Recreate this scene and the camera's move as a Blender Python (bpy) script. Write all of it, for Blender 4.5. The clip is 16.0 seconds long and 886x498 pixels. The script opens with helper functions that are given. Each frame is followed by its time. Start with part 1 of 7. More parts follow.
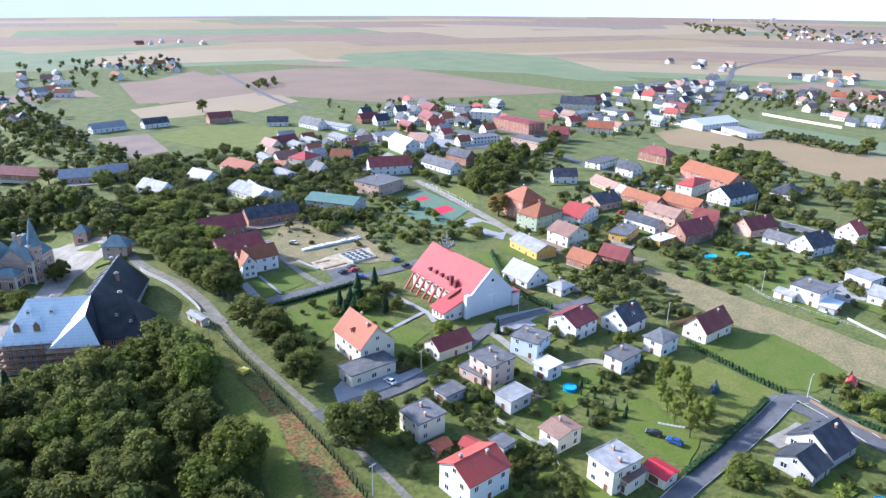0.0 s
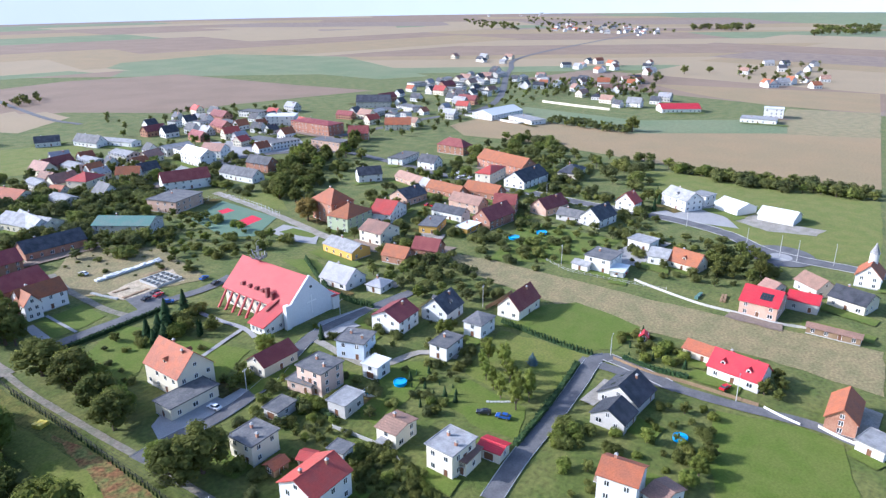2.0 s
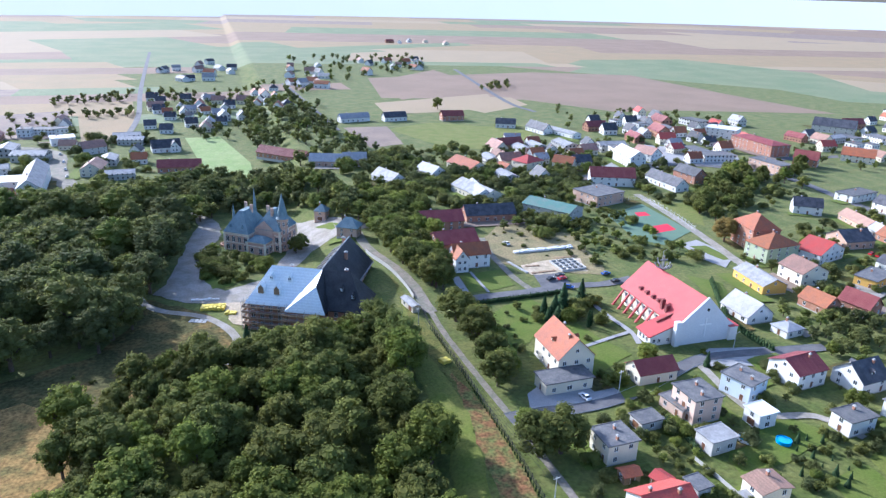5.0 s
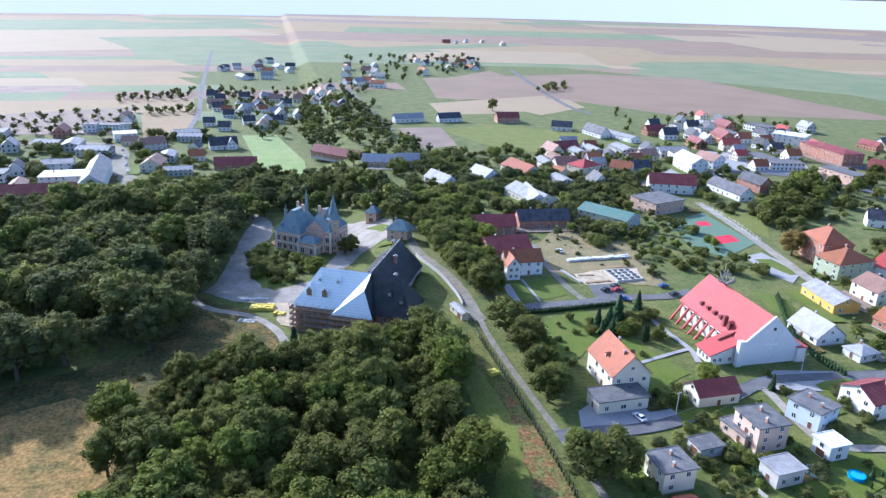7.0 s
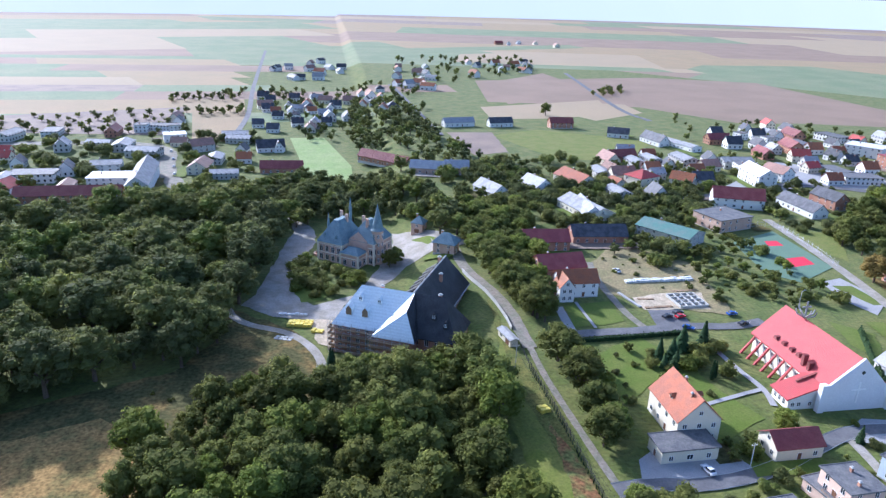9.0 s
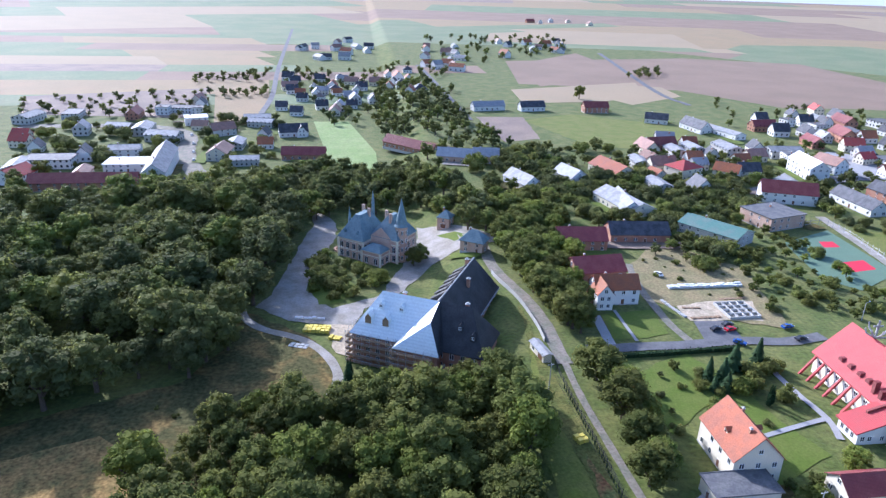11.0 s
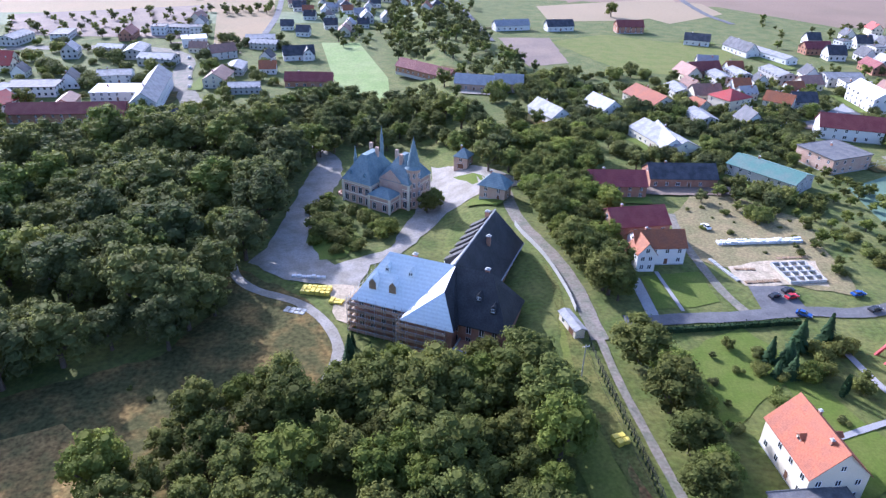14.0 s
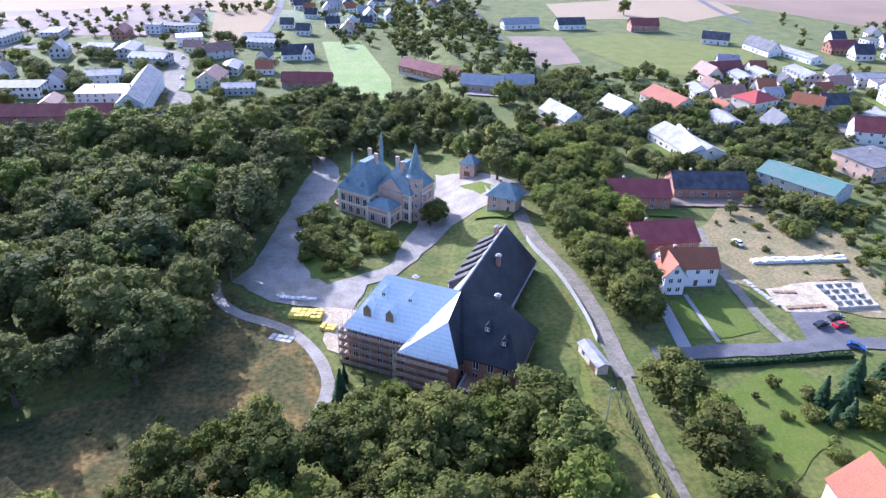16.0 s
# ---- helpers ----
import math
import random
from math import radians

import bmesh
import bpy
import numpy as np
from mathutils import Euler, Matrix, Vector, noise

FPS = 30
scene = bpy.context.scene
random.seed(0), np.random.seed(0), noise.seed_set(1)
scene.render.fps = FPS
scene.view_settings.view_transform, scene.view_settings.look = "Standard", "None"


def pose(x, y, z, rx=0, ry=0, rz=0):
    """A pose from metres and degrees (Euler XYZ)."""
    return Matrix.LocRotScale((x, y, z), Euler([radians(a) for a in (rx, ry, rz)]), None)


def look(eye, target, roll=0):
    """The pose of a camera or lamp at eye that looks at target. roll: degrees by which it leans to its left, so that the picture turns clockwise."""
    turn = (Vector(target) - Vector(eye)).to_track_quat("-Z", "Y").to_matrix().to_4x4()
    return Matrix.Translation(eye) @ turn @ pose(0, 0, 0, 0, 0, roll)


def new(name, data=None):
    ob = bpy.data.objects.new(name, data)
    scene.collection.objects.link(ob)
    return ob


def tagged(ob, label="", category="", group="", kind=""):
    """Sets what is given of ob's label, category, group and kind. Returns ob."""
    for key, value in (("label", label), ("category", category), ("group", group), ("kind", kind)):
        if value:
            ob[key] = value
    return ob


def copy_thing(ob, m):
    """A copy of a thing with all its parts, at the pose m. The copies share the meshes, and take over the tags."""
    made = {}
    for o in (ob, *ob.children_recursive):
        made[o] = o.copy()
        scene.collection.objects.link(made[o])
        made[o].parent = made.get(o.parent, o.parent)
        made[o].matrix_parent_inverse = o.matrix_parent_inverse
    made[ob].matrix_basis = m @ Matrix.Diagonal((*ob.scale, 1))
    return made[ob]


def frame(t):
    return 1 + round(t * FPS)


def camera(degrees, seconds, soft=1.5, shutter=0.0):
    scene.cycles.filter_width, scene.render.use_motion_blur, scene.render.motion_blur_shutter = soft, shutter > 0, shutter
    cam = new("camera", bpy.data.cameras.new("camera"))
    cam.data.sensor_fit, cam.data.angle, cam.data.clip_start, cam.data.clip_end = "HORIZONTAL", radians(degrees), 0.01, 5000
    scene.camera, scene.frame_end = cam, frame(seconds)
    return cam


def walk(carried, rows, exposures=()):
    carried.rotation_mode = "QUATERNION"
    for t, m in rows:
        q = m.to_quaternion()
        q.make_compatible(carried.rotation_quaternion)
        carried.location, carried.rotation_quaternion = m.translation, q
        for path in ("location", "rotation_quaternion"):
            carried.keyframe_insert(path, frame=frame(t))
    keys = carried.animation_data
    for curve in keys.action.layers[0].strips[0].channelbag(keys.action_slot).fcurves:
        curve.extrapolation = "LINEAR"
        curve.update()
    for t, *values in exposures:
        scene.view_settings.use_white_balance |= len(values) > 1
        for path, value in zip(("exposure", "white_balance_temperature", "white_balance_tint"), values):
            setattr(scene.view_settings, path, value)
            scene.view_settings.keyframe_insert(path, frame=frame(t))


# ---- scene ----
cam = camera(65.2, 16.0, soft=1.35)
METRES, EYE, TILT, LEAN, TURN = 107.0, 110.0, 0.0, 0.0, -36.5
ROWS = [
    (0.0, 0.0, 0.0, 0.0, 0.3, -20.23, -0.8),
    (0.5, 0.0028, 0.0012, 0.0003, -2.38, -20.17, -0.6),
    (1.0, 0.0064, 0.0046, -0.0008, -8.63, -20.13, -0.2),
    (1.5, 0.002, 0.0064, -0.0003, -15.01, -20.14, 0.14),
    (2.0, -0.005, 0.0058, 0.0025, -16.44, -20.15, 0.2),
    (2.5, -0.0112, 0.0036, 0.0051, -11.78, -20.09, -0.09),
    (3.0, -0.0103, 0.0016, 0.0062, -3.27, -20.06, -0.55),
    (3.5, -0.0097, -0.0008, 0.0078, 3.67, -20.08, -0.94),
    (4.0, -0.0106, -0.0027, 0.009, 9.19, -20.13, -1.26),
    (4.5, -0.0093, -0.004, 0.0105, 15.41, -20.23, -1.53),
    (5.0, -0.0068, -0.0044, 0.0114, 18.93, -20.3, -1.67),
    (7.5, -0.0439, 0.0848, 0.01, 24.44, -20.44, -1.77),
    (8.0, -0.0614, 0.122, 0.0106, 25.76, -20.46, -1.79),
    (8.5, -0.0818, 0.1621, 0.0113, 26.63, -20.49, -1.8),
    (9.0, -0.1042, 0.2036, 0.0124, 27.58, -20.51, -1.81),
    (11.5, -0.2259, 0.423, 0.0179, 30.23, -23.83, -1.65),
    (12.0, -0.2505, 0.4683, 0.0183, 30.54, -26.0, -1.59),
    (12.5, -0.2756, 0.5134, 0.0133, 30.82, -28.17, -1.54),
    (13.0, -0.3017, 0.5598, 0.0077, 31.05, -28.79, -1.5),
    (13.5, -0.3269, 0.6047, -0.0053, 31.24, -28.81, -1.46),
    (14.0, -0.3523, 0.6496, -0.0188, 31.41, -28.82, -1.43),
    (14.5, -0.3777, 0.6944, -0.0328, 31.57, -28.82, -1.4),
    (15.0, -0.4032, 0.7392, -0.0466, 31.71, -28.81, -1.37),
    (15.5, -0.4284, 0.7835, -0.0608, 31.82, -28.79, -1.34),
    (16.0, -0.4539, 0.8276, -0.0745, 31.92, -28.78, -1.32),
]
walk(cam, [(t, pose(0, 0, EYE, TILT, LEAN, TURN) @ pose(METRES * x, METRES * y, METRES * z, 90 + pitch, roll, yaw)) for t, x, y, z, yaw, pitch, roll in ROWS],
     [(0.0, 1.05, 5200, 15), (2.0, 0.84, 5250, 15), (5.0, 1.0, 5100, 15), (9.0, 0.92, 5050, 17), (12.5, 0.94, 5050, 22), (16.0, 1.3, 5050, 27)])


# ---- light ----
SUN_EL, SUN_AZ = 27.5, 124.5
world = bpy.data.worlds.new("sky")
scene.world = world
world.use_nodes = True
wn = world.node_tree.nodes
sky = wn.new("ShaderNodeTexSky")
sky.sky_type = "NISHITA"
sky.sun_disc = False
sky.sun_elevation = radians(SUN_EL)
sky.sun_rotation = radians(90 - SUN_AZ)
sky.air_density, sky.dust_density, sky.ozone_density = 1.0, 2.5, 2.0
world.node_tree.links.new(sky.outputs[0], wn["Background"].inputs[0])
wn["Background"].inputs[1].default_value = 0.15
sun = new("sun", bpy.data.lights.new("sun", "SUN"))
sun.data.energy, sun.data.angle, sun.data.color = 3.9, radians(1.0), (1.0, 0.93, 0.82)
sd = Vector((math.cos(radians(SUN_EL)) * math.cos(radians(SUN_AZ)), math.cos(radians(SUN_EL)) * math.sin(radians(SUN_AZ)), math.sin(radians(SUN_EL))))
sun.matrix_world = look(sd * 300, (0, 0, 0))


# glowing haze-coloured ring all round, past the plain, imitating air haze
glow = bpy.data.materials.new("painted_haze")
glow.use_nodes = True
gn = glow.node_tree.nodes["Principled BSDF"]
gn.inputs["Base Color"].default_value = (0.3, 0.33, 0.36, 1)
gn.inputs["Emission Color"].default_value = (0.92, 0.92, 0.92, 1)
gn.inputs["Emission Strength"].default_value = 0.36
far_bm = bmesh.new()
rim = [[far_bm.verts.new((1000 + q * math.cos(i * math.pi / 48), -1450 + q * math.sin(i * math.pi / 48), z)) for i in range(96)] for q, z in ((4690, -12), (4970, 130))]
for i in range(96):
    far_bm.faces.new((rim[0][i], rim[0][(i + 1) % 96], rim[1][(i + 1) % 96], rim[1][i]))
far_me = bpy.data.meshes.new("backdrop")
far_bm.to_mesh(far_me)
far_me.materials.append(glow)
tagged(new("backdrop", far_me), "glowing backdrop ring painted as pale haze beyond the plain", "backdrop", kind="structure")


# ---- materials ----
MATS = {}


def mat(name, col, rough=0.8, vary=0.25, size=0.6, big=6.0, bump=0.3, second=None, spec=0.3, metal=0.0, rand=0.0, waves=0.0, translucent=0.0, sheen=0.0, patch=0.5):
    """Procedural surface: fine grain, broad stains, a second colour in patches, relief; waves: rows of tiles that many metres apart."""
    m = bpy.data.materials.new(name)
    m.use_nodes = True
    n, l = m.node_tree.nodes, m.node_tree.links
    b = n["Principled BSDF"]
    out = n["Material Output"]
    tc = n.new("ShaderNodeTexCoord")
    f1, f2 = n.new("ShaderNodeTexNoise"), n.new("ShaderNodeTexNoise")
    f1.inputs["Scale"].default_value, f1.inputs["Detail"].default_value = 1.0 / size, 5
    f2.inputs["Scale"].default_value, f2.inputs["Detail"].default_value = 1.0 / big, 4
    for f in (f1, f2):
        l.new(tc.outputs["Object"], f.inputs["Vector"])
    r1 = n.new("ShaderNodeMapRange")
    r1.inputs[1].default_value, r1.inputs[2].default_value = 0.3, 0.7
    r1.inputs[3].default_value, r1.inputs[4].default_value = 1 - vary, 1 + vary
    l.new(f1.outputs["Fac"], r1.inputs[0])
    r2 = n.new("ShaderNodeMapRange")
    r2.inputs[1].default_value, r2.inputs[2].default_value = patch - 0.12, patch + 0.12
    l.new(f2.outputs["Fac"], r2.inputs[0])
    mix = n.new("ShaderNodeMix")
    mix.data_type = "RGBA"
    mix.inputs[6].default_value = (*col, 1)
    mix.inputs[7].default_value = (*(second or tuple(c * (1 - 0.6 * vary) for c in col)), 1)
    l.new(r2.outputs[0], mix.inputs[0])
    mul = n.new("ShaderNodeVectorMath")
    mul.operation = "SCALE"
    l.new(mix.outputs[2], mul.inputs[0])
    l.new(r1.outputs[0], mul.inputs["Scale"])
    last = mul.outputs[0]
    height = f1.outputs["Fac"]
    if waves:
        w = n.new("ShaderNodeTexWave")
        w.bands_direction = "Z"
        w.inputs["Scale"].default_value = 0.314 / waves
        w.inputs["Distortion"].default_value = 0.6
        l.new(tc.outputs["Object"], w.inputs["Vector"])
        rw = n.new("ShaderNodeMapRange")
        rw.inputs[3].default_value, rw.inputs[4].default_value = 0.95, 1.03
        l.new(w.outputs["Fac"], rw.inputs[0])
        m3 = n.new("ShaderNodeVectorMath")
        m3.operation = "SCALE"
        l.new(last, m3.inputs[0])
        l.new(rw.outputs[0], m3.inputs["Scale"])
        last = m3.outputs[0]
        height = w.outputs["Fac"]
    if rand:
        oi = n.new("ShaderNodeObjectInfo")
        hs = n.new("ShaderNodeHueSaturation")
        rr = n.new("ShaderNodeMapRange")
        rr.inputs[3].default_value, rr.inputs[4].default_value = 1 - rand, 1 + rand
        l.new(oi.outputs["Random"], rr.inputs[0])
        l.new(rr.outputs[0], hs.inputs["Value"])
        rh = n.new("ShaderNodeMapRange")
        rh.inputs[3].default_value, rh.inputs[4].default_value = 0.5 - 0.035 * rand, 0.5 + 0.035 * rand
        ml = n.new("ShaderNodeMath")
        ml.operation = "MULTIPLY_ADD"
        ml.inputs[1].default_value, ml.inputs[2].default_value = 7.31, 0.17
        fr = n.new("ShaderNodeMath")
        fr.operation = "FRACT"
        l.new(oi.outputs["Random"], ml.inputs[0])
        l.new(ml.outputs[0], fr.inputs[0])
        l.new(fr.outputs[0], rh.inputs[0])
        l.new(rh.outputs[0], hs.inputs["Hue"])
        l.new(last, hs.inputs["Color"])
        last = hs.outputs[0]
    l.new(last, b.inputs["Base Color"])
    b.inputs["Roughness"].default_value = rough
    b.inputs["Specular IOR Level"].default_value = spec
    b.inputs["Metallic"].default_value = metal
    b.inputs["Sheen Weight"].default_value = sheen
    if bump:
        bp = n.new("ShaderNodeBump")
        bp.inputs["Strength"].default_value = bump
        bp.inputs["Distance"].default_value = size * 0.3
        l.new(height, bp.inputs["Height"])
        l.new(bp.outputs[0], b.inputs["Normal"])
    if translucent:
        tr = n.new("ShaderNodeBsdfTranslucent")
        ad = n.new("ShaderNodeMixShader")
        ad.inputs[0].default_value = translucent
        l.new(last, tr.inputs[0])
        l.new(b.outputs[0], ad.inputs[1])
        l.new(tr.outputs[0], ad.inputs[2])
        l.new(ad.outputs[0], out.inputs["Surface"])
    MATS[name] = m
    return m


mat("grass", (0.085, 0.11, 0.02), 0.9, 0.3, 1.4, 9, 0.7, (0.135, 0.14, 0.035), spec=0.12, sheen=0.06)
mat("lawn", (0.1, 0.14, 0.018), 0.9, 0.16, 0.6, 7, 0.4, (0.125, 0.15, 0.027), spec=0.1, sheen=0.04)
mat("meadow", (0.125, 0.15, 0.022), 0.9, 0.2, 0.8, 8, 0.5, (0.16, 0.165, 0.035), spec=0.12, sheen=0.05)
mat("far_green", (0.13, 0.17, 0.075), 0.9, 0.15, 3, 60, 0.2, (0.17, 0.19, 0.09), sheen=0.03)
mat("bright_meadow", (0.2, 0.27, 0.075), 0.9, 0.2, 1.2, 14, 0.4, (0.24, 0.29, 0.1), spec=0.1, sheen=0.08)
mat("roof_membrane", (0.36, 0.355, 0.34), 0.7, 0.15, 0.5, 3, 0.2, (0.28, 0.28, 0.27))
mat("verge", (0.15, 0.14, 0.04), 0.95, 0.35, 0.8, 5, 0.7, (0.1, 0.115, 0.03), spec=0.1)
mat("wild_grass", (0.085, 0.08, 0.03), 0.95, 0.45, 1.3, 8, 0.8, (0.21, 0.14, 0.05), spec=0.08, patch=0.58)
mat("weeds_red", (0.2, 0.1, 0.045), 0.9, 0.5, 0.9, 4, 0.8, (0.13, 0.145, 0.045), spec=0.1)
mat("straw", (0.25, 0.195, 0.09), 0.9, 0.3, 0.9, 7, 0.5, (0.19, 0.165, 0.07), spec=0.1, sheen=0.08)
mat("dry_grass", (0.28, 0.18, 0.065), 0.95, 0.45, 0.9, 5, 0.9, (0.15, 0.125, 0.045), spec=0.08, patch=0.56)
mat("stubble", (0.28, 0.195, 0.095), 0.9, 0.12, 1.5, 40, 0.3, (0.25, 0.185, 0.09), sheen=0.03)
mat("ploughed", (0.2, 0.135, 0.085), 0.9, 0.12, 1.5, 60, 0.3, (0.23, 0.155, 0.1), sheen=0.03)
mat("pale_field", (0.31, 0.23, 0.13), 0.9, 0.1, 2, 60, 0.3, (0.29, 0.22, 0.125), sheen=0.03)
mat("soil", (0.2, 0.15, 0.12), 0.9, 0.15, 1.2, 20, 0.4, (0.25, 0.19, 0.14))
mat("asphalt", (0.11, 0.107, 0.11), 0.8, 0.15, 0.5, 5, 0.2, (0.15, 0.145, 0.145))
mat("gravel", (0.33, 0.3, 0.26), 0.9, 0.2, 0.5, 5, 0.3, (0.25, 0.225, 0.18))
mat("lane", (0.235, 0.2, 0.16), 0.9, 0.25, 0.8, 4, 0.3, (0.17, 0.165, 0.12))
mat("sand", (0.5, 0.4, 0.28), 0.9, 0.25, 0.7, 4, 0.5, (0.36, 0.3, 0.2))
mat("paving", (0.34, 0.33, 0.32), 0.8, 0.15, 0.3, 4, 0.3)
mat("concrete", (0.45, 0.44, 0.41), 0.8, 0.15, 0.4, 3, 0.2)
mat("plaster_white", (0.72, 0.7, 0.66), 0.85, 0.05, 0.3, 4, 0.1, rand=0.06)
mat("plaster_facade", (0.66, 0.67, 0.67), 0.85, 0.06, 0.4, 4, 0.1)
mat("plaster_cream", (0.72, 0.65, 0.5), 0.85, 0.06, 0.3, 4, 0.1, rand=0.06)
mat("plaster_pink", (0.66, 0.47, 0.36), 0.85, 0.06, 0.3, 4, 0.1)
mat("plaster_yellow", (0.7, 0.42, 0.1), 0.85, 0.06, 0.3, 4, 0.1)
mat("plaster_blue", (0.6, 0.67, 0.74), 0.85, 0.05, 0.3, 4, 0.1)
mat("plaster_grey", (0.5, 0.48, 0.44), 0.85, 0.1, 0.3, 4, 0.15, rand=0.1)
mat("plaster_green", (0.4, 0.45, 0.3), 0.85, 0.06, 0.3, 4, 0.1)
mat("brick", (0.36, 0.17, 0.11), 0.85, 0.2, 0.25, 3, 0.3, (0.42, 0.23, 0.15), waves=0.17, rand=0.1)
mat("brick_pale", (0.52, 0.34, 0.25), 0.85, 0.15, 0.25, 3, 0.3, (0.56, 0.4, 0.3), waves=0.17)
mat("tile_red", (0.4, 0.065, 0.05), 0.6, 0.15, 0.35, 3, 0.3, (0.34, 0.075, 0.06), waves=0.17, rand=0.12)
mat("tile_church", (0.46, 0.072, 0.07), 0.6, 0.1, 0.35, 4, 0.4, (0.41, 0.08, 0.075), waves=0.17)
mat("tile_scarlet", (0.5, 0.03, 0.045), 0.5, 0.1, 0.4, 3, 0.4, (0.43, 0.04, 0.05), waves=0.17)
mat("tile_orange", (0.35, 0.115, 0.05), 0.65, 0.18, 0.35, 2.5, 0.4, (0.28, 0.105, 0.055), waves=0.17, rand=0.15)
mat("tile_brown", (0.26, 0.16, 0.12), 0.65, 0.2, 0.35, 3, 0.5, (0.33, 0.19, 0.14), waves=0.17, rand=0.2)
mat("tile_maroon", (0.2, 0.045, 0.045), 0.6, 0.15, 0.35, 4, 0.5, (0.24, 0.07, 0.06), waves=0.17, rand=0.15)
mat("tile_dark", (0.04, 0.042, 0.05), 0.55, 0.2, 0.35, 3, 0.4, (0.08, 0.08, 0.09), waves=0.17, rand=0.2)
mat("slate", (0.036, 0.036, 0.038), 0.5, 0.25, 0.4, 4, 0.3, (0.055, 0.054, 0.056), waves=0.17, spec=0.2)
mat("roof_felt", (0.11, 0.11, 0.115), 0.8, 0.2, 0.5, 2.5, 0.2, (0.16, 0.155, 0.15), rand=0.2)
mat("roof_light", (0.33, 0.325, 0.32), 0.7, 0.15, 0.6, 2.5, 0.2, (0.24, 0.235, 0.23), rand=0.1)
mat("roof_white", (0.66, 0.66, 0.65), 0.5, 0.05, 0.6, 4, 0.1)
mat("roof_grey", (0.3, 0.3, 0.31), 0.6, 0.15, 0.4, 3, 0.3, (0.36, 0.35, 0.35), waves=0.175, rand=0.15)
mat("roof_teal", (0.1, 0.2, 0.165), 0.65, 0.12, 0.6, 5, 0.2, (0.14, 0.2, 0.17))
mat("roof_bluegrey", (0.68, 0.72, 0.72), 0.5, 0.08, 0.6, 4, 0.1, (0.7, 0.74, 0.74), waves=0.9, spec=0.5)
mat("copper_blue", (0.13, 0.19, 0.215), 0.6, 0.15, 0.5, 3, 0.2, (0.18, 0.245, 0.26), waves=0.5)
mat("frame_white", (0.8, 0.8, 0.78), 0.5, 0.03, 0.5, 3, 0)
mat("glass", (0.03, 0.035, 0.04), 0.08, 0.05, 0.5, 3, 0, spec=0.6)
mat("door_brown", (0.18, 0.09, 0.05), 0.5, 0.15, 0.3, 2, 0.2)
mat("wood", (0.28, 0.19, 0.11), 0.75, 0.25, 0.2, 2, 0.3)
mat("bark", (0.12, 0.09, 0.065), 0.95, 0.3, 0.25, 2, 0.6)
mat("metal", (0.45, 0.46, 0.47), 0.4, 0.1, 0.5, 2, 0, metal=0.8)
mat("red_court", (0.62, 0.03, 0.06), 0.7, 0.08, 0.5, 5, 0.1)
mat("green_court", (0.13, 0.2, 0.13), 0.8, 0.08, 0.5, 6, 0.1)
mat("pool_blue", (0.02, 0.3, 0.65), 0.3, 0.08, 0.5, 2, 0)
mat("water", (0.05, 0.4, 0.6), 0.05, 0.1, 0.5, 2, 0.15, spec=0.5)
mat("wrap_yellow", (0.75, 0.6, 0.1), 0.5, 0.15, 0.4, 2, 0.2)
mat("car_paint", (0.4, 0.4, 0.42), 0.25, 0.03, 0.5, 2, 0, spec=0.6, rand=0.5)
mat("car_red", (0.5, 0.02, 0.03), 0.25, 0.03, 0.5, 2, 0, spec=0.6)
mat("car_blue", (0.03, 0.09, 0.32), 0.25, 0.03, 0.5, 2, 0, spec=0.6)
mat("car_white", (0.75, 0.75, 0.75), 0.25, 0.03, 0.5, 2, 0, spec=0.6)
mat("car_black", (0.03, 0.03, 0.035), 0.25, 0.03, 0.5, 2, 0, spec=0.6)
mat("rubber", (0.02, 0.02, 0.02), 0.8, 0.1, 0.5, 2, 0)
mat("leaf", (0.18, 0.188, 0.048), 0.75, 0.35, 0.8, 2.5, 0, (0.125, 0.142, 0.038), spec=0.08, rand=0.3, translucent=0.5)
mat("leaf_mass", (0.185, 0.192, 0.058), 0.75, 0.35, 4, 14, 0, (0.14, 0.155, 0.05), spec=0.08, translucent=0.5)
mat("leaf_mass_dark", (0.14, 0.15, 0.055), 0.75, 0.35, 4, 14, 0, (0.105, 0.122, 0.046), spec=0.08, translucent=0.5)
mat("leaf_mass_pale", (0.23, 0.235, 0.065), 0.75, 0.35, 4, 14, 0, (0.16, 0.195, 0.045), spec=0.08, translucent=0.5)
mat("leaf_pale", (0.22, 0.245, 0.05), 0.75, 0.3, 0.8, 2.5, 0, (0.155, 0.195, 0.04), spec=0.08, rand=0.25, translucent=0.5)
mat("leaf_autumn", (0.27, 0.2, 0.06), 0.75, 0.3, 0.8, 2.5, 0, (0.22, 0.16, 0.04), spec=0.08, rand=0.2, translucent=0.3)
mat("needle", (0.035, 0.065, 0.028), 0.75, 0.3, 0.6, 2, 0, (0.05, 0.085, 0.03), rand=0.25, translucent=0.15, spec=0.08)
mat("needle_blue", (0.13, 0.19, 0.19), 0.75, 0.2, 0.6, 2, 0, rand=0.2, translucent=0.1, spec=0.08)


# ---- building helpers ----
def step(u):
    u = min(1.0, max(0.0, u))
    return u * u * (3 - 2 * u)


def ter(x, y):
    """Height of the ground: a plateau that drops westwards into the park."""
    return -8.0 * step((56.0 - x) / 26.0)


def mesh_of(name, bm, *names):
    me = bpy.data.meshes.new(name)
    bm.normal_update()
    bm.to_mesh(me)
    bm.free()
    for k in names:
        me.materials.append(MATS[k])
    return me


def part(name, bm, material, parent, label=""):
    data = bm if isinstance(bm, bpy.types.Mesh) else mesh_of(name, bm, material)
    ob = new(name, data)
    ob.parent = parent
    return tagged(ob, label)


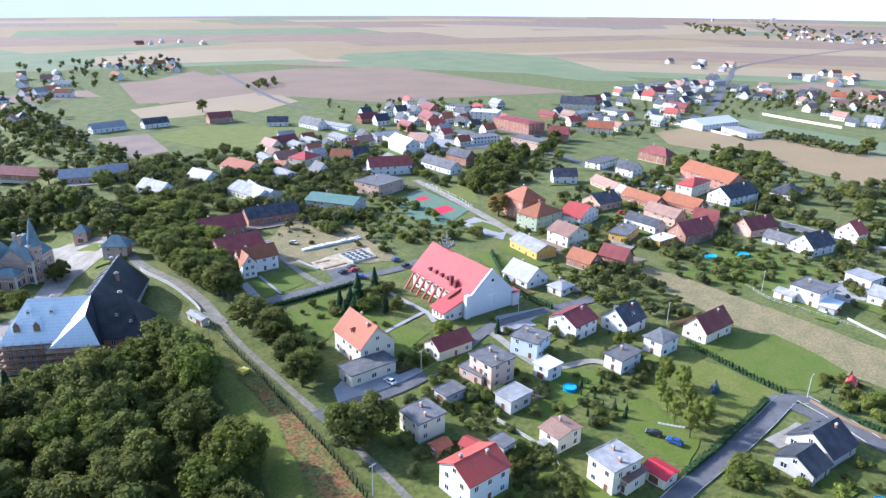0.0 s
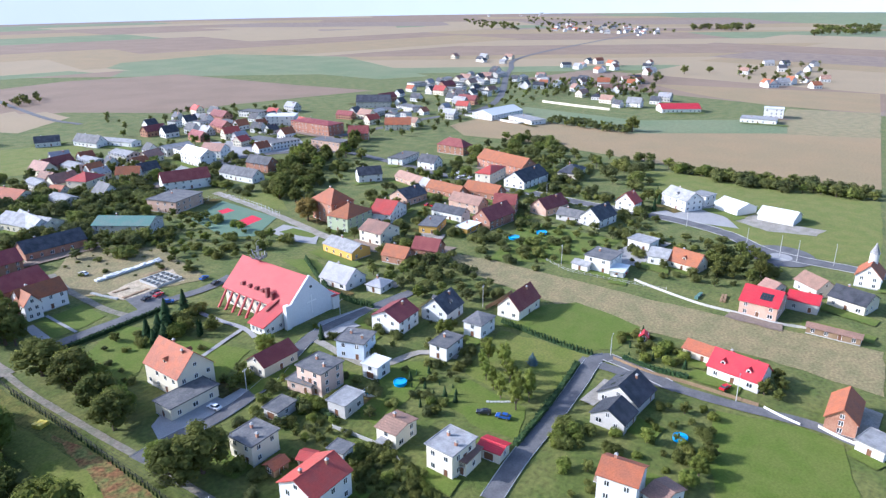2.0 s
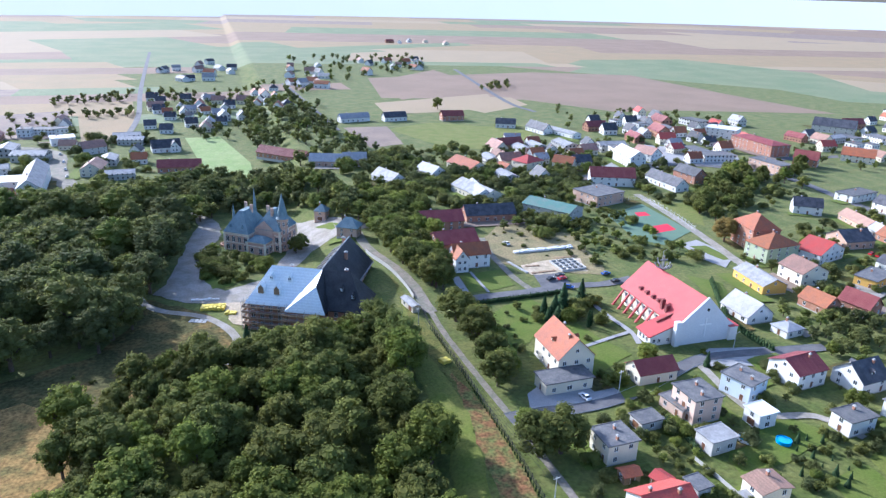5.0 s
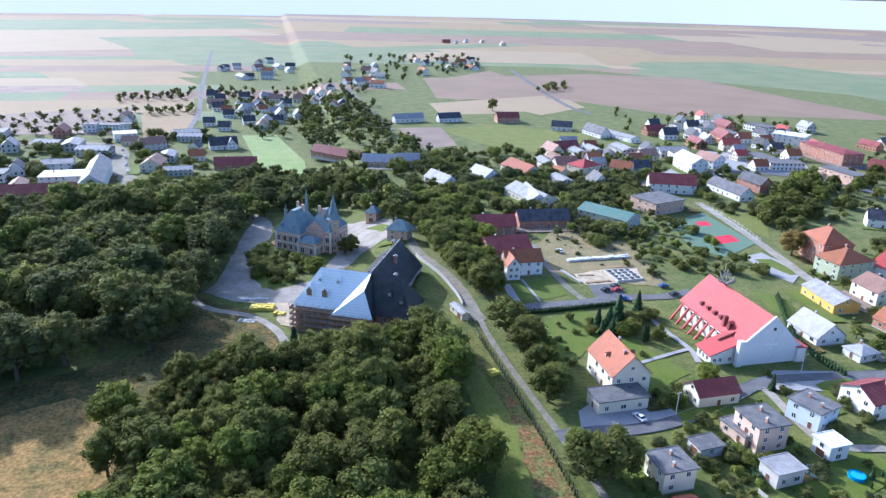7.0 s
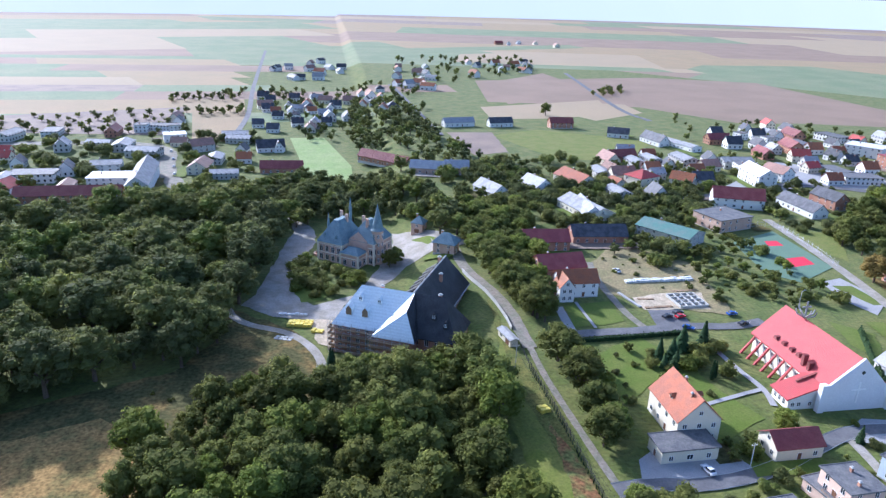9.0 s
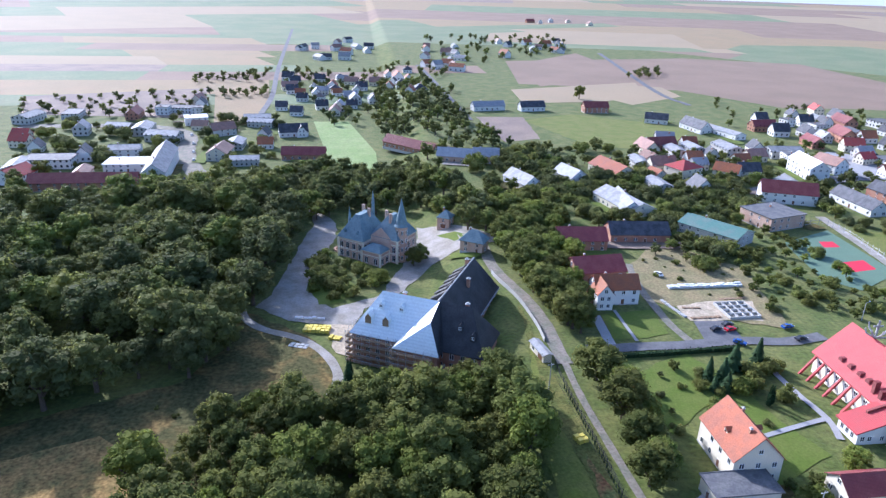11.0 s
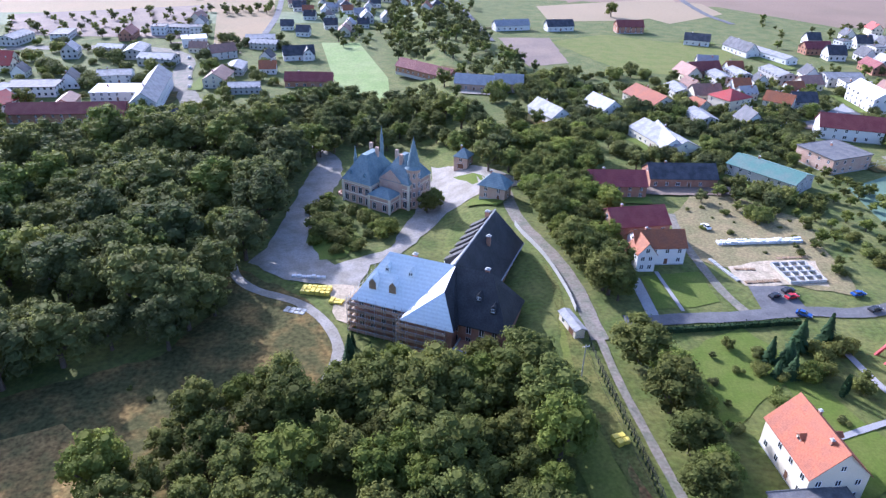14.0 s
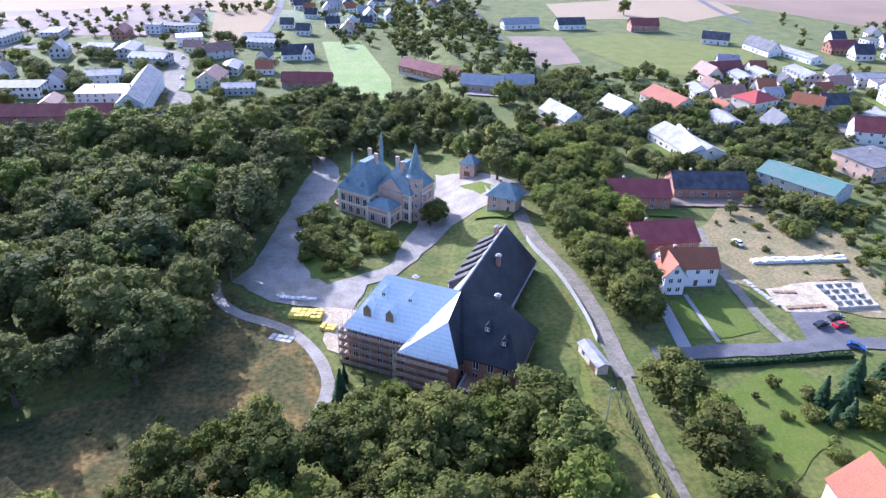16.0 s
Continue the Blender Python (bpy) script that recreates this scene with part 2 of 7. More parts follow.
def box(bm, x0, x1, y0, y1, z0, z1, mi=0, m=None):
    r = bmesh.ops.create_cube(bm, size=1.0)["verts"]
    for v in r:
        v.co = Vector(((x0 + x1) / 2 + v.co.x * (x1 - x0), (y0 + y1) / 2 + v.co.y * (y1 - y0), (z0 + z1) / 2 + v.co.z * (z1 - z0)))
        if m:
            v.co = m @ v.co
    for f in {f for v in r for f in v.link_faces}:
        f.material_index = mi
    return r


def extrude(bm, profile, x0, x1, mi=0, axis="x"):
    """A closed profile in (y, z), drawn out along x (or along y, with the profile in (x, z))."""
    rings = []
    for x in (x0, x1):
        rings.append([bm.verts.new((x, p[0], p[1]) if axis == "x" else (p[0], x, p[1])) for p in profile])
    n = len(profile)
    fs = [bm.faces.new(rings[0]), bm.faces.new(rings[1][::-1])]
    for i in range(n):
        fs.append(bm.faces.new((rings[0][i], rings[1][i], rings[1][(i + 1) % n], rings[0][(i + 1) % n])))
    for f in fs:
        f.material_index = mi
    bmesh.ops.recalc_face_normals(bm, faces=fs)


def cyl(bm, x, y, z0, z1, r0, r1, seg=8, mi=0):
    a = [bm.verts.new((x + r0 * math.cos(2 * math.pi * i / seg), y + r0 * math.sin(2 * math.pi * i / seg), z0)) for i in range(seg)]
    b = [bm.verts.new((x + r1 * math.cos(2 * math.pi * i / seg), y + r1 * math.sin(2 * math.pi * i / seg), z1)) for i in range(seg)]
    fs = [bm.faces.new((a[i], a[(i + 1) % seg], b[(i + 1) % seg], b[i])) for i in range(seg)]
    fs += [bm.faces.new(a[::-1]), bm.faces.new(b)]
    for f in fs:
        f.material_index = mi


def rod(bm, p, q, r, seg=6, mi=0):
    p, q = Vector(p), Vector(q)
    d = q - p
    m = Matrix.Translation(p) @ d.to_track_quat("Z", "Y").to_matrix().to_4x4()
    k = len(bm.verts)
    cyl(bm, 0, 0, 0, d.length, r, r, seg, mi)
    bm.verts.ensure_lookup_table()
    for v in bm.verts[k:]:
        v.co = m @ v.co


def thing(name, x, y, rot, label, category, group="", dz=0.0):
    e = new(name)
    e.empty_display_size = 0.5
    e.matrix_basis = pose(x, y, ter(x, y) + dz, 0, 0, rot)
    return tagged(e, label, category, group)


SHARED = {}


def inset_plate(w, h, t, cols, z0, frame_mi, pane_mi):
    """A thin plate with its frame standing proud of recessed panels, all one piece; it faces -y."""
    bm = bmesh.new()
    xs = [-w / 2 - t + (w + 2 * t) * i / cols for i in range(cols + 1)]
    lo = [bm.verts.new((x, -0.08, z0 - t)) for x in xs]
    hi = [bm.verts.new((x, -0.08, z0 + h + t)) for x in xs]
    blo, bhi = [bm.verts.new((x, 0.05, z0 - t)) for x in (xs[0], xs[-1])], [bm.verts.new((x, 0.05, z0 + h + t)) for x in (xs[0], xs[-1])]
    fs = [bm.faces.new((blo[0], lo[0], hi[0], bhi[0])), bm.faces.new((lo[-1], blo[1], bhi[1], hi[-1])), bm.faces.new(hi + bhi[::-1]), bm.faces.new(lo[::-1] + blo)]
    for i in range(cols):
        a, b = xs[i] + t * 0.8, xs[i + 1] - t * 0.8
        o = (lo[i], lo[i + 1], hi[i + 1], hi[i])
        n = [bm.verts.new(c) for c in ((a, -0.02, z0), (b, -0.02, z0), (b, -0.02, z0 + h), (a, -0.02, z0 + h))]
        for k in range(4):
            fs.append(bm.faces.new((o[k], o[(k + 1) % 4], n[(k + 1) % 4], n[k])))
        bm.faces.new(n).material_index = pane_mi
    for f in fs:
        f.material_index = frame_mi
    return bm


def window_mesh(w=1.2, h=1.4):
    key = (round(w, 1), round(h, 1))
    if key not in SHARED:
        SHARED[key] = mesh_of("window", inset_plate(w, h, 0.1, 2, -h / 2, 0, 1), "frame_white", "glass")
    return SHARED[key]


def door_mesh(w=1.1, h=2.1):
    key = ("door", round(w, 1), round(h, 1))
    if key not in SHARED:
        SHARED[key] = mesh_of("door", inset_plate(w, h, 0.1, 1, 0.1, 1, 0), "door_brown", "frame_white")
    return SHARED[key]


def chimney_mesh():
    if "chimney" not in SHARED:
        bm = bmesh.new()
        rings = []
        for a, z in ((0.36, -1.4), (0.34, 0.95), (0.46, 0.97), (0.46, 1.12), (0.24, 1.14), (0.22, 1.4)):
            rings.append([bm.verts.new((x * a, y * a * 0.85, z)) for x, y in ((-1, -1), (1, -1), (1, 1), (-1, 1))])
        for p, q in zip(rings, rings[1:]):
            for k in range(4):
                bm.faces.new((p[k], p[(k + 1) % 4], q[(k + 1) % 4], q[k]))
        bm.faces.new(rings[0][::-1])
        bm.faces.new(rings[-1])
        for f in bm.faces:
            f.material_index = 1 if f.calc_center_median().z > 0.96 else 0
        SHARED["chimney"] = mesh_of("chimney", bm, "brick", "concrete")
    return SHARED["chimney"]


OCC = []  # plan circles where no plant may stand


def wall_openings(e, L, W, h, floors, shop=False, top=0.0):
    """Windows and a door on four walls, set on the outer face."""
    fh = h / floors
    k = 0
    for side, span, off in ((0, L, W / 2), (1, W, L / 2), (2, L, W / 2), (3, W, L / 2)):
        n = max(1, int(span / 4.0))
        turn = Matrix.Rotation(side * math.pi / 2, 4, "Z")
        for f in range(floors):
            for i in range(n):
                x = (i + 0.5) * span / n - span / 2
                k += 1
                if f == 0 and side in (0, 2) and i == n // 2:
                    d = part("door", door_mesh(2.6 if shop else 1.1), "", e)
                    d.matrix_basis = turn @ Matrix.Translation((x, -off, 0.05))
                elif (k * 7 + f) % 6:
                    w = part("window", window_mesh(1.0 + 0.5 * (f == 0 and k % 3 == 0), 1.3), "", e)
                    w.matrix_basis = turn @ Matrix.Translation((x, -off, f * fh + min(1.75, fh * 0.58)))
        if top and side in (1, 3):
            w = part("window", window_mesh(0.9, 1.1), "", e)
            w.matrix_basis = turn @ Matrix.Translation((0, -off, h + top * 0.35))


def roof_mesh(L, W, h, rise, kind, over, thick=0.22):
    bm = bmesh.new()
    if kind == "gable":
        s = rise / (W / 2)
        z0 = h - over * s
        e = W / 2 + over
        extrude(bm, [(-e, z0 + 0.02), (0, h + rise + 0.02), (e, z0 + 0.02), (e, z0 + thick), (0.15, h + rise + thick - 0.05), (0, h + rise + thick + 0.1), (-0.15, h + rise + thick - 0.05), (-e, z0 + thick)], -L / 2 - over, L / 2 + over)
    elif kind == "hip":
        a, b = L / 2 + over, W / 2 + over
        ins = min(b, a * 0.96)
        lo = [bm.verts.new(c) for c in ((-a, -b, h), (a, -b, h), (a, b, h), (-a, b, h))]
        mid = [bm.verts.new(c) for c in ((-a, -b, h + thick), (a, -b, h + thick), (a, b, h + thick), (-a, b, h + thick))]
        r = [bm.verts.new((-a + ins, 0, h + rise)), bm.verts.new((a - ins, 0, h + rise))]
        for i in range(4):
            bm.faces.new((lo[i], lo[(i + 1) % 4], mid[(i + 1) % 4], mid[i]))
        bm.faces.new((mid[0], mid[1], r[1], r[0]))
        bm.faces.new((mid[1], mid[2], r[1]))
        bm.faces.new((mid[2], mid[3], r[0], r[1]))
        bm.faces.new((mid[3], mid[0], r[0]))
        bm.faces.new(lo[::-1])
    else:
        a, b = L / 2 + over, W / 2 + over
        box(bm, -a, a, -b, b, h, h + 0.22)
        for x0, x1, y0, y1 in ((-a, a, -b, -b + 0.2), (-a, a, b - 0.2, b), (-a, -a + 0.2, -b + 0.2, b - 0.2), (a - 0.2, a, -b + 0.2, b - 0.2)):
            box(bm, x0, x1, y0, y1, h + 0.22, h + 0.36)
    return bm


def walls_mesh(L, W, h, rise, kind):
    bm = bmesh.new()
    if kind == "gable":
        extrude(bm, [(-W / 2, -1.5), (W / 2, -1.5), (W / 2, h), (0, h + rise), (-W / 2, h)], -L / 2, L / 2)
    else:
        box(bm, -L / 2, L / 2, -W / 2, W / 2, -1.5, h)
    return bm


def house(x, y, rot, L, W, h, kind="gable", rise=0.0, wall="plaster_white", tile="tile_red", label="white plastered house with a red tiled roof", name="house", category="house",
          over=0.45, chimneys=1, floors=0, dormers=0, group="", openings=True, skylights=0, far=False, balcony=-1, canopy=False, cross=None):
    L, W = max(L, 2.5), max(W, 2.5)
    rise = 0.0 if kind == "flat" else (rise or W * 0.4)
    e = thing(name, x, y, rot, label, category, group)
    if not far and L * W > 45:
        yard(x, y, rot, L, W)
    OCC.append((x, y, 0.55 * max(L, W) + 0.5))
    part("wall", walls_mesh(L, W, h, rise, kind), wall, e)
    part("roof", roof_mesh(L, W, h, rise, kind, over), tile, e)
    if not far and L * W > 60:
        plinth = bmesh.new()
        box(plinth, -L / 2 - 0.06, L / 2 + 0.06, -W / 2 - 0.06, W / 2 + 0.06, -1.5, 0.35)
        part("plinth", plinth, "concrete", e)
    if far:
        bm = bmesh.new()
        for side, span, off in ((0, L, W / 2), (1, W, L / 2), (2, L, W / 2), (3, W, L / 2)):
            n = max(2, int(span / 3))
            for f in range(max(1, round(h / 2.9))):
                for i in range(n):
                    cx = (i + 0.5) * span / n - span / 2
                    box(bm, cx - 0.55, cx + 0.55, -off - 0.05, -off + 0.05, f * 2.8 + 1, f * 2.8 + 2.3, 0, Matrix.Rotation(side * math.pi / 2, 4, "Z"))
        tagged(part("glazing", bm, "glass", e), kind="stuff")
    elif openings:
        wall_openings(e, L, W, h, floors or max(1, round(h / 2.9)), h > 2.4 and L * W < 45, rise if kind == "gable" and rise > 2.4 else 0)
    for i in range(chimneys):
        c = part("chimney", chimney_mesh(), "", e)
        px = (-0.22, 0.28, 0.02)[i % 3] * L
        py = (0.12, -0.1, 0.2)[i % 3] * W
        c.matrix_basis = Matrix.Translation((px, py, h + (0.3 if kind == "flat" else rise * (1 - 2 * abs(py) / W) + 0.25)))
    for i in range(dormers):
        for sg in (-1, 1):
            d = bmesh.new()
            extrude(d, [(-0.7, -0.2), (0.7, -0.2), (0.7, 1.0), (0, 1.55), (-0.7, 1.0)], 0, 2.0)
            extrude(d, [(-0.95, 0.85), (0, 1.62), (0.95, 0.85), (0.95, 1.0), (0, 1.78), (-0.95, 1.0)], -0.25, 2.2, 1)
            box(d, -0.04, 0.02, -0.4, 0.4, 0.05, 0.9, 2)
            q = part("dormer", mesh_of("dormer", d, wall, tile, "glass"), "", e)
            yy = sg * W * 0.36
            q.matrix_basis = Matrix.Translation(((i + 0.5) * L / dormers - L / 2, yy, h + rise * (1 - 2 * abs(yy) / W))) @ Matrix.Rotation(-sg * math.pi / 2, 4, "Z")
    if cross:
        # a gabled wing across the front: where, how far out, how wide
        cx, out, wide = cross
        up = rise * 0.92
        bm = bmesh.new()
        extrude(bm, [(cx - wide / 2, -1.5), (cx + wide / 2, -1.5), (cx + wide / 2, h), (cx, h + up), (cx - wide / 2, h)], -out, -W / 2 + 0.2, axis="y")
        wing = part("wing_wall", bm, wall, e)
        bm = bmesh.new()
        for sg in (-1, 1):
            extrude(bm, [(cx, h + up + 0.03), (cx + sg * (wide / 2 + 0.4), h - 0.45), (cx + sg * (wide / 2 + 0.4), h - 0.2), (cx, h + up + 0.28)], -out - 0.4, -0.3, axis="y")
        part("wing_roof", bm, tile, e)
        for wx, wz in ((-1.2, 1.7), (1.2, 1.7), (-1.2, 4.5), (1.2, 4.5), (0.0, 7.3)):
            w = part("window", window_mesh(1.0, 1.3), "", wing)
            w.matrix_basis = Matrix.Translation((cx + wx, -out, wz))
    if balcony >= 0:
        turn = Matrix.Rotation(balcony * math.pi / 2, 4, "Z")
        off = (W if balcony % 2 == 0 else L) / 2
        zb = min(2.9, h - 2.6)
        bm = bmesh.new()
        box(bm, -2.1, 2.1, -off - 1.5, -off + 0.1, zb - 0.18, zb)
        b = part("balcony", bm, "concrete", e)
        b.matrix_basis = turn
        bm = bmesh.new()
        for q, r in (((-2.0, -off - 1.4), (2.0, -off - 1.4)), ((-2.0, -off - 1.4), (-2.0, -off)), ((2.0, -off - 1.4), (2.0, -off))):
            for zz in (0.15, 0.5, 0.85):
                rod(bm, (*q, zb + zz), (*r, zb + zz), 0.07, 4)
        part("railing", bm, "wood", b, "brown balcony railing")
        d = part("balcony_door", door_mesh(1.4, 2.0), "", e)
        d.matrix_basis = turn @ Matrix.Translation((0.4, -off, zb))
    if canopy:
        bm = bmesh.new()
        box(bm, -L * 0.25, L * 0.15, -W / 2 - 2.6, -W / 2 + 0.05, 2.3, 2.45)
        c = part("canopy", bm, "roof_light", e)
        for x in (-L * 0.24, L * 0.13):
            bm = bmesh.new()
            cyl(bm, x, -W / 2 - 2.4, -0.3, 2.32, 0.06, 0.06, 6)
            part("post", bm, "metal", c)
    for i in range(skylights):
        s = bmesh.new()
        box(s, -0.4, 0.4, -0.6, 0.6, -0.1, 0.12)
        q = part("skylight", s, "glass", e)
        q.matrix_basis = Matrix.Translation(((i + 0.5) * L / skylights - L / 2, -W * 0.25, h + rise * 0.5 + 0.25)) @ Matrix.Rotation(math.atan2(rise, W / 2), 4, "X")
    return e


yards = random.Random(23)


def yard(x, y, rot, L, W):
    """A worked plot beside a house: paving, gravel, beds or lawn."""
    a = radians(rot)
    sg = yards.choice((-1, 1))
    l, w = L * yards.uniform(0.8, 1.6), yards.uniform(4, 9)
    cx, cy = yards.uniform(-0.3, 0.3) * L, sg * (W / 2 + w / 2 - 0.6)
    c = [(cx + i * l / 2 + yards.uniform(-1, 1), cy + j * w / 2 + yards.uniform(-0.6, 0.6)) for i, j in ((-1, -1), (1, -1), (1, 1), (-1, 1))]
    drape("yard", [(x + p * math.cos(a) - q * math.sin(a), y + p * math.sin(a) + q * math.cos(a)) for p, q in c], yards.choice(("lawn", "gravel", "soil", "lawn", "lawn", "lawn", "wild_grass")), "worked plot of ground beside a house")


# ---- ground ----
LAYER = [0]
ROUGH_EDGED = {"verge", "lawn", "meadow", "wild_grass", "weeds_red", "straw", "dry_grass", "sand", "gravel", "soil"}


def drape(name, pts, material, label="", lift=0.0, kind="structure"):
    """A flat patch of ground with the given outline, laid over the terrain."""
    LAYER[0] += 0 if lift else 1
    off = lift or 0.1 + 0.003 * LAYER[0]
    if not lift and material in ROUGH_EDGED:
        rng, fine = random.Random(len(pts) * 31 + int(abs(pts[0][0]))), []
        for (x0, y0), (x1, y1) in zip(pts, pts[1:] + pts[:1]):
            n = max(1, min(12, int(math.hypot(x1 - x0, y1 - y0) / 4)))
            for i in range(n):
                k = 0.7 if i else 0.0
                fine.append((x0 + (x1 - x0) * i / n + rng.uniform(-k, k), y0 + (y1 - y0) * i / n + rng.uniform(-k, k)))
        pts = fine
    bm = bmesh.new()
    vs = [bm.verts.new((x, y, 0)) for x, y in pts]
    f = bm.faces.new(vs)
    bm.normal_update()
    if f.normal.z < 0:
        f.normal_flip()
    bmesh.ops.triangulate(bm, faces=[f])
    xs = [p[0] for p in pts]
    for k in range(30, 57, 2):
        if min(xs) < k < max(xs):
            bmesh.ops.bisect_plane(bm, geom=bm.verts[:] + bm.edges[:] + bm.faces[:], plane_co=(k, 0, 0), plane_no=(1, 0, 0))
    for v in bm.verts:
        v.co.z = ter(v.co.x, v.co.y) + off
    ob = new(name, mesh_of(name, bm, material))
    return tagged(ob, label, name.split("_")[0], kind=kind)


def smooth_line(pts, gap=3.0):
    """Points along a soft curve through pts."""
    out = []
    p = [Vector(q) for q in pts]
    p = [2 * p[0] - p[1]] + p + [2 * p[-1] - p[-2]]
    for i in range(1, len(p) - 2):
        n = max(1, int((p[i + 1] - p[i]).length / gap))
        for j in range(n):
            t = j / n
            out.append(0.5 * (2 * p[i] + (p[i + 1] - p[i - 1]) * t + (2 * p[i - 1] - 5 * p[i] + 4 * p[i + 1] - p[i + 2]) * t * t + (3 * p[i] - p[i - 1] - 3 * p[i + 1] + p[i + 2]) * t ** 3))
    out.append(p[-2])
    return out


def ribbon(name, pts, width, material, label="", clear=True, kerb=False):
    LAYER[0] += 1
    off = 0.1 + 0.003 * LAYER[0]
    line = smooth_line(pts)
    bm = bmesh.new()
    rows = []
    for i, p in enumerate(line):
        d = (line[min(i + 1, len(line) - 1)] - line[max(i - 1, 0)]).normalized()
        nrm = Vector((-d.y, d.x))
        wob = 1 + 0.05 * math.sin(i * 1.7)
        row = []
        for s in (-0.5, 0.5):
            q = p + nrm * width * s * wob
            row.append(bm.verts.new((q.x, q.y, ter(q.x, q.y) + off)))
        rows.append(row)
        if clear:
            OCC.append((p.x, p.y, width / 2 + 0.8))
    for a, b in zip(rows, rows[1:]):
        bm.faces.new((a[0], a[1], b[1], b[0]))
    bmesh.ops.recalc_face_normals(bm, faces=bm.faces[:])
    if bm.faces[0].normal.z < 0:
        bmesh.ops.reverse_faces(bm, faces=bm.faces[:])
    ob = tagged(new(name, mesh_of(name, bm, material)), label, name, kind="structure")
    if kerb:
        for s in (-0.5, 0.5):
            kb = bmesh.new()
            for p, q in zip(line[:-1:2], line[2::2]):
                d = (q - p).normalized()
                nrm = Vector((-d.y, d.x)) * (width * s * 1.05)
                a, c = p + nrm, q + nrm
                rod(kb, (a.x, a.y, ter(a.x, a.y) + off), (c.x, c.y, ter(c.x, c.y) + off), 0.12, 4)
            part("kerb", kb, "concrete", ob)
    return ob


# ---- plants ----
def leaf_cards(rng, lobes, per_area, size, inner=0.72, up=0.25):
    """Clumps of leaves over a heap of lobes, with an uneven outline and a dense heart."""
    vs, fs = [], []
    for li, (c, r, sq) in enumerate(lobes):
        n = int(per_area * r * r * 12.6)
        for _ in range(n):
            d = Vector((rng.gauss(0, 1), rng.gauss(0, 1), rng.gauss(0.15, 1))).normalized()
            if d.z < -0.75:
                continue
            rad = r * rng.uniform(0.8, 1.1)
            p = Vector((c[0] + d.x * rad, c[1] + d.y * rad, c[2] + d.z * rad * sq))
            if any((p - Vector(o[0])).length < o[1] * 0.75 for k, o in enumerate(lobes) if k != li):
                continue
            nn = (d + Vector((rng.gauss(0, 0.28), rng.gauss(0, 0.28), rng.gauss(up, 0.28)))).normalized()
            t = nn.orthogonal().normalized()
            t = Matrix.Rotation(rng.uniform(0, 6.28), 3, nn) @ t
            b = nn.cross(t)
            s = size * rng.uniform(0.55, 1.3)
            k = len(vs)
            bend = nn * s * rng.uniform(0.1, 0.4)
            vs += [p - t * s * 0.6 - bend, p + b * s * 0.45, p + t * s * 0.6 - bend, p - b * s * 0.45]
            fs += [(k, k + 3, k + 1), (k + 3, k + 2, k + 1)]
    for c, r, sq in lobes:
        k = len(vs)
        ring = 7
        for j, (zz, rr) in enumerate(((-0.6, 0.75), (0.15, 1.0), (0.75, 0.6))):
            for i in range(ring):
                a = 2 * math.pi * (i + 0.5 * j) / ring
                vs.append(Vector((c[0] + r * inner * rr * math.cos(a), c[1] + r * inner * rr * math.sin(a), c[2] + r * inner * sq * zz)))
        for j in range(2):
            for i in range(ring):
                a, b2 = k + j * ring + i, k + j * ring + (i + 1) % ring
                fs.append((a, b2, b2 + ring, a + ring))
        fs += [tuple(k + 2 * ring + i for i in range(ring)), tuple(k + ring - 1 - i for i in range(ring))]
    return vs, fs


def cards_mesh(name, material, data):
    me = bpy.data.meshes.new(name)
    me.from_pydata([tuple(v) for v in data[0]], [], data[1])
    me.materials.append(MATS[material])
    me.update()
    return me


def broad_tree(seed, material, tall=1.0, density=3.7, size=0.095, lobes=24):
    """Meshes of a broadleaf tree of height about 2 and crown radius 1."""
    rng = random.Random(seed)
    ls = [((0, 0, 1.12 * tall), 0.66, 1.0 * tall)]
    for i in range(lobes):
        u = (i + 0.5) / lobes
        up = 1 - 1.85 * u + rng.uniform(-0.1, 0.1)
        a = i * 2.4 + rng.uniform(-0.35, 0.35)
        out = math.sqrt(max(0.0, 1 - min(1.0, abs(up)) ** 2)) * rng.uniform(0.56, 0.76)
        size_of = rng.uniform(0.2, 0.36) * (1.25 if lobes < 12 else 1.0)
        ls.append(((out * math.cos(a), out * math.sin(a), (1.1 + 0.62 * up * rng.uniform(0.85, 1.15)) * tall), size_of, rng.uniform(0.7, 0.95)))
    crown = cards_mesh("crown", material, leaf_cards(rng, ls, density * 14, size))
    bm = bmesh.new()
    cyl(bm, 0, 0, -0.1, 0.5 * tall, 0.085, 0.055, 7)
    for i in range(5):
        a = i * 1.3 + rng.uniform(0, 0.6)
        rod(bm, (0, 0, 0.35 + 0.06 * i), (0.5 * math.cos(a), 0.5 * math.sin(a), 1.0 * tall), 0.03, 5)
    rod(bm, (0, 0, 0.45 * tall), (0.03, 0.02, 1.3 * tall), 0.05, 5)
    return crown, mesh_of("trunk", bm, "bark")


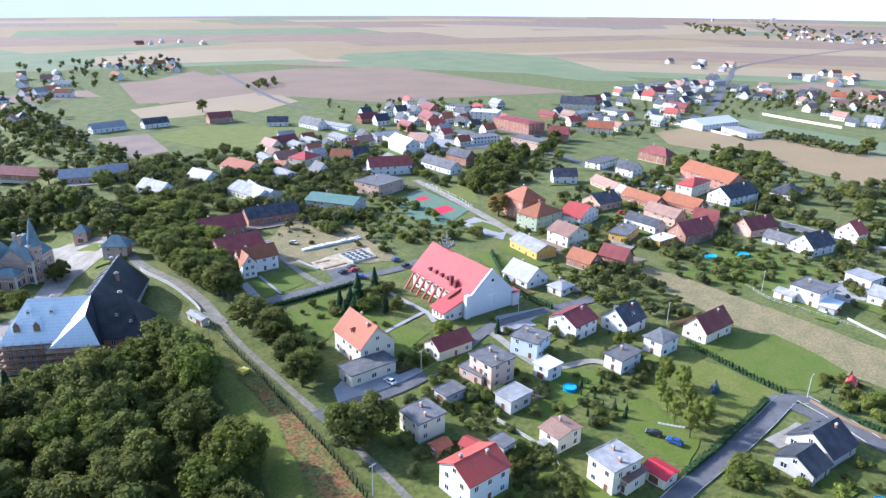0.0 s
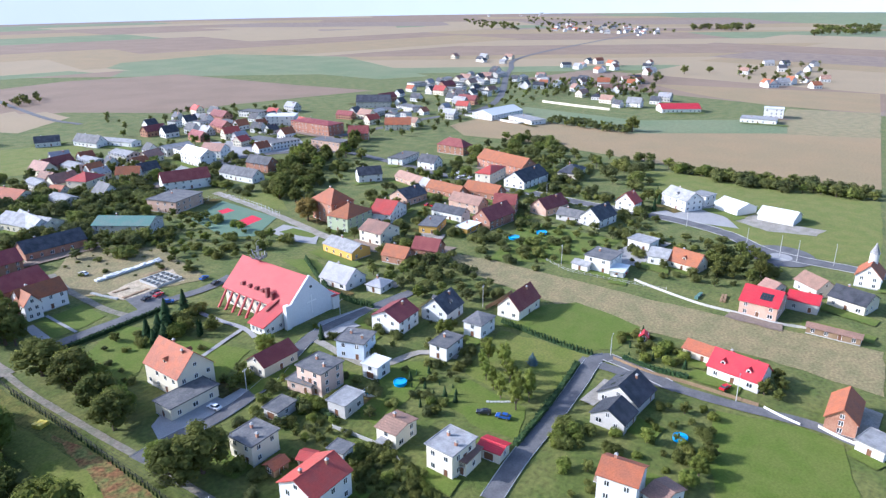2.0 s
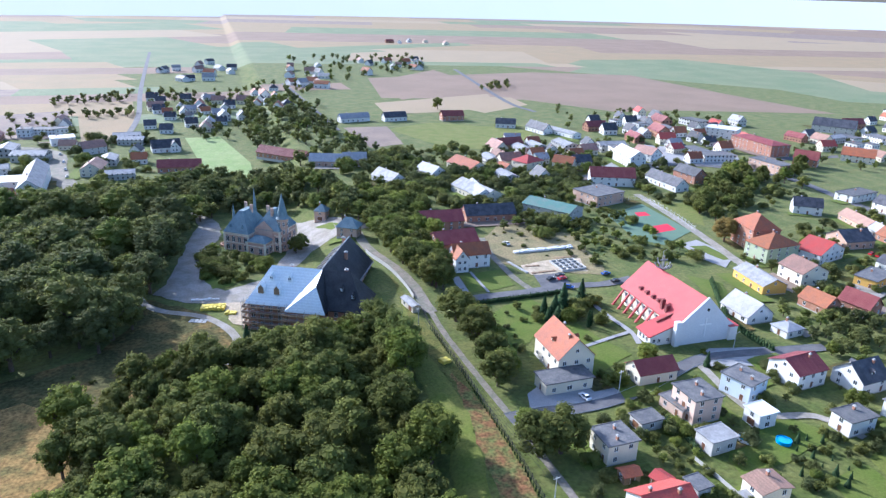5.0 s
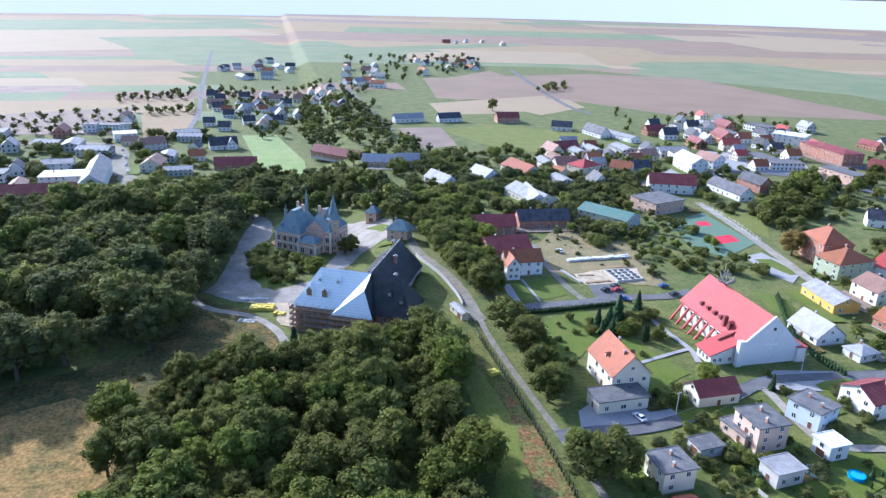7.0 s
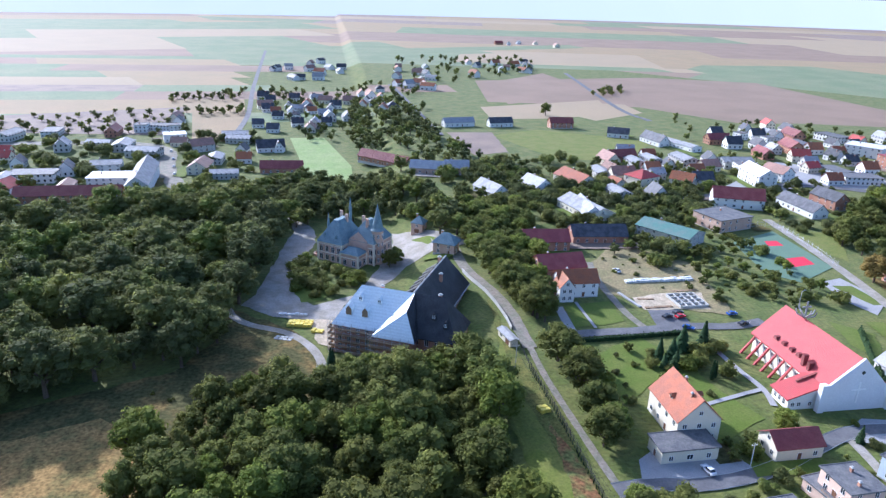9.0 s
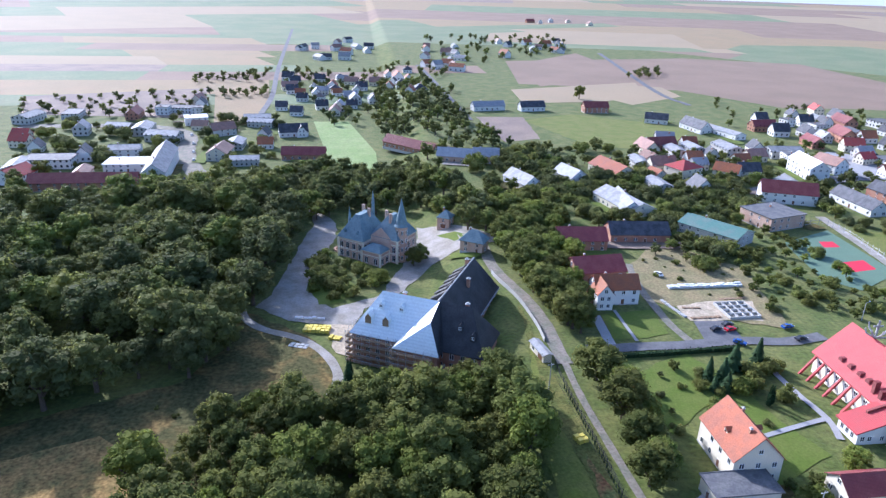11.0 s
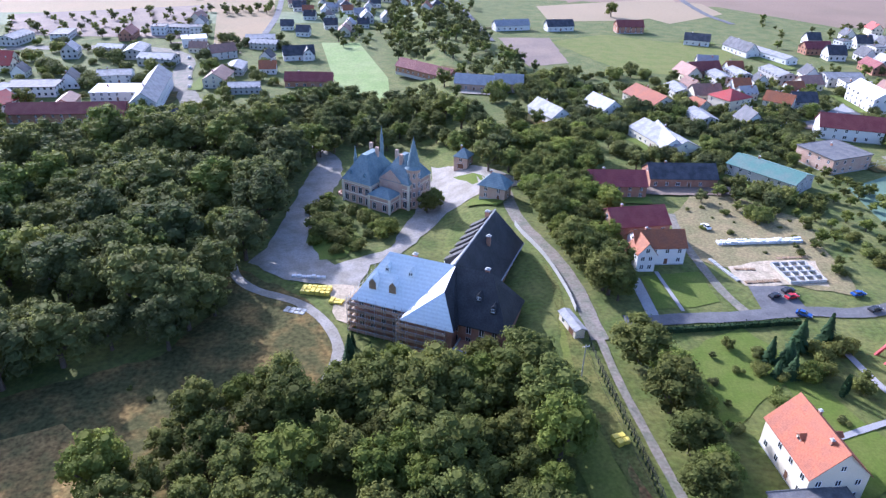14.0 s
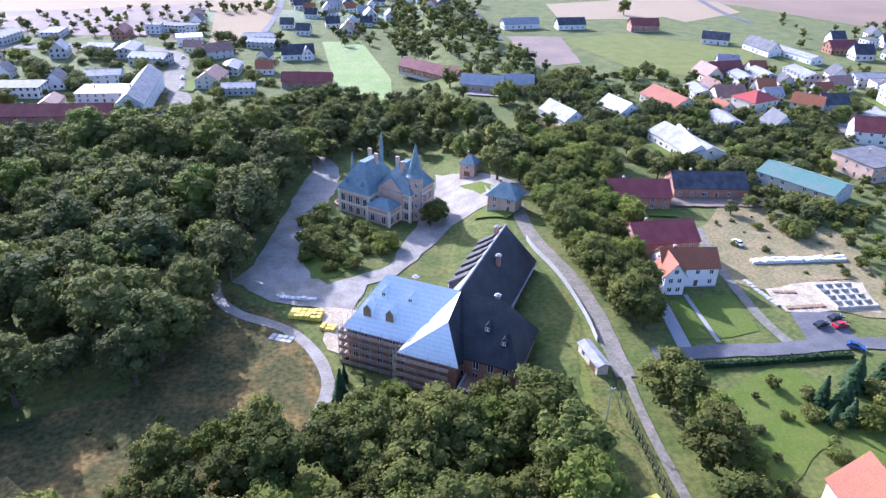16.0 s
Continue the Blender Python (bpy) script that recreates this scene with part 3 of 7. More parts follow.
def conifer(seed, material, slim=0.32, layers=11, column=False):
    """Meshes of a conifer of height 2."""
    rng = random.Random(seed)
    vs, fs = [], []
    for j in range(layers * 2):
        u = j / (layers * 2 - 1)
        z = 0.12 + 1.85 * u
        r = slim * ((1 - u) ** 0.8 if not column else (1 - u ** 3) * 0.9) + 0.02
        n = int(7 + 16 * r / slim)
        for i in range(n):
            a = rng.uniform(0, 6.28)
            w = rng.uniform(0.05, 0.09)
            rr = r * rng.uniform(0.6, 1.25)
            dz = -0.10 if not column else 0.12
            c, s = math.cos(a), math.sin(a)
            k = len(vs)
            vs += [Vector((c * rr * 0.25, s * rr * 0.25, z + 0.06)), Vector((c * rr * 0.7 - s * w, s * rr * 0.7 + c * w, z + dz * 0.4)), Vector((c * rr, s * rr, z + dz)), Vector((c * rr * 0.7 + s * w, s * rr * 0.7 - c * w, z + dz * 0.4))]
            fs += [(k, k + 1, k + 2), (k, k + 2, k + 3)]
    k = len(vs)
    for z, q in ((0.12, 0.7), (0.9, 0.45 if not column else 0.65), (1.85, 0.04)):
        for i in range(6):
            vs.append(Vector((slim * q * math.cos(i * 1.047), slim * q * math.sin(i * 1.047), z)))
    for j in range(2):
        for i in range(6):
            fs.append((k + j * 6 + i, k + j * 6 + (i + 1) % 6, k + j * 6 + 6 + (i + 1) % 6, k + j * 6 + 6 + i))
    bm = bmesh.new()
    cyl(bm, 0, 0, -0.1, 0.5, 0.035, 0.025, 6)
    return cards_mesh("crown", material, (vs, fs)), mesh_of("trunk", bm, "bark")


def bush(seed, material):
    rng = random.Random(seed)
    ls = [((rng.uniform(-0.5, 0.5), rng.uniform(-0.5, 0.5), rng.uniform(0.3, 0.7)), rng.uniform(0.35, 0.55), 0.9) for _ in range(6)]
    return cards_mesh("crown", material, leaf_cards(rng, ls, 42, 0.15)), None


KINDS = {
    "broad": [broad_tree(s, "leaf", t) for s, t in ((1, 1.0), (2, 1.1), (3, 0.95), (4, 1.15), (5, 1.0))],
    "pale": [broad_tree(s, "leaf_pale", t) for s, t in ((11, 1.0), (12, 1.1))],
    "autumn": [broad_tree(21, "leaf_autumn", 1.1)],
    "light": [broad_tree(s, "leaf", 1.0, 1.0, 0.17, 9) for s in (31, 32, 33)] + [broad_tree(34, "leaf_pale", 1.0, 1.0, 0.17, 9)],
    "far": [broad_tree(s, "leaf", 1.0, 0.45, 0.27, 6) for s in (35, 36, 37)],
    "birch": [broad_tree(41, "leaf_pale", 1.3, 3.5, 0.08, 12)],
    "spruce": [conifer(51, "needle", 0.4, 15), conifer(52, "needle", 0.48, 15)],
    "blue_spruce": [conifer(53, "needle_blue", 0.5)],
    "thuja": [conifer(54, "needle", 0.22, 12, True)],
    "bush": [bush(61, "leaf"), bush(62, "leaf"), bush(63, "leaf_pale")],
}
TREE_LABEL = {
    "broad": ("broadleaf tree with a dense dark green crown", "tree", "tree"), "pale": ("young broadleaf tree with a light green crown", "tree", "tree"),
    "autumn": ("broadleaf tree turning brown and yellow", "tree", "tree"), "light": ("green broadleaf tree among the village houses", "tree", "tree"),
    "birch": ("slim birch with loose pale foliage on a lawn", "tree", "birch_tree"), "spruce": ("dark green spruce with a pointed top", "conifer", "spruce_tree"),
    "blue_spruce": ("small blue spruce standing on a lawn", "conifer", "blue_spruce"), "thuja": ("narrow columnar dark green thuja", "conifer", "thuja"),
    "bush": ("rounded green garden shrub", "bush", "bush"),
}
plants = random.Random(7)


def plant(kind, x, y, height, group="", wide=1.0):
    """One tree or shrub of that height, with its own turn and girth."""
    crown, trunk = plants.choice(KINDS[kind])
    label, category, name = TREE_LABEL[kind]
    e = thing(name, x, y, plants.uniform(0, 360), label, category, group, -0.2)
    s = height / (1.15 if kind == "bush" else 2.0)
    w = s * wide * plants.uniform(0.88, 1.12)
    e.scale = (w, w, s)
    part("crown", crown, "", e)
    if trunk:
        part("trunk", trunk, "", e)
    return e


def inside(x, y, poly):
    c = False
    for (x0, y0), (x1, y1) in zip(poly, poly[1:] + poly[:1]):
        if (y0 > y) != (y1 > y) and x < (x1 - x0) * (y - y0) / (y1 - y0) + x0:
            c = not c
    return c


def wood(poly, gap, kinds, lo, hi, group="", limit=400, wide=1.0, clear=True, joined=""):
    """Trees scattered over an outline, no two nearer than gap."""
    if joined and sum(p[1] + 0.5 * p[0] for p in poly) / len(poly) > 520:
        kinds = ["far" if k == "light" else k for k in kinds if k != "bush"] or ["far"]
    got, tries = [], 0
    xs, ys = [p[0] for p in poly], [p[1] for p in poly]
    while tries < limit * 30 and len(got) < limit:
        tries += 1
        x, y = plants.uniform(min(xs), max(xs)), plants.uniform(min(ys), max(ys))
        if not inside(x, y, poly) or any((x - a) ** 2 + (y - b) ** 2 < gap * gap for a, b in got):
            continue
        if clear and any((x - a) ** 2 + (y - b) ** 2 < (r + gap * 0.15) ** 2 for a, b, r in OCC):
            continue
        got.append((x, y))
        if not joined:
            plant(plants.choice(kinds), x, y, plants.uniform(lo, hi), group, wide)
    if joined:
        vs, fs, ms, base = [], [], [], 0
        for x, y in got:
            k = plants.choice(kinds)
            crown, trunk = plants.choice(KINDS[k])
            s = plants.uniform(lo, hi) / (1.15 if k == "bush" else 2.0)
            w = s * wide * plants.uniform(0.88, 1.12)
            m = np.array(pose(x, y, ter(x, y) - 0.1, 0, 0, plants.uniform(0, 360)) @ Matrix.Diagonal((w, w, s, 1)))
            for mi, me in ((plants.choice((0, 0, 1, 2)), crown), (3, trunk)):
                if me is None:
                    continue
                co = np.empty(len(me.vertices) * 3)
                me.vertices.foreach_get("co", co)
                co = co.reshape(-1, 3) @ m[:3, :3].T + m[:3, 3]
                vs.append(co)
                fs += [tuple(i + base for i in p.vertices) for p in me.polygons]
                ms += [mi] * len(me.polygons)
                base += len(co)
        if not got:
            return
        me = bpy.data.meshes.new("trees")
        me.from_pydata(np.concatenate(vs).tolist(), [], fs)
        for k in ("leaf_mass", "leaf_mass_dark", "leaf_mass_pale", "bark"):
            me.materials.append(MATS[k])
        me.polygons.foreach_set("material_index", ms)
        me.update()
        tagged(new("trees", me), joined, "trees", kind="stuff")


def hedge(pts, width, height, label="clipped dark green hedge", material="needle", gap=0.0, spiky=False):
    """A trimmed hedge along a line: a solid heart with leaf clumps all over it."""
    rng = random.Random(len(pts) + int(height * 10))
    line = smooth_line(pts, 1.2)
    vs, fs = [], []
    for p in line:
        z = ter(p.x, p.y)
        k = len(vs)
        w, h = width * 0.42, height * rng.uniform(0.86, 0.96)
        top = 0.2 if spiky else 0.8
        for dx, dy, dz in ((-1, -1, 0), (1, -1, 0), (1, 1, 0), (-1, 1, 0), (-top, -top, 1), (top, -top, 1), (top, top, 1), (-top, top, 1)):
            vs.append(Vector((p.x + dx * max(w, 0.62 - gap), p.y + dy * max(w, 0.62 - gap), z - 0.2 + dz * h)))
        fs += [(k, k + 1, k + 5, k + 4), (k + 1, k + 2, k + 6, k + 5), (k + 2, k + 3, k + 7, k + 6), (k + 3, k, k + 4, k + 7), (k + 4, k + 5, k + 6, k + 7)]
        for _ in range(int(10 + 8 * height)):
            u = rng.uniform(0.05, 1.05)
            ww = width * (0.6 - 0.45 * u if spiky else 0.55)
            q = Vector((p.x + rng.uniform(-1, 1) * ww, p.y + rng.uniform(-1, 1) * ww, z + u * height))
            t = Vector((rng.gauss(0, 1), rng.gauss(0, 1), rng.gauss(0, 1))).normalized() * 0.28
            b = t.orthogonal().normalized() * 0.22
            k = len(vs)
            vs += [q - t, q + b, q + t, q - b]
            fs.append((k, k + 1, k + 2, k + 3))
    return tagged(new("hedge", cards_mesh("hedge", material, (vs, fs))), label, "hedge")



# ---- ground ----
ground_bm = bmesh.new()
xs = [-6500, -5200, -2500, -1200, -600, -300, -150, -60, 0] + list(range(30, 58, 2)) + [100, 200, 400, 800, 1600, 3000, 5200, 6500]
ys = [-7000, -5200, -2500, -1000, -400, -100, 100, 200, 300, 400, 600, 1000, 2000, 3500, 5200]
gv = [[ground_bm.verts.new((x, y, ter(x, y))) for x in xs] for y in ys]
for j in range(len(ys) - 1):
    for i in range(len(xs) - 1):
        ground_bm.faces.new((gv[j][i], gv[j][i + 1], gv[j + 1][i + 1], gv[j + 1][i]))
tagged(new("ground", mesh_of("ground", ground_bm, "grass")), "green grassy ground of a village and its plain", "ground", kind="structure")

# far fields: long strips that fill the plain
strips = random.Random(3)
FIELD = ["stubble", "ploughed", "pale_field", "far_green", "ploughed", "soil", "stubble", "far_green", "pale_field"]
def field_band(cx, cy, turn, length, deep, n, lift):
    u = Vector((math.cos(radians(turn)), math.sin(radians(turn))))
    v = Vector((-u.y, u.x))
    at = 0.0
    for i in range(n):
        d = deep * strips.uniform(0.4, 1.8) * (1 + 0.12 * i)
        a = -length * strips.uniform(0.4, 0.6)
        lean = strips.uniform(-30, 30)
        while a < length * 0.5:
            b = a + length * strips.uniform(0.12, 0.45)
            c = [Vector((cx, cy)) + u * p + v * q for p, q in ((a, at), (b, at), (b + lean, at + d), (a + lean, at + d))]
            drape("field", [(p.x, p.y) for p in c], strips.choice(FIELD), "open farmland in long strips", lift)
            a = b
        at += d
drape("field", [(-6400, 2200), (6400, 2200), (6400, 6400), (-6400, 6400)], "far_green", "distant open farmland", 0.012)
drape("field", [(2600, -4000), (6400, -4000), (6400, 2200), (2600, 2200)], "far_green", "distant open farmland", 0.012)
field_band(860, 640, -48, 2600, 110, 16, 0.02)
field_band(60, 1150, -8, 2600, 130, 12, 0.04)
field_band(-700, 900, 25, 1700, 130, 12, 0.06)
field_band(760, -100, -98, 1300, 130, 10, 0.08)
field_band(-640, 640, 4, 900, 45, 9, 0.09)

drape("field", [(194.7, 945.0), (461.9, 1004.6), (609.3, 957.3), (623.0, 707.8), (639.2, 592.1), (543.1, 618.3), (456.1, 637.9), (393.8, 636.9), (330.7, 730.8), (171.8, 760.8)], "ploughed", "reddish ploughed field behind the village")
drape("field", [(594.5, 1136.2), (603.5, 978.3), (727.5, 991.7), (734.4, 669.0), (805.5, 634.6), (978.0, 977.1), (883.2, 1218.6), (657.7, 1205.2)], "far_green", "green field behind the village")
drape("field", [(264.3, 765.0), (321.8, 748.4), (318.8, 694.3), (252.0, 648.3), (235.3, 687.6)], "pale_field", "pale stubble field behind the village")
drape("field", [(500.7, 371.9), (568.1, 370.9), (573.2, 311.9), (567.6, 227.7), (642.9, 143.1), (683.9, 57.0), (477.1, 33.5), (457.7, 124.4), (470.8, 208.4), (477.8, 284.3), (469.4, 333.9)], "stubble", "tan stubble field beside the village")
drape("field", [(899.9, 344.6), (960.8, 88.6), (799.9, 70.2), (791.4, 169.1), (831.7, 257.2)], "stubble", "tan stubble field")
drape("field", [(777.8, 150.1), (799.9, 70.2), (656.4, 53.9), (627.0, 130.4)], "straw", "dry grass field")
drape("field", [(634.8, 372.7), (624.1, 246.0), (681.1, 172.2), (678.1, 128.6), (635.6, 119.4), (560.4, 224.6), (565.3, 307.5), (562.6, 367.2)], "far_green", "green strip of field")
drape("field", [(439.6, 177.7), (448.7, 121.6), (449.3, 73.1), (446.0, 29.9), (334.2, 17.2), (328.3, 37.4), (331.4, 65.7), (351.0, 94.7), (370.9, 134.9)], "meadow", "mown green meadow beside a road")
drape("field", [(236.9, 180.1), (241.0, 155.1), (242.0, 114.6), (241.9, 79.4), (244.1, 49.6), (246.9, 7.2), (215.9, 3.7), (217.6, 21.4), (219.1, 36.1), (216.5, 62.0), (213.5, 82.7), (217.4, 118.8), (222.5, 154.2)], "straw", "long strip of dry mown grass")
drape("lawn", [(188.5, 117.8), (212.6, 114.6), (222.6, 105.7), (220.6, 90.8), (216.9, 77.8), (196.4, 78.0), (190.7, 84.0)], "lawn", "bright green mown lawn")
drape("lawn", [(154.2, 109.4), (185.8, 116.3), (187.5, 83.1), (167.1, 80.8), (149.6, 86.6)], "meadow", "green garden lawn")
drape("lawn", [(137.6, 104.8), (151.7, 107.4), (148.6, 84.2), (134.4, 78.5), (132.5, 88.2)], "lawn", "bright green garden lawn")
drape("lawn", [(117.5, 118.9), (129.3, 126.8), (147.1, 132.7), (152.9, 120.2), (132.3, 113.7), (116.7, 111.3)], "lawn", "green garden lawn")
drape("lawn", [(179.6, 40.5), (185.1, 19.4), (182.7, 9.1), (165.6, 3.6), (152.0, -1.5), (131.1, 24.9), (161.2, 37.2)], "lawn", "large green lawn beside a lane")
drape("lawn", [(239.5, 157.6), (299.9, 172.6), (298.8, 121.0), (259.4, 119.5), (254.2, 133.2)], "lawn", "garden lawn")
drape("lawn", [(88.1, 215.8), (108.9, 225.8), (116.4, 208.1), (119.1, 188.8), (124.0, 174.8), (103.9, 164.9), (108.2, 202.0), (86.7, 185.9)], "lawn", "green lawn of the rectory garden")
drape("lawn", [(90.0, 253.3), (95.0, 254.0), (95.0, 235.6), (88.0, 236.0)], "lawn", "front garden lawn")
drape("lawn", [(96.4, 254.5), (109.0, 255.5), (108.4, 238.5), (96.4, 235.8)], "lawn", "front garden lawn")
drape("yard", [(86.0, 252.0), (89.4, 252.5), (88.0, 231.0), (84.5, 231.0)], "paving", "paved drive beside a white house")
drape("yard", [(120.8, 246.3), (133.0, 246.0), (132.0, 231.5), (118.5, 232.0)], "asphalt", "grey parking bay beside a building site")
drape("lawn", [(185.6, 230.9), (196.1, 219.5), (184.6, 202.6), (180.8, 213.0)], "lawn", "green lawn beside the church")
drape("lawn", [(-29.4, 608.0), (-1.5, 608.0), (18.0, 509.5), (18.0, 450.0), (-2.4, 452.0), (-15.8, 509.3)], "bright_meadow", "bright green meadow beyond the park")
drape("lawn", [(135.4, 579.5), (181.2, 604.3), (263.8, 556.4), (219.7, 478.9), (163.0, 497.5)], "meadow", "green meadow behind the houses")
drape("field", [(99.4, 591.2), (138.1, 591.4), (134.1, 516.4), (106.6, 507.6)], "soil", "ploughed plot")
drape("field", [(156.2, 724.8), (304.4, 778.5), (284.5, 694.8), (225.6, 661.0), (152.0, 653.2)], "pale_field", "pale harvested field")
drape("field", [(193.8, 904.4), (317.2, 1043.3), (327.2, 838.2), (191.0, 744.8)], "ploughed", "ploughed field")
drape("field", [(-128.0, 728.7), (-75.1, 730.5), (-70.3, 596.0), (-105.3, 596.1)], "stubble", "field")
drape("field", [(-291.2, 708.2), (-139.3, 762.1), (-127.0, 618.7), (-259.8, 629.8)], "soil", "ploughed field")
drape("meadow_rough", [(114.1, 292.9), (138.3, 320.2), (162.8, 289.1), (152.2, 238.7), (129.5, 248.1), (112.6, 262.8)], "straw", "rough dry grass round a building site")
drape("sand", [(119.8, 258.0), (134.0, 261.0), (150.3, 260.2), (146.0, 244.6), (133.0, 246.5), (119.9, 246.6)], "sand", "bare sandy ground of a building site")
drape("sports_court", [(196.6, 316.1), (227.9, 331.1), (225.4, 281.5), (199.0, 266.3), (189.7, 278.1)], "green_court", "green sports court")
drape("court_marking", [(214.1, 316.8), (220.7, 316.7), (220.1, 310.1), (212.1, 309.9)], "red_court", "red court area")
drape("court_marking", [(205.1, 292.5), (220.3, 295.2), (219.3, 285.6), (203.6, 282.6)], "red_court", "red court area")
drape("lawn", [(234.4, 331.5), (261.7, 324.7), (237.4, 286.5), (232.4, 306.1)], "meadow", "green playing field")
drape("paving", [(207.7, 266.0), (219.7, 269.5), (222.2, 245.4), (208.7, 234.0), (204.9, 246.5)], "paving", "paved yard with grass islands")
drape("lawn", [(210.2, 262.1), (218.6, 261.0), (218.8, 242.4), (214.1, 242.4)], "lawn", "grass island")
drape("paving", [(327.6, 480.4), (384.6, 444.9), (357.0, 399.0), (314.8, 415.8), (250.6, 395.0), (223.0, 393.5)], "paving", "paved market place and car park")
drape("wild_patch", [(-38.0, 280.0), (-12.0, 258.5), (-5.0, 245.0), (0.3, 228.0), (-3.0, 212.0), (-14.0, 194.0), (-52.0, 140.0), (-118.0, 140.0), (-125.0, 196.0), (-85.0, 216.0), (-48.0, 232.0), (-38.0, 254.0)], "wild_grass", "rough olive meadow with brown weeds")
drape("dry_patch", [(-100.9, 198.8), (-82.1, 199.4), (-63.8, 207.5), (-50.6, 195.3), (-43.6, 170.8), (-59.1, 146.7), (-80.3, 160.0)], "dry_grass", "dry tawny grass at a wood edge")
drape("verge", [(63.0, 267.3), (63.1, 235.9), (63.9, 206.4), (65.4, 155.4), (65.0, 130.1), (62.6, 112.0), (57.3, 115.7), (60.1, 139.0), (60.8, 162.0), (57.8, 197.0), (59.1, 232.9)], "verge", "yellowed grass verge along a fence")
drape("grass_strip", [(59.8, 235.2), (58.4, 198.7), (60.2, 160.7), (56.8, 138.6), (52.8, 119.4), (45.9, 127.6), (51.7, 151.8), (50.8, 179.5), (55.1, 207.9)], "meadow", "green grass strip along a wood")
drape("weed_strip", [(61.7, 180.9), (64.4, 166.5), (65.0, 147.5), (64.6, 126.4), (63.6, 112.5), (54.8, 117.6), (56.1, 133.7), (58.9, 151.9)], "weeds_red", "strip of reddish brown weeds")
drape("court_yard", [(-20.4, 394.8), (-12.3, 385.7), (-5.4, 369.5), (-4.5, 352.0), (-11.1, 324.7), (-14.9, 294.3), (-4.1, 278.5), (14.5, 289.5), (25.0, 320.3), (32.4, 339.9), (33.9, 361.3), (59.8, 338.3), (69.8, 324.1), (50.7, 319.3), (36.4, 313.9), (16.2, 282.6), (7.6, 278.0), (3.9, 264.0), (-19.6, 269.9), (-32.8, 281.3), (-27.7, 291.2), (-19.6, 349.7), (-15.8, 369.7)], "gravel", "pale gravel forecourt of a palace")
drape("lawn", [(-14.8, 301.8), (-10.6, 318.0), (-2.6, 313.4), (5.6, 295.3), (-1.0, 283.3), (-9.4, 282.0)], "lawn", "lawn island with shrubs")
drape("lawn", [(41.6, 343.0), (49.3, 339.5), (54.3, 329.8), (48.0, 328.8)], "lawn", "lawn with a gravel pattern")
drape("sand", [(-6.5, 266.4), (4.7, 264.5), (6.8, 241.3), (-2.1, 246.5)], "sand", "sandy building yard")
drape("yard", [(362.8, 87.1), (380.1, 80.6), (370.3, 70.0), (373.0, 45.1), (360.5, 47.7), (354.4, 68.8)], "gravel", "gravel yard of two white tents")
drape("yard", [(350.3, 126.7), (386.7, 105.8), (350.5, 80.9), (346.8, 107.5)], "paving", "paved forecourt")
drape("yard", [(269.6, 115.8), (289.2, 116.4), (307.7, 111.2), (293.9, 99.2), (271.6, 101.5)], "paving", "paved yard")
drape("yard", [(79.9, 161.3), (95.1, 171.1), (103.9, 164.9), (108.7, 153.1), (93.2, 148.2), (77.0, 152.4)], "paving", "paved yard beside the rectory")
drape("yard", [(134.3, 162.6), (152.1, 171.7), (177.0, 166.4), (160.9, 157.3), (143.3, 161.4)], "paving", "paved square in front of the church")
ribbon("road", [(59.0, 318.0), (59.0, 300.0), (60.9, 287.0), (66.2, 266.0), (68.3, 247.0), (68.1, 232.0), (68.2, 222.0)], 4.8, "lane", "pale gravel lane along a wood")
ribbon("road", [(68.2, 222.0), (67.8, 205.0), (68.4, 188.0), (69.6, 165.0), (70.6, 150.0), (71.9, 117.3), (71.0, 99.5)], 2.2, "lane", "narrow lane along a wood")
ribbon("road", [(116.0, 296.0), (114.5, 289.6), (111.9, 271.0), (111.6, 258.2), (111.6, 244.0), (113.5, 232.0)], 3.0, "lane", "gravel drive to the barns")
ribbon("footpath", [(95.7, 256.0), (95.7, 246.0), (95.7, 234.0)], 1.2, "paving", "paved garden path to a white house")
ribbon("road", [(77.5, 230.5), (85.0, 230.0), (97.0, 230.6), (109.1, 230.6), (130.2, 232.1), (145.8, 230.6), (160.6, 233.3)], 5, "asphalt", "narrow asphalt lane")
ribbon("road", [(69.3, 151.0), (80.3, 151.8), (92.7, 150.4), (111.2, 153.4), (130.7, 161.2), (147.6, 166.5), (176.1, 164.0), (192.5, 162.1)], 4.6, "asphalt", "asphalt street past the church", kerb=True)
ribbon("road", [(141.7, 162.6), (140.0, 135.5), (155.9, 128.8), (160.8, 116.8)], 3, "gravel", "garden lane")
ribbon("road", [(110.9, 71.2), (128.1, 74.0), (148.2, 75.7), (168.5, 78.2), (187.5, 80.5), (189.3, 73.1), (184.3, 53.2)], 5, "asphalt", "grey asphalt lane between gardens", kerb=True)
ribbon("road", [(183.1, 84.6), (184.3, 61.0), (184.9, 42.9), (186.9, 26.8), (187.9, 15.9), (185.8, 4.2), (185.5, -11.4)], 4.5, "asphalt", "narrow asphalt lane")
ribbon("road", [(347.9, 213.4), (345.5, 163.8), (346.7, 134.6), (345.0, 106.8), (338.2, 82.7), (322.8, 58.8), (322.3, 22.2), (320.2, -3.2)], 8, "asphalt", "main asphalt road through the village", kerb=True)
ring = [(math.cos(i * math.pi / 12), math.sin(i * math.pi / 12)) for i in range(24)]
drape("road_circle", [(322 + 14 * c, 55 + 14 * q) for c, q in ring], "asphalt", "grey asphalt circle where the roads meet")
drape("road_island", [(320 + 5 * c, 55 + 5 * q) for c, q in ring], "paving", "pale paved island in the road")
ribbon("road", [(236.3, 349.6), (231.0, 304.3), (224.7, 266.2), (217.7, 228.0), (219.5, 203.6)], 5, "gravel", "light lane beside the school")
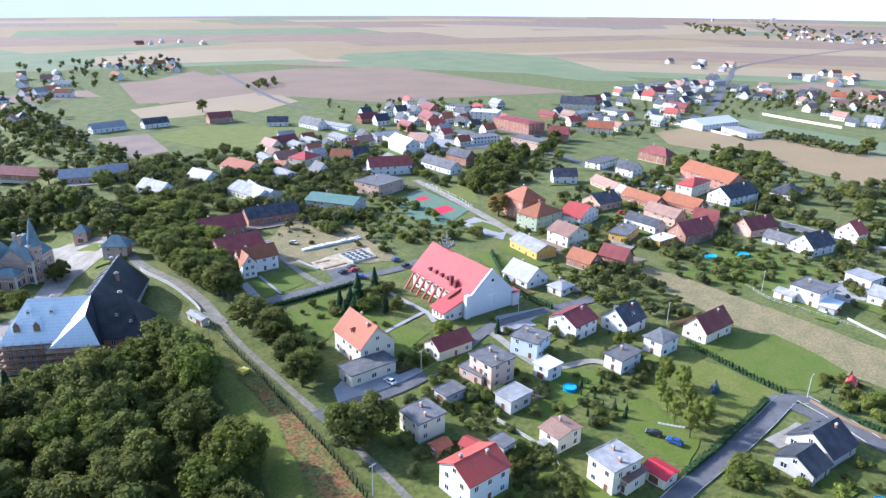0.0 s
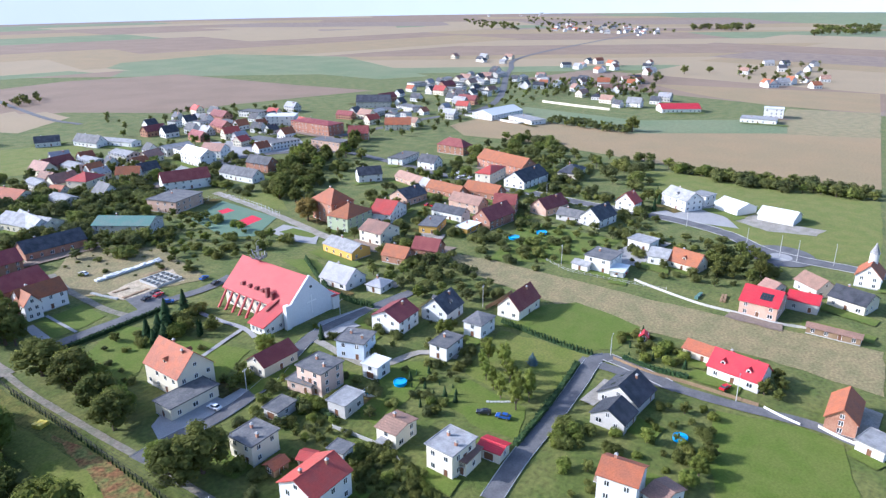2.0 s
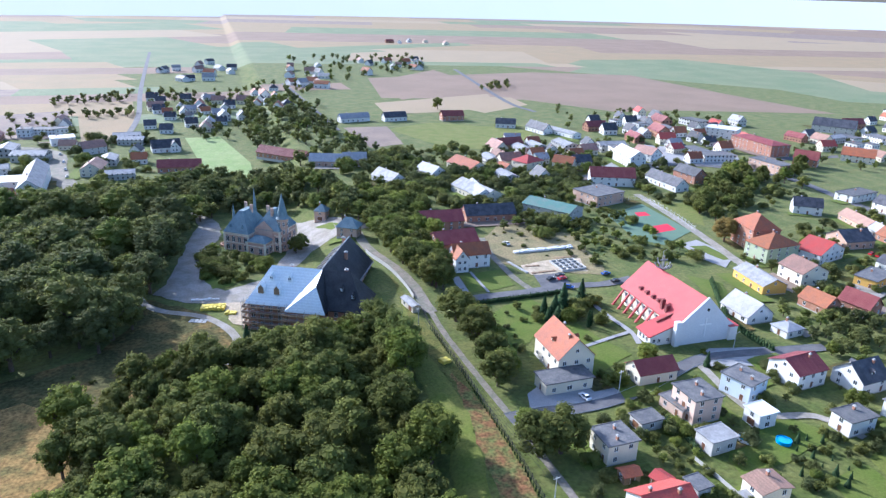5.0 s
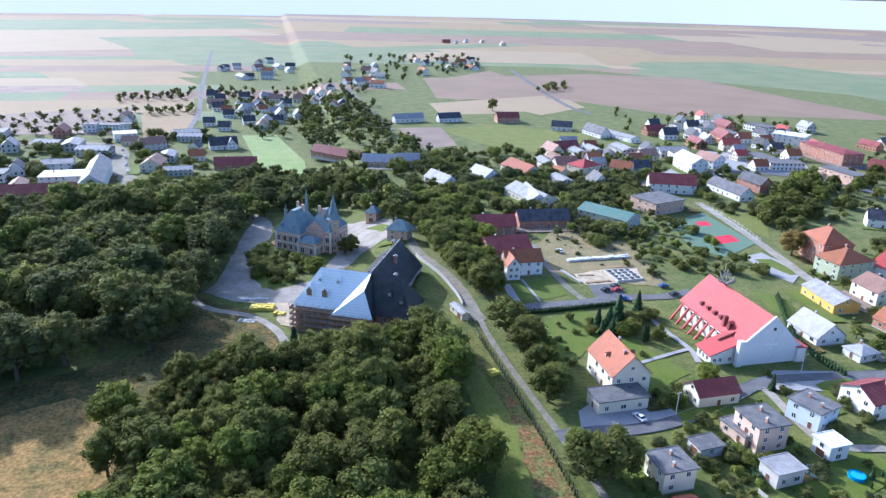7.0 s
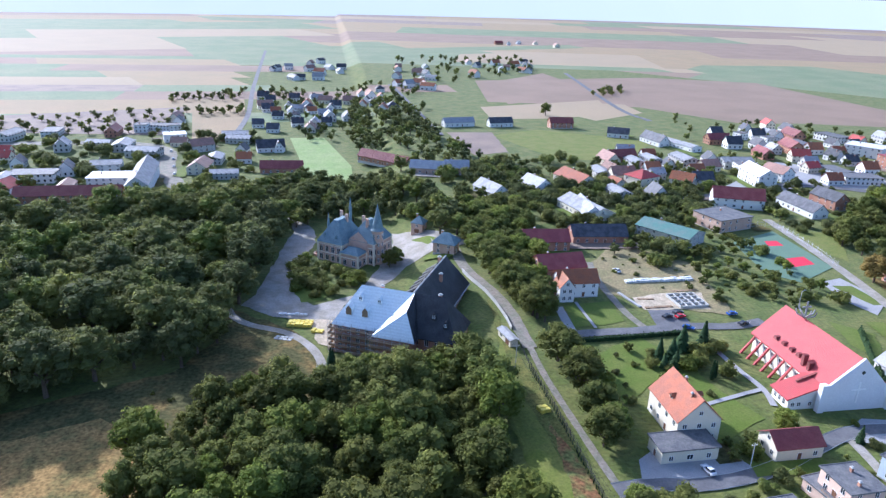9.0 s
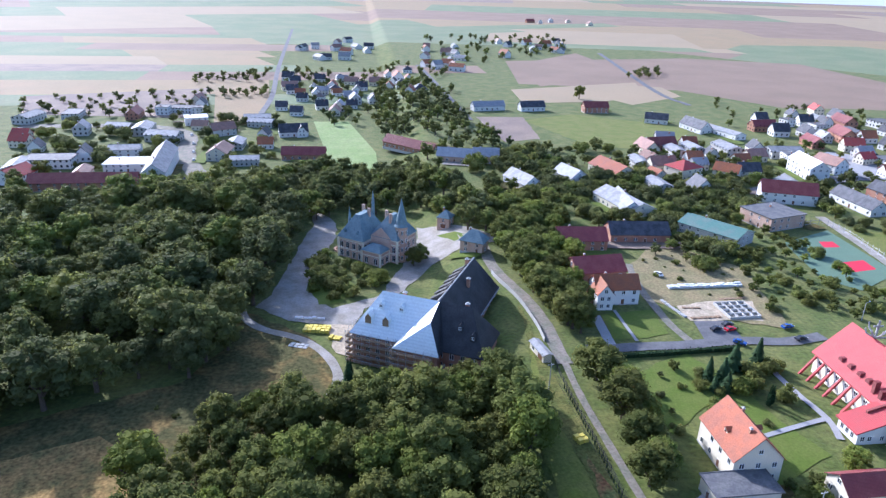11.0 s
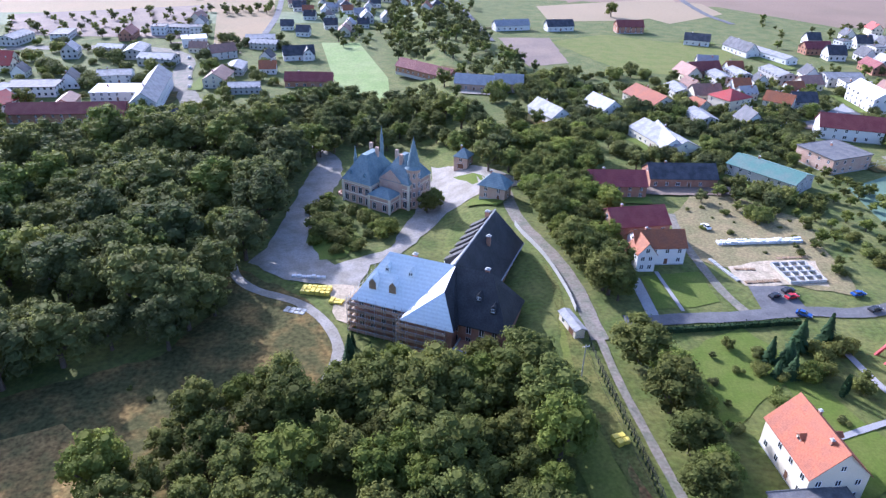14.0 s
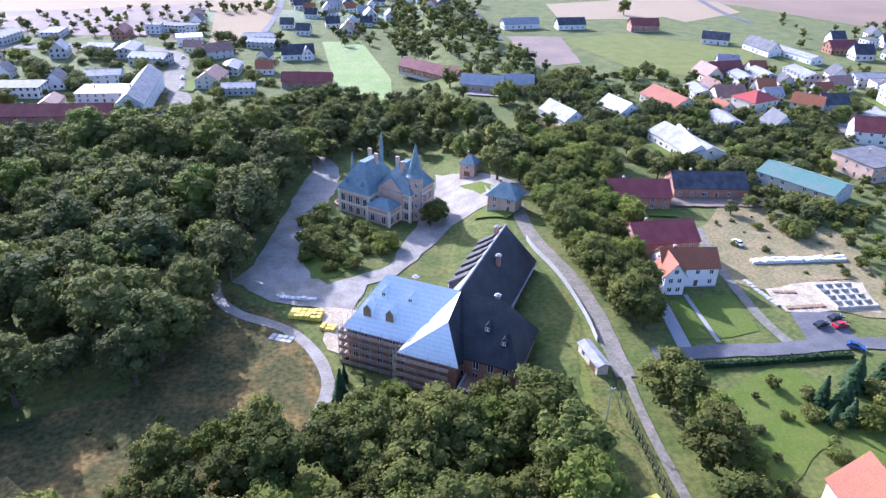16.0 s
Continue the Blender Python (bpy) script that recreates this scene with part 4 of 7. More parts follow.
ribbon("road", [(223.0, 393.5), (284.0, 416.5), (333.0, 404.2), (362.2, 366.6), (357.1, 306.7), (347.8, 244.7), (342.6, 199.9)], 7, "asphalt", "village street")
ribbon("road", [(353.8, 408.7), (408.7, 415.0), (504.6, 411.7), (636.6, 413.4), (941.8, 583.0), (1225.1, 707.3), (2055.1, 837.8)], 8, "asphalt", "country road leading out over the fields")
ribbon("road", [(-62.0, 422.0), (-71.0, 433.0), (-85.0, 450.0), (-98.5, 480.2), (-108.5, 516.2), (-113.5, 548.5), (-124.0, 570.0), (-142.0, 583.0), (-170.0, 589.0), (-242.4, 586.3)], 12, "lane", "wide road through the lower village")
ribbon("road", [(-74.4, 630.9), (-75.1, 730.5), (-89.4, 940.6), (-114.4, 1430.5)], 5, "asphalt", "straight road out of the village")
ribbon("road", [(77.8, 893.8), (87.6, 688.3), (92.8, 579.4)], 6, "asphalt", "lane")
ribbon("road", [(353.6, 1047.9), (305.3, 731.2), (305.6, 647.7)], 6, "asphalt", "country road over the fields")
ribbon("footpath", [(-38.3, 282.3), (-34.7, 272.0), (-27.6, 263.9), (-13.7, 255.9), (-4.9, 244.6), (-0.9, 232.2), (-2.4, 223.5), (-4.3, 215.5)], 3.2, "gravel", "pale gravel track")
ribbon("footpath", [(130.8, 218.5), (131.2, 203.2), (132.5, 189.5), (130.4, 180.5)], 2, "paving", "paved garden path beside the church")
ribbon("footpath", [(132.5, 189.5), (123.7, 187.2), (108.5, 182.8)], 1.6, "paving", "paved garden path")
house(98.5, 175.2, -89.8, 16.8, 12.3, 7.0, "gable", 6.0, "plaster_cream", "tile_orange", "large cream rectory with an orange tiled roof", chimneys=2, floors=2, dormers=1)
house(92.4, 162.7, -88.4, 7.4, 15.7, 4.0, "flat", 0, "plaster_cream", "roof_felt", "low cream annex with a dark flat roof", chimneys=0)
house(121.6, 160.6, -178.6, 13.5, 8.0, 4.0, "gable", 2.8, "plaster_cream", "tile_maroon", "cream outbuilding with a dark red roof", chimneys=0, floors=1)
house(122.5, 139.8, -87.4, 9.8, 9.4, 7.6, "flat", 0, "plaster_pink", "roof_felt", "pink box house with a flat dark roof", chimneys=2, balcony=0)
house(118.8, 142.5, -80.5, 8.9, 5.7, 3.2, "flat", 0, "plaster_pink", "roof_felt", "low pink porch wing of a box house", chimneys=0, name='house_wing', category='house wing')
house(143.6, 145.3, -72.0, 9.7, 9.0, 6.1, "flat", 0, "plaster_blue", "roof_felt", "pale blue box house with a flat roof", chimneys=2, balcony=3)
house(166.0, 147.8, -173.6, 12.0, 11.6, 5.5, "gable", 3.0, "plaster_white", "tile_maroon", "white house with a shallow dark red roof")
house(182.8, 139.6, -174.6, 11.4, 10.7, 4.5, "gable", 4.5, "plaster_white", "tile_dark", "white house with a steep black roof", dormers=1)
house(161.2, 121.7, -85.9, 6.5, 9.9, 4.8, "flat", 0, "plaster_white", "roof_felt", "small white house with a flat grey roof")
house(180.0, 121.5, -86.9, 6.9, 9.3, 5.1, "hip", 1.2, "plaster_white", "roof_felt", "white house with a low dark hipped roof", chimneys=0)
house(202.9, 119.4, -178.6, 15.4, 9.0, 4.3, "gable", 4.6, "plaster_cream", "tile_maroon", "cream house with a steep brown-red roof", skylights=1)
house(137.4, 130.9, -85.2, 5.7, 6.3, 4.5, "flat", 0, "plaster_white", "roof_white", "small white shed with a white roof", chimneys=0, name='shed', category='shed')
house(117.9, 124.8, -84.1, 6.1, 8.3, 4.2, "flat", 0, "plaster_grey", "roof_light", "grey garage with a flat concrete roof", chimneys=0, name='garage', category='garage')
house(105.3, 138.1, -84.6, 5.2, 7.1, 3.0, "flat", 0, "plaster_grey", "roof_felt", "low grey garage with a felt roof", chimneys=0, name='garage', category='garage')
house(89.7, 129.4, -86.9, 8.4, 8.8, 6.0, "flat", 0, "plaster_cream", "roof_felt", "cream box house with a flat dark roof", chimneys=2, balcony=3)
house(86.6, 103.4, -177.1, 12.3, 10.8, 7.0, "gable", 2.8, "plaster_white", "tile_red", "white two-storey house with a red metal roof", chimneys=2, balcony=3)
house(101.0, 109.9, -82.7, 4.6, 4.1, 3.7, "flat", 0, "plaster_grey", "roof_felt", "small grey shed with a felt roof", chimneys=0, name='shed', category='shed')
house(94.5, 114.9, -70.3, 3.6, 4.1, 2.8, "gable", 0.8, "wood", "tile_red", "small wooden shed with a red roof", chimneys=0, name='shed', category='shed')
house(116.3, 104.5, -88.4, 6.5, 8.7, 4.6, "gable", 0.9, "plaster_cream", "tile_brown", "small cream house with a shallow brown roof", canopy=True)
house(115.9, 86.3, -91.5, 8.0, 9.5, 7.0, "flat", 0, "plaster_cream", "roof_light", "cream box house with a pale flat roof", chimneys=2, balcony=1)
house(125.5, 80.0, -85.7, 6.3, 5.2, 3.0, "gable", 0.8, "plaster_cream", "tile_scarlet", "small garage with a bright red roof", chimneys=0, name='garage', category='garage')
house(117.7, 82.8, -87.0, 4.0, 7.1, 4.0, "flat", 0, "plaster_cream", "tile_brown", "lower cream wing with a brown roof", chimneys=0, name='house_wing', category='house wing')
house(170.2, 63.4, 177.2, 11.5, 12.2, 3.0, "gable", 4.2, "plaster_grey", "tile_dark", "modern house with a steep dark tiled roof", skylights=2)
house(157.4, 61.7, 179.0, 8.1, 9.8, 3.2, "gable", 2.8, "plaster_grey", "tile_dark", "garage wing with a dark tiled roof", chimneys=0, name='garage', category='garage')
house(130.7, 48.0, -83.0, 9.2, 8.5, 7.0, "gable", 2.2, "plaster_white", "tile_orange", "white house with a pale red shallow roof", balcony=3)
house(133.6, 38.9, -107.2, 5.0, 8.4, 3.6, "gable", 1.2, "plaster_white", "tile_brown", "lower house wing with a dark brown roof", chimneys=0, name='house_wing', category='house wing')
house(201.8, 40.8, -97.0, 15.4, 10.0, 3.6, "gable", 4.0, "plaster_white", "tile_scarlet", "white house with a bright red tiled roof", dormers=2, balcony=2)
house(208.5, 54.5, -97.1, 8.7, 7.0, 3.0, "gable", 1.8, "plaster_cream", "tile_orange", "cream garage with an orange roof", chimneys=0, name='garage', category='garage')
house(194.4, 11.4, -178.5, 13.6, 7.6, 4.5, "gable", 3.2, "brick", "tile_orange", "red brick barn with a pale red roof", chimneys=0, name='barn', category='barn')
house(185.4, 2.4, -107.1, 6.8, 8.0, 3.2, "flat", 0, "plaster_white", "roof_light", "white garage beside a barn", chimneys=0, name='garage', category='garage')
house(256.3, 47.3, -90.6, 12.9, 14.0, 5.5, "gable", 3.8, "brick_pale", "tile_scarlet", "brick barn with a bright red roof", chimneys=0, name='barn', category='barn')
house(268.9, 35.7, -88.6, 10.5, 9.0, 4.0, "gable", 2.0, "plaster_grey", "tile_scarlet", "open shed with a bright red roof", chimneys=0, name='shed', category='shed')
house(280.6, 21.2, -105.7, 13.2, 12.0, 4.0, "gable", 3.0, "plaster_cream", "tile_dark", "farm house with a dark roof")
house(286.8, 35.5, -126.1, 11.4, 9.0, 4.0, "gable", 3.0, "plaster_grey", "tile_brown", "old farm building with a brown roof", chimneys=0)
house(248.9, 22.4, -89.3, 16.6, 4.0, 2.6, "gable", 0.8, "wood", "tile_brown", "long open wood store with a rusty roof", chimneys=0, name='shed', category='shed')
house(283.3, 84.1, -99.7, 13.0, 10.0, 3.3, "gable", 4.2, "plaster_cream", "tile_orange", "house with a steep orange roof", dormers=1)
house(262.0, 113.2, -90.6, 11.5, 12.2, 6.3, "flat", 0, "plaster_white", "roof_felt", "white box house with a flat roof")
house(258.9, 104.3, -80.8, 5.5, 9.0, 2.8, "flat", 0, "concrete", "roof_bluegrey", "carport with a pale blue roof", chimneys=0, name='carport', category='carport')
house(255.8, 119.5, -93.2, 7.5, 6.0, 2.6, "gable", 1, "plaster_white", "roof_light", "small white shed with a pale roof", chimneys=0, name='shed', category='shed')
house(371.3, 117.2, -118.0, 18.1, 12.0, 6.2, "gable", 4, "plaster_white", "roof_light", "large white roadside building with a pale roof", dormers=1)
house(384.0, 109.6, -107.4, 9.6, 9.0, 6.0, "flat", 0, "plaster_white", "roof_light", "white wing with a flat pale roof", chimneys=0)
house(381.4, 91.5, -118.0, 15.9, 14.0, 3.5, "gable", 2.6, "roof_white", "roof_white", "white storage tent on a gravel yard", chimneys=0, name='storage_tent', category='tent', openings=False)
house(377.5, 68.3, -95.6, 17.6, 13.0, 3.5, "gable", 2.6, "roof_white", "roof_white", "white storage tent on a gravel yard", chimneys=0, name='storage_tent', category='tent', openings=False)
house(296.9, 109.3, -97.1, 10.8, 9.0, 4.0, "flat", 0, "plaster_white", "roof_light", "white workshop with a pale roof", chimneys=0)
house(282.8, 95.7, -85.9, 8.4, 10.0, 4.0, "gable", 2.5, "plaster_white", "roof_light", "white workshop with a pale gable roof", chimneys=0)
house(276.7, 48.6, -113.3, 6.2, 8.0, 3.0, "gable", 2, "plaster_grey", "tile_brown", "old shed with a brown roof", chimneys=0, name='shed', category='shed')
house(238.6, 240.6, -84.1, 12.9, 19.9, 7.3, "hip", 5, "plaster_green", "tile_orange", "school wing with pale green walls and a red hipped roof")
house(242.1, 256.0, -99.1, 17.4, 14.0, 10.6, "hip", 6, "brick", "tile_orange", "brick school building with a steep red roof")
house(261.0, 234.7, -74.7, 12.1, 20.1, 5.0, "gable", 4.5, "plaster_white", "tile_red", "white house with a steep red roof")
house(209.1, 214.1, -95.1, 19.7, 11.0, 4.0, "gable", 2.5, "plaster_yellow", "roof_light", "ochre house with a pale grey roof")
house(183.1, 190.7, -88.2, 14.1, 11.8, 3.2, "gable", 4.6, "plaster_white", "roof_grey", "white house with a steep grey roof")
house(187.5, 174.7, -83.9, 7.0, 8.2, 2.6, "hip", 1.8, "plaster_white", "roof_grey", "white garage with a grey roof")
house(365.8, 312.2, -79.0, 11.4, 24.4, 4.6, "flat", 0, "plaster_white", "roof_felt", "white box house with a flat roof")
house(361.8, 285.6, -86.9, 13.4, 10.0, 5.0, "gable", 4, "plaster_white", "tile_dark", "white chalet house with a dark roof")
house(312.1, 295.7, -33.0, 14.9, 9.0, 5.0, "gable", 4, "plaster_white", "tile_dark", "white house with a dark roof")
house(321.9, 269.1, -104.1, 23.7, 8.0, 3.5, "gable", 3, "brick_pale", "tile_brown", "long brick outbuilding with a brown roof")
house(317.5, 251.1, -106.3, 12.8, 8.0, 3.5, "gable", 3, "plaster_grey", "roof_grey", "outbuilding with a grey roof")
house(315.0, 236.5, -94.8, 24.7, 9.0, 3.5, "gable", 3.5, "brick", "tile_orange", "long brick barn with an orange roof")
house(291.8, 246.4, 176.8, 16.6, 13.6, 4.0, "gable", 4, "brick_pale", "tile_dark", "brick house with a black roof")
house(325.2, 216.8, -89.0, 22.3, 11.0, 4.0, "gable", 4, "brick", "tile_orange", "long brick barn with an orange roof")
house(279.9, 207.7, -88.7, 19.0, 8.0, 4.0, "gable", 2.5, "plaster_white", "tile_dark", "long white building with a dark roof")
house(297.9, 209.1, -91.1, 19.7, 9.0, 5.0, "gable", 3.5, "brick_pale", "tile_brown", "long building with a grey-brown roof")
house(260.1, 204.1, -69.9, 9.0, 17.0, 4.0, "flat", 0, "plaster_yellow", "roof_felt", "yellow building with a flat felt roof")
house(285.2, 184.2, 176.5, 21.1, 10.6, 5.0, "gable", 5, "brick", "tile_maroon", "tall brick barn with a dark red roof")
house(306.2, 190.3, -67.2, 11.7, 10.0, 6.0, "gable", 4, "brick", "tile_maroon", "brick barn with a dark red roof")
house(357.8, 233.9, -81.0, 9.9, 24.5, 7.0, "hip", 3, "plaster_cream", "tile_red", "cream house with a red hipped roof")
house(387.7, 241.2, -102.4, 41.1, 14.0, 6.0, "gable", 5, "brick", "tile_orange", "very long barn with an orange roof")
house(364.0, 211.6, 177.6, 27.2, 14.6, 5.0, "gable", 5, "plaster_white", "tile_dark", "white house with a black roof")
house(400.5, 199.1, -80.6, 11.9, 22.2, 3.5, "hip", 4, "plaster_cream", "tile_dark", "house with a dark hipped roof")
house(321.2, 172.0, 169.6, 18.4, 10.8, 4.0, "gable", 4.5, "brick_pale", "tile_maroon", "brick house with a dark red roof")
house(315.4, 155.2, -88.3, 13.8, 9.0, 3.0, "gable", 2.5, "plaster_grey", "roof_felt", "low grey house with a worn grey roof")
house(318.0, 141.8, 172.5, 15.8, 11.6, 4.5, "gable", 5, "plaster_white", "tile_dark", "white house with a dark gable roof")
house(349.8, 139.0, 175.4, 8.3, 11.1, 5.0, "gable", 5, "plaster_white", "tile_red", "white house with a steep red roof")
house(268.2, 188.3, -88.5, 6.8, 11.8, 3.0, "flat", 0, "plaster_yellow", "roof_bluegrey", "small yellow building with a pale blue roof")
house(215.9, 189.0, -82.1, 11.7, 9.0, 3.5, "gable", 3.5, "brick", "tile_orange", "brick barn with a red-brown roof")
house(229.7, 183.0, -76.7, 12.1, 9.0, 4.0, "gable", 4, "brick", "tile_maroon", "brick barn with a dark red roof")
house(231.6, 214.2, -89.6, 13.2, 13.8, 6.0, "gable", 3.5, "plaster_cream", "tile_brown", "house with a brown roof")
house(167.8, 325.1, -55.3, 28.5, 16.0, 5.0, "gable", 2.5, "plaster_grey", "roof_teal", "hall with a green sheet roof")
house(205.4, 342.2, -73.2, 19.2, 22.0, 6.5, "flat", 0, "brick_pale", "roof_felt", "brick building with a flat roof")
house(233.4, 375.3, -19.9, 27.7, 12.0, 6.0, "gable", 5, "plaster_white", "tile_maroon", "large white house with a dark red roof")
house(266.5, 363.7, -85.7, 30.2, 10.0, 4.0, "gable", 4, "plaster_white", "tile_dark", "long white house with a dark roof")
house(289.4, 371.7, -81.1, 18.8, 10.0, 6.0, "gable", 4, "brick", "tile_dark", "brick house with a dark roof")
house(130.2, 324.9, -3.6, 26.6, 12.0, 4.0, "gable", 4, "brick", "tile_dark", "long brick barn with a dark roof")
house(139.5, 364.9, -93.5, 26.1, 11.0, 4.0, "gable", 4, "plaster_white", "roof_light", "white house with a pale grey roof")
house(98.2, 264.8, 0, 16.0, 9.0, 6.2, "gable", 3.8, "plaster_white", "tile_orange", "white two-storey house with an orange roof and a gabled wing", cross=(-6.0, 8.4, 5.8))
house(85.6, 264.5, 0, 8.4, 7.0, 3.2, "gable", 2.2, "brick", "tile_red", "low brick annex with a red roof", name="annex", category="annex", chimneys=0)
house(95.9, 280.1, 6.0, 19.6, 13.0, 7.0, "gable", 4, "brick", "tile_maroon", "large barn with a maroon roof")
house(101.1, 316.4, -3.0, 21.3, 12.0, 5.0, "gable", 4, "brick", "tile_maroon", "long barn with a maroon roof")
house(95.7, 405.6, -68.4, 21.0, 11.3, 4.0, "gable", 4, "plaster_white", "roof_light", "white house with a pale roof")
house(139.6, 367.2, -76.4, 32.5, 15.6, 4.0, "gable", 3.5, "plaster_cream", "roof_light", "long cream house with a pale grey roof")
house(125.4, 414.2, -69.7, 17.6, 12.1, 4.5, "gable", 4, "plaster_white", "roof_grey", "white house with a grey roof")
house(155.3, 428.2, -73.4, 26.2, 15.9, 4.0, "gable", 4, "plaster_cream", "tile_orange", "cream house with an orange roof")
house(177.5, 417.7, -66.3, 9.0, 9.3, 3.5, "gable", 3, "plaster_cream", "tile_orange", "small cream house with an orange roof")
house(196.1, 421.7, -65.1, 13.7, 17.2, 6.5, "hip", 4, "plaster_cream", "tile_red", "cream house with a red hipped roof")
house(222.4, 419.0, -44.5, 14.2, 9.0, 5.0, "gable", 4, "plaster_cream", "tile_orange", "cream house with a red roof")
house(235.7, 420.4, -2.1, 13.1, 9.0, 5.0, "gable", 4, "plaster_grey", "tile_dark", "grey house with a dark roof")
house(65.5, 458.4, -15.4, 21.9, 10.0, 4.0, "gable", 4, "brick_pale", "roof_grey", "long barn with a grey roof")
house(84.6, 459.1, -7.1, 15.7, 10.0, 4.0, "gable", 4, "brick_pale", "roof_grey", "brick barn with a grey roof")
house(41.3, 502.5, -44.8, 42.4, 10.0, 4.0, "gable", 4, "brick", "tile_maroon", "long barn with a dark red roof")
house(114.4, 620.6, 12.3, 27.7, 9.0, 4.0, "gable", 3.5, "plaster_white", "roof_grey", "long house with a grey roof")
house(151.8, 619.9, 8.4, 21.3, 9.0, 4.0, "gable", 4, "plaster_white", "tile_dark", "house with a dark roof")
house(205.5, 614.6, 1.0, 20.8, 10.0, 5.0, "gable", 4, "brick", "tile_maroon", "brick house with a dark red roof")
house(242.3, 572.2, -24.0, 17.5, 9.0, 4.0, "gable", 4, "plaster_white", "tile_dark", "white house with a dark roof")
house(274.5, 539.8, -73.6, 54.7, 10.0, 4.0, "gable", 1.5, "plaster_white", "roof_light", "long low hall with a pale roof")
house(-29.1, 493.8, -1.6, 27.8, 10.0, 4.0, "gable", 4, "brick", "tile_maroon", "long barn with a dark red roof")
house(-132.0, 470.5, 2, 24.0, 17.0, 5.0, "flat", 0, "plaster_white", "roof_white", "white hall with a flat white roof")
house(-110.6, 462.0, 96.0, 58.0, 12.7, 8.0, "gable", 5, "plaster_white", "roof_light", "white mill building with a pale roof")
house(-143.0, 503.0, 8, 19.0, 12.0, 5.0, "gable", 2, "plaster_white", "roof_light", "white workshop with a pale roof")
house(-82.5, 497.0, 85, 20.0, 13.0, 5.0, "gable", 4, "plaster_cream", "tile_brown", "long house with a brown roof")
house(-41.4, 559.0, 12, 20.5, 10.0, 4.0, "gable", 5, "plaster_white", "tile_dark", "white house with a dark roof", cross=(5.5, 7.0, 7.0))
house(-92.5, 562.0, 30, 17.0, 11.0, 5.0, "gable", 4, "plaster_grey", "tile_brown", "grey house with a brown roof")
house(-152.0, 452.0, 95, 16.0, 9.0, 4.0, "gable", 2.5, "brick_pale", "tile_brown", "brick workshop with a brown roof", chimneys=0)
house(-118.4, 597.8, 15.7, 16.7, 14.0, 6.0, "flat", 0, "plaster_white", "roof_white", "white building with a flat roof")
house(-184.7, 444.9, 74.3, 18.6, 14.0, 5.0, "gable", 4, "plaster_white", "tile_red", "white house with a steep red roof")
house(-143.0, 431.0, 2.1, 56.0, 11.0, 5.0, "gable", 4, "brick", "tile_maroon", "long low barn with a dark roof")
house(-91.8, 412.0, 54.5, 16.6, 10.0, 5.0, "gable", 4.5, "plaster_white", "tile_dark", "white house with a dark roof")
house(407.3, 443.6, -89.9, 45.4, 18.0, 9.0, "hip", 2, "brick", "tile_maroon", "large brick hall with a dark red roof")
house(275.6, 422.6, -94.9, 27.0, 12.0, 8.0, "gable", 4, "plaster_white", "roof_white", "tall white building with a pale roof")
house(296.7, 432.6, -72.2, 17.2, 12.0, 6.0, "gable", 4, "plaster_white", "tile_brown", "white house with a brown roof")
house(365.9, 385.0, -84.9, 28.1, 12.0, 7.0, "flat", 0, "brick_pale", "roof_felt", "brick apartment block with a flat roof")
house(406.1, 393.8, -52.3, 16.0, 12.0, 6.0, "gable", 5, "brick", "tile_maroon", "brick house with a dark red roof")
house(410.7, 300.6, -89.2, 23.5, 12.0, 6.0, "hip", 5, "brick", "tile_maroon", "brick villa with a dark red roof")
house(545.0, 504.0, -52.5, 35.3, 20.0, 6.0, "gable", 6, "plaster_grey", "tile_dark", "large barn with a dark roof")
house(459.5, 397.8, -52.3, 22.0, 12.0, 5.0, "gable", 5, "plaster_cream", "tile_orange", "house with an orange roof")
house(566.9, 363.3, -6.6, 46.7, 24.0, 5.0, "gable", 4, "roof_white", "roof_white", "white hall with a white roof")
house(697.9, 233.9, -52.4, 38.4, 20.0, 4.0, "gable", 4, "plaster_white", "tile_scarlet", "farm house with a red roof")
house(679.2, 153.1, -81.8, 29.9, 20.0, 4.0, "flat", 0, "plaster_white", "roof_light", "low white farm building with a pale roof")
house(713.9, 148.8, -76.3, 16.5, 14.0, 9.0, "flat", 0, "plaster_white", "roof_white", "tall white block with a flat roof")
house(699.3, 280.2, -84.9, 14.6, 12.0, 5.0, "gable", 5, "plaster_white", "roof_light", "white farm house with a pale roof")
house(418.1, 501.3, -52.4, 25.6, 20.0, 8.0, "flat", 0, "plaster_white", "roof_white", "white shop with a flat roof")
house(262.6, 545.7, -78.2, 25.8, 10.0, 4.0, "gable", 5, "plaster_white", "tile_dark", "white house with a dark roof")
house(557.5, 325.5, -113.3, 35.2, 16.0, 4.0, "flat", 0, "plaster_white", "roof_light", "white workshop with a pale roof")


# ---- village beyond: ten kinds of house, set down in rows ----
PROTO = {}
def proto(key, *a, **k):
    PROTO[key] = house(0, 0, 0, *a, far=True, **k)
    OCC.pop()
FAR = "houses of the village beyond"
proto("red", 11, 9, 4, "gable", 4.2, "plaster_white", "tile_orange", "white village house with an orange tiled roof", group=FAR)
proto("red2", 13, 9, 5, "gable", 4, "plaster_cream", "tile_red", "cream village house with a red tiled roof", group=FAR)
proto("dark", 11, 9, 4, "gable", 4.5, "plaster_white", "tile_dark", "white village house with a dark roof", group=FAR)
proto("dark2", 10, 10, 3.5, "hip", 4, "plaster_white", "tile_dark", "white bungalow with a dark hipped roof", group=FAR)
proto("brown", 14, 9, 4, "gable", 4, "plaster_cream", "tile_brown", "cream village house with a brown roof", group=FAR)
proto("box", 10, 10, 6.5, "flat", 0, "plaster_white", "roof_felt", "white box house with a flat roof", group=FAR)
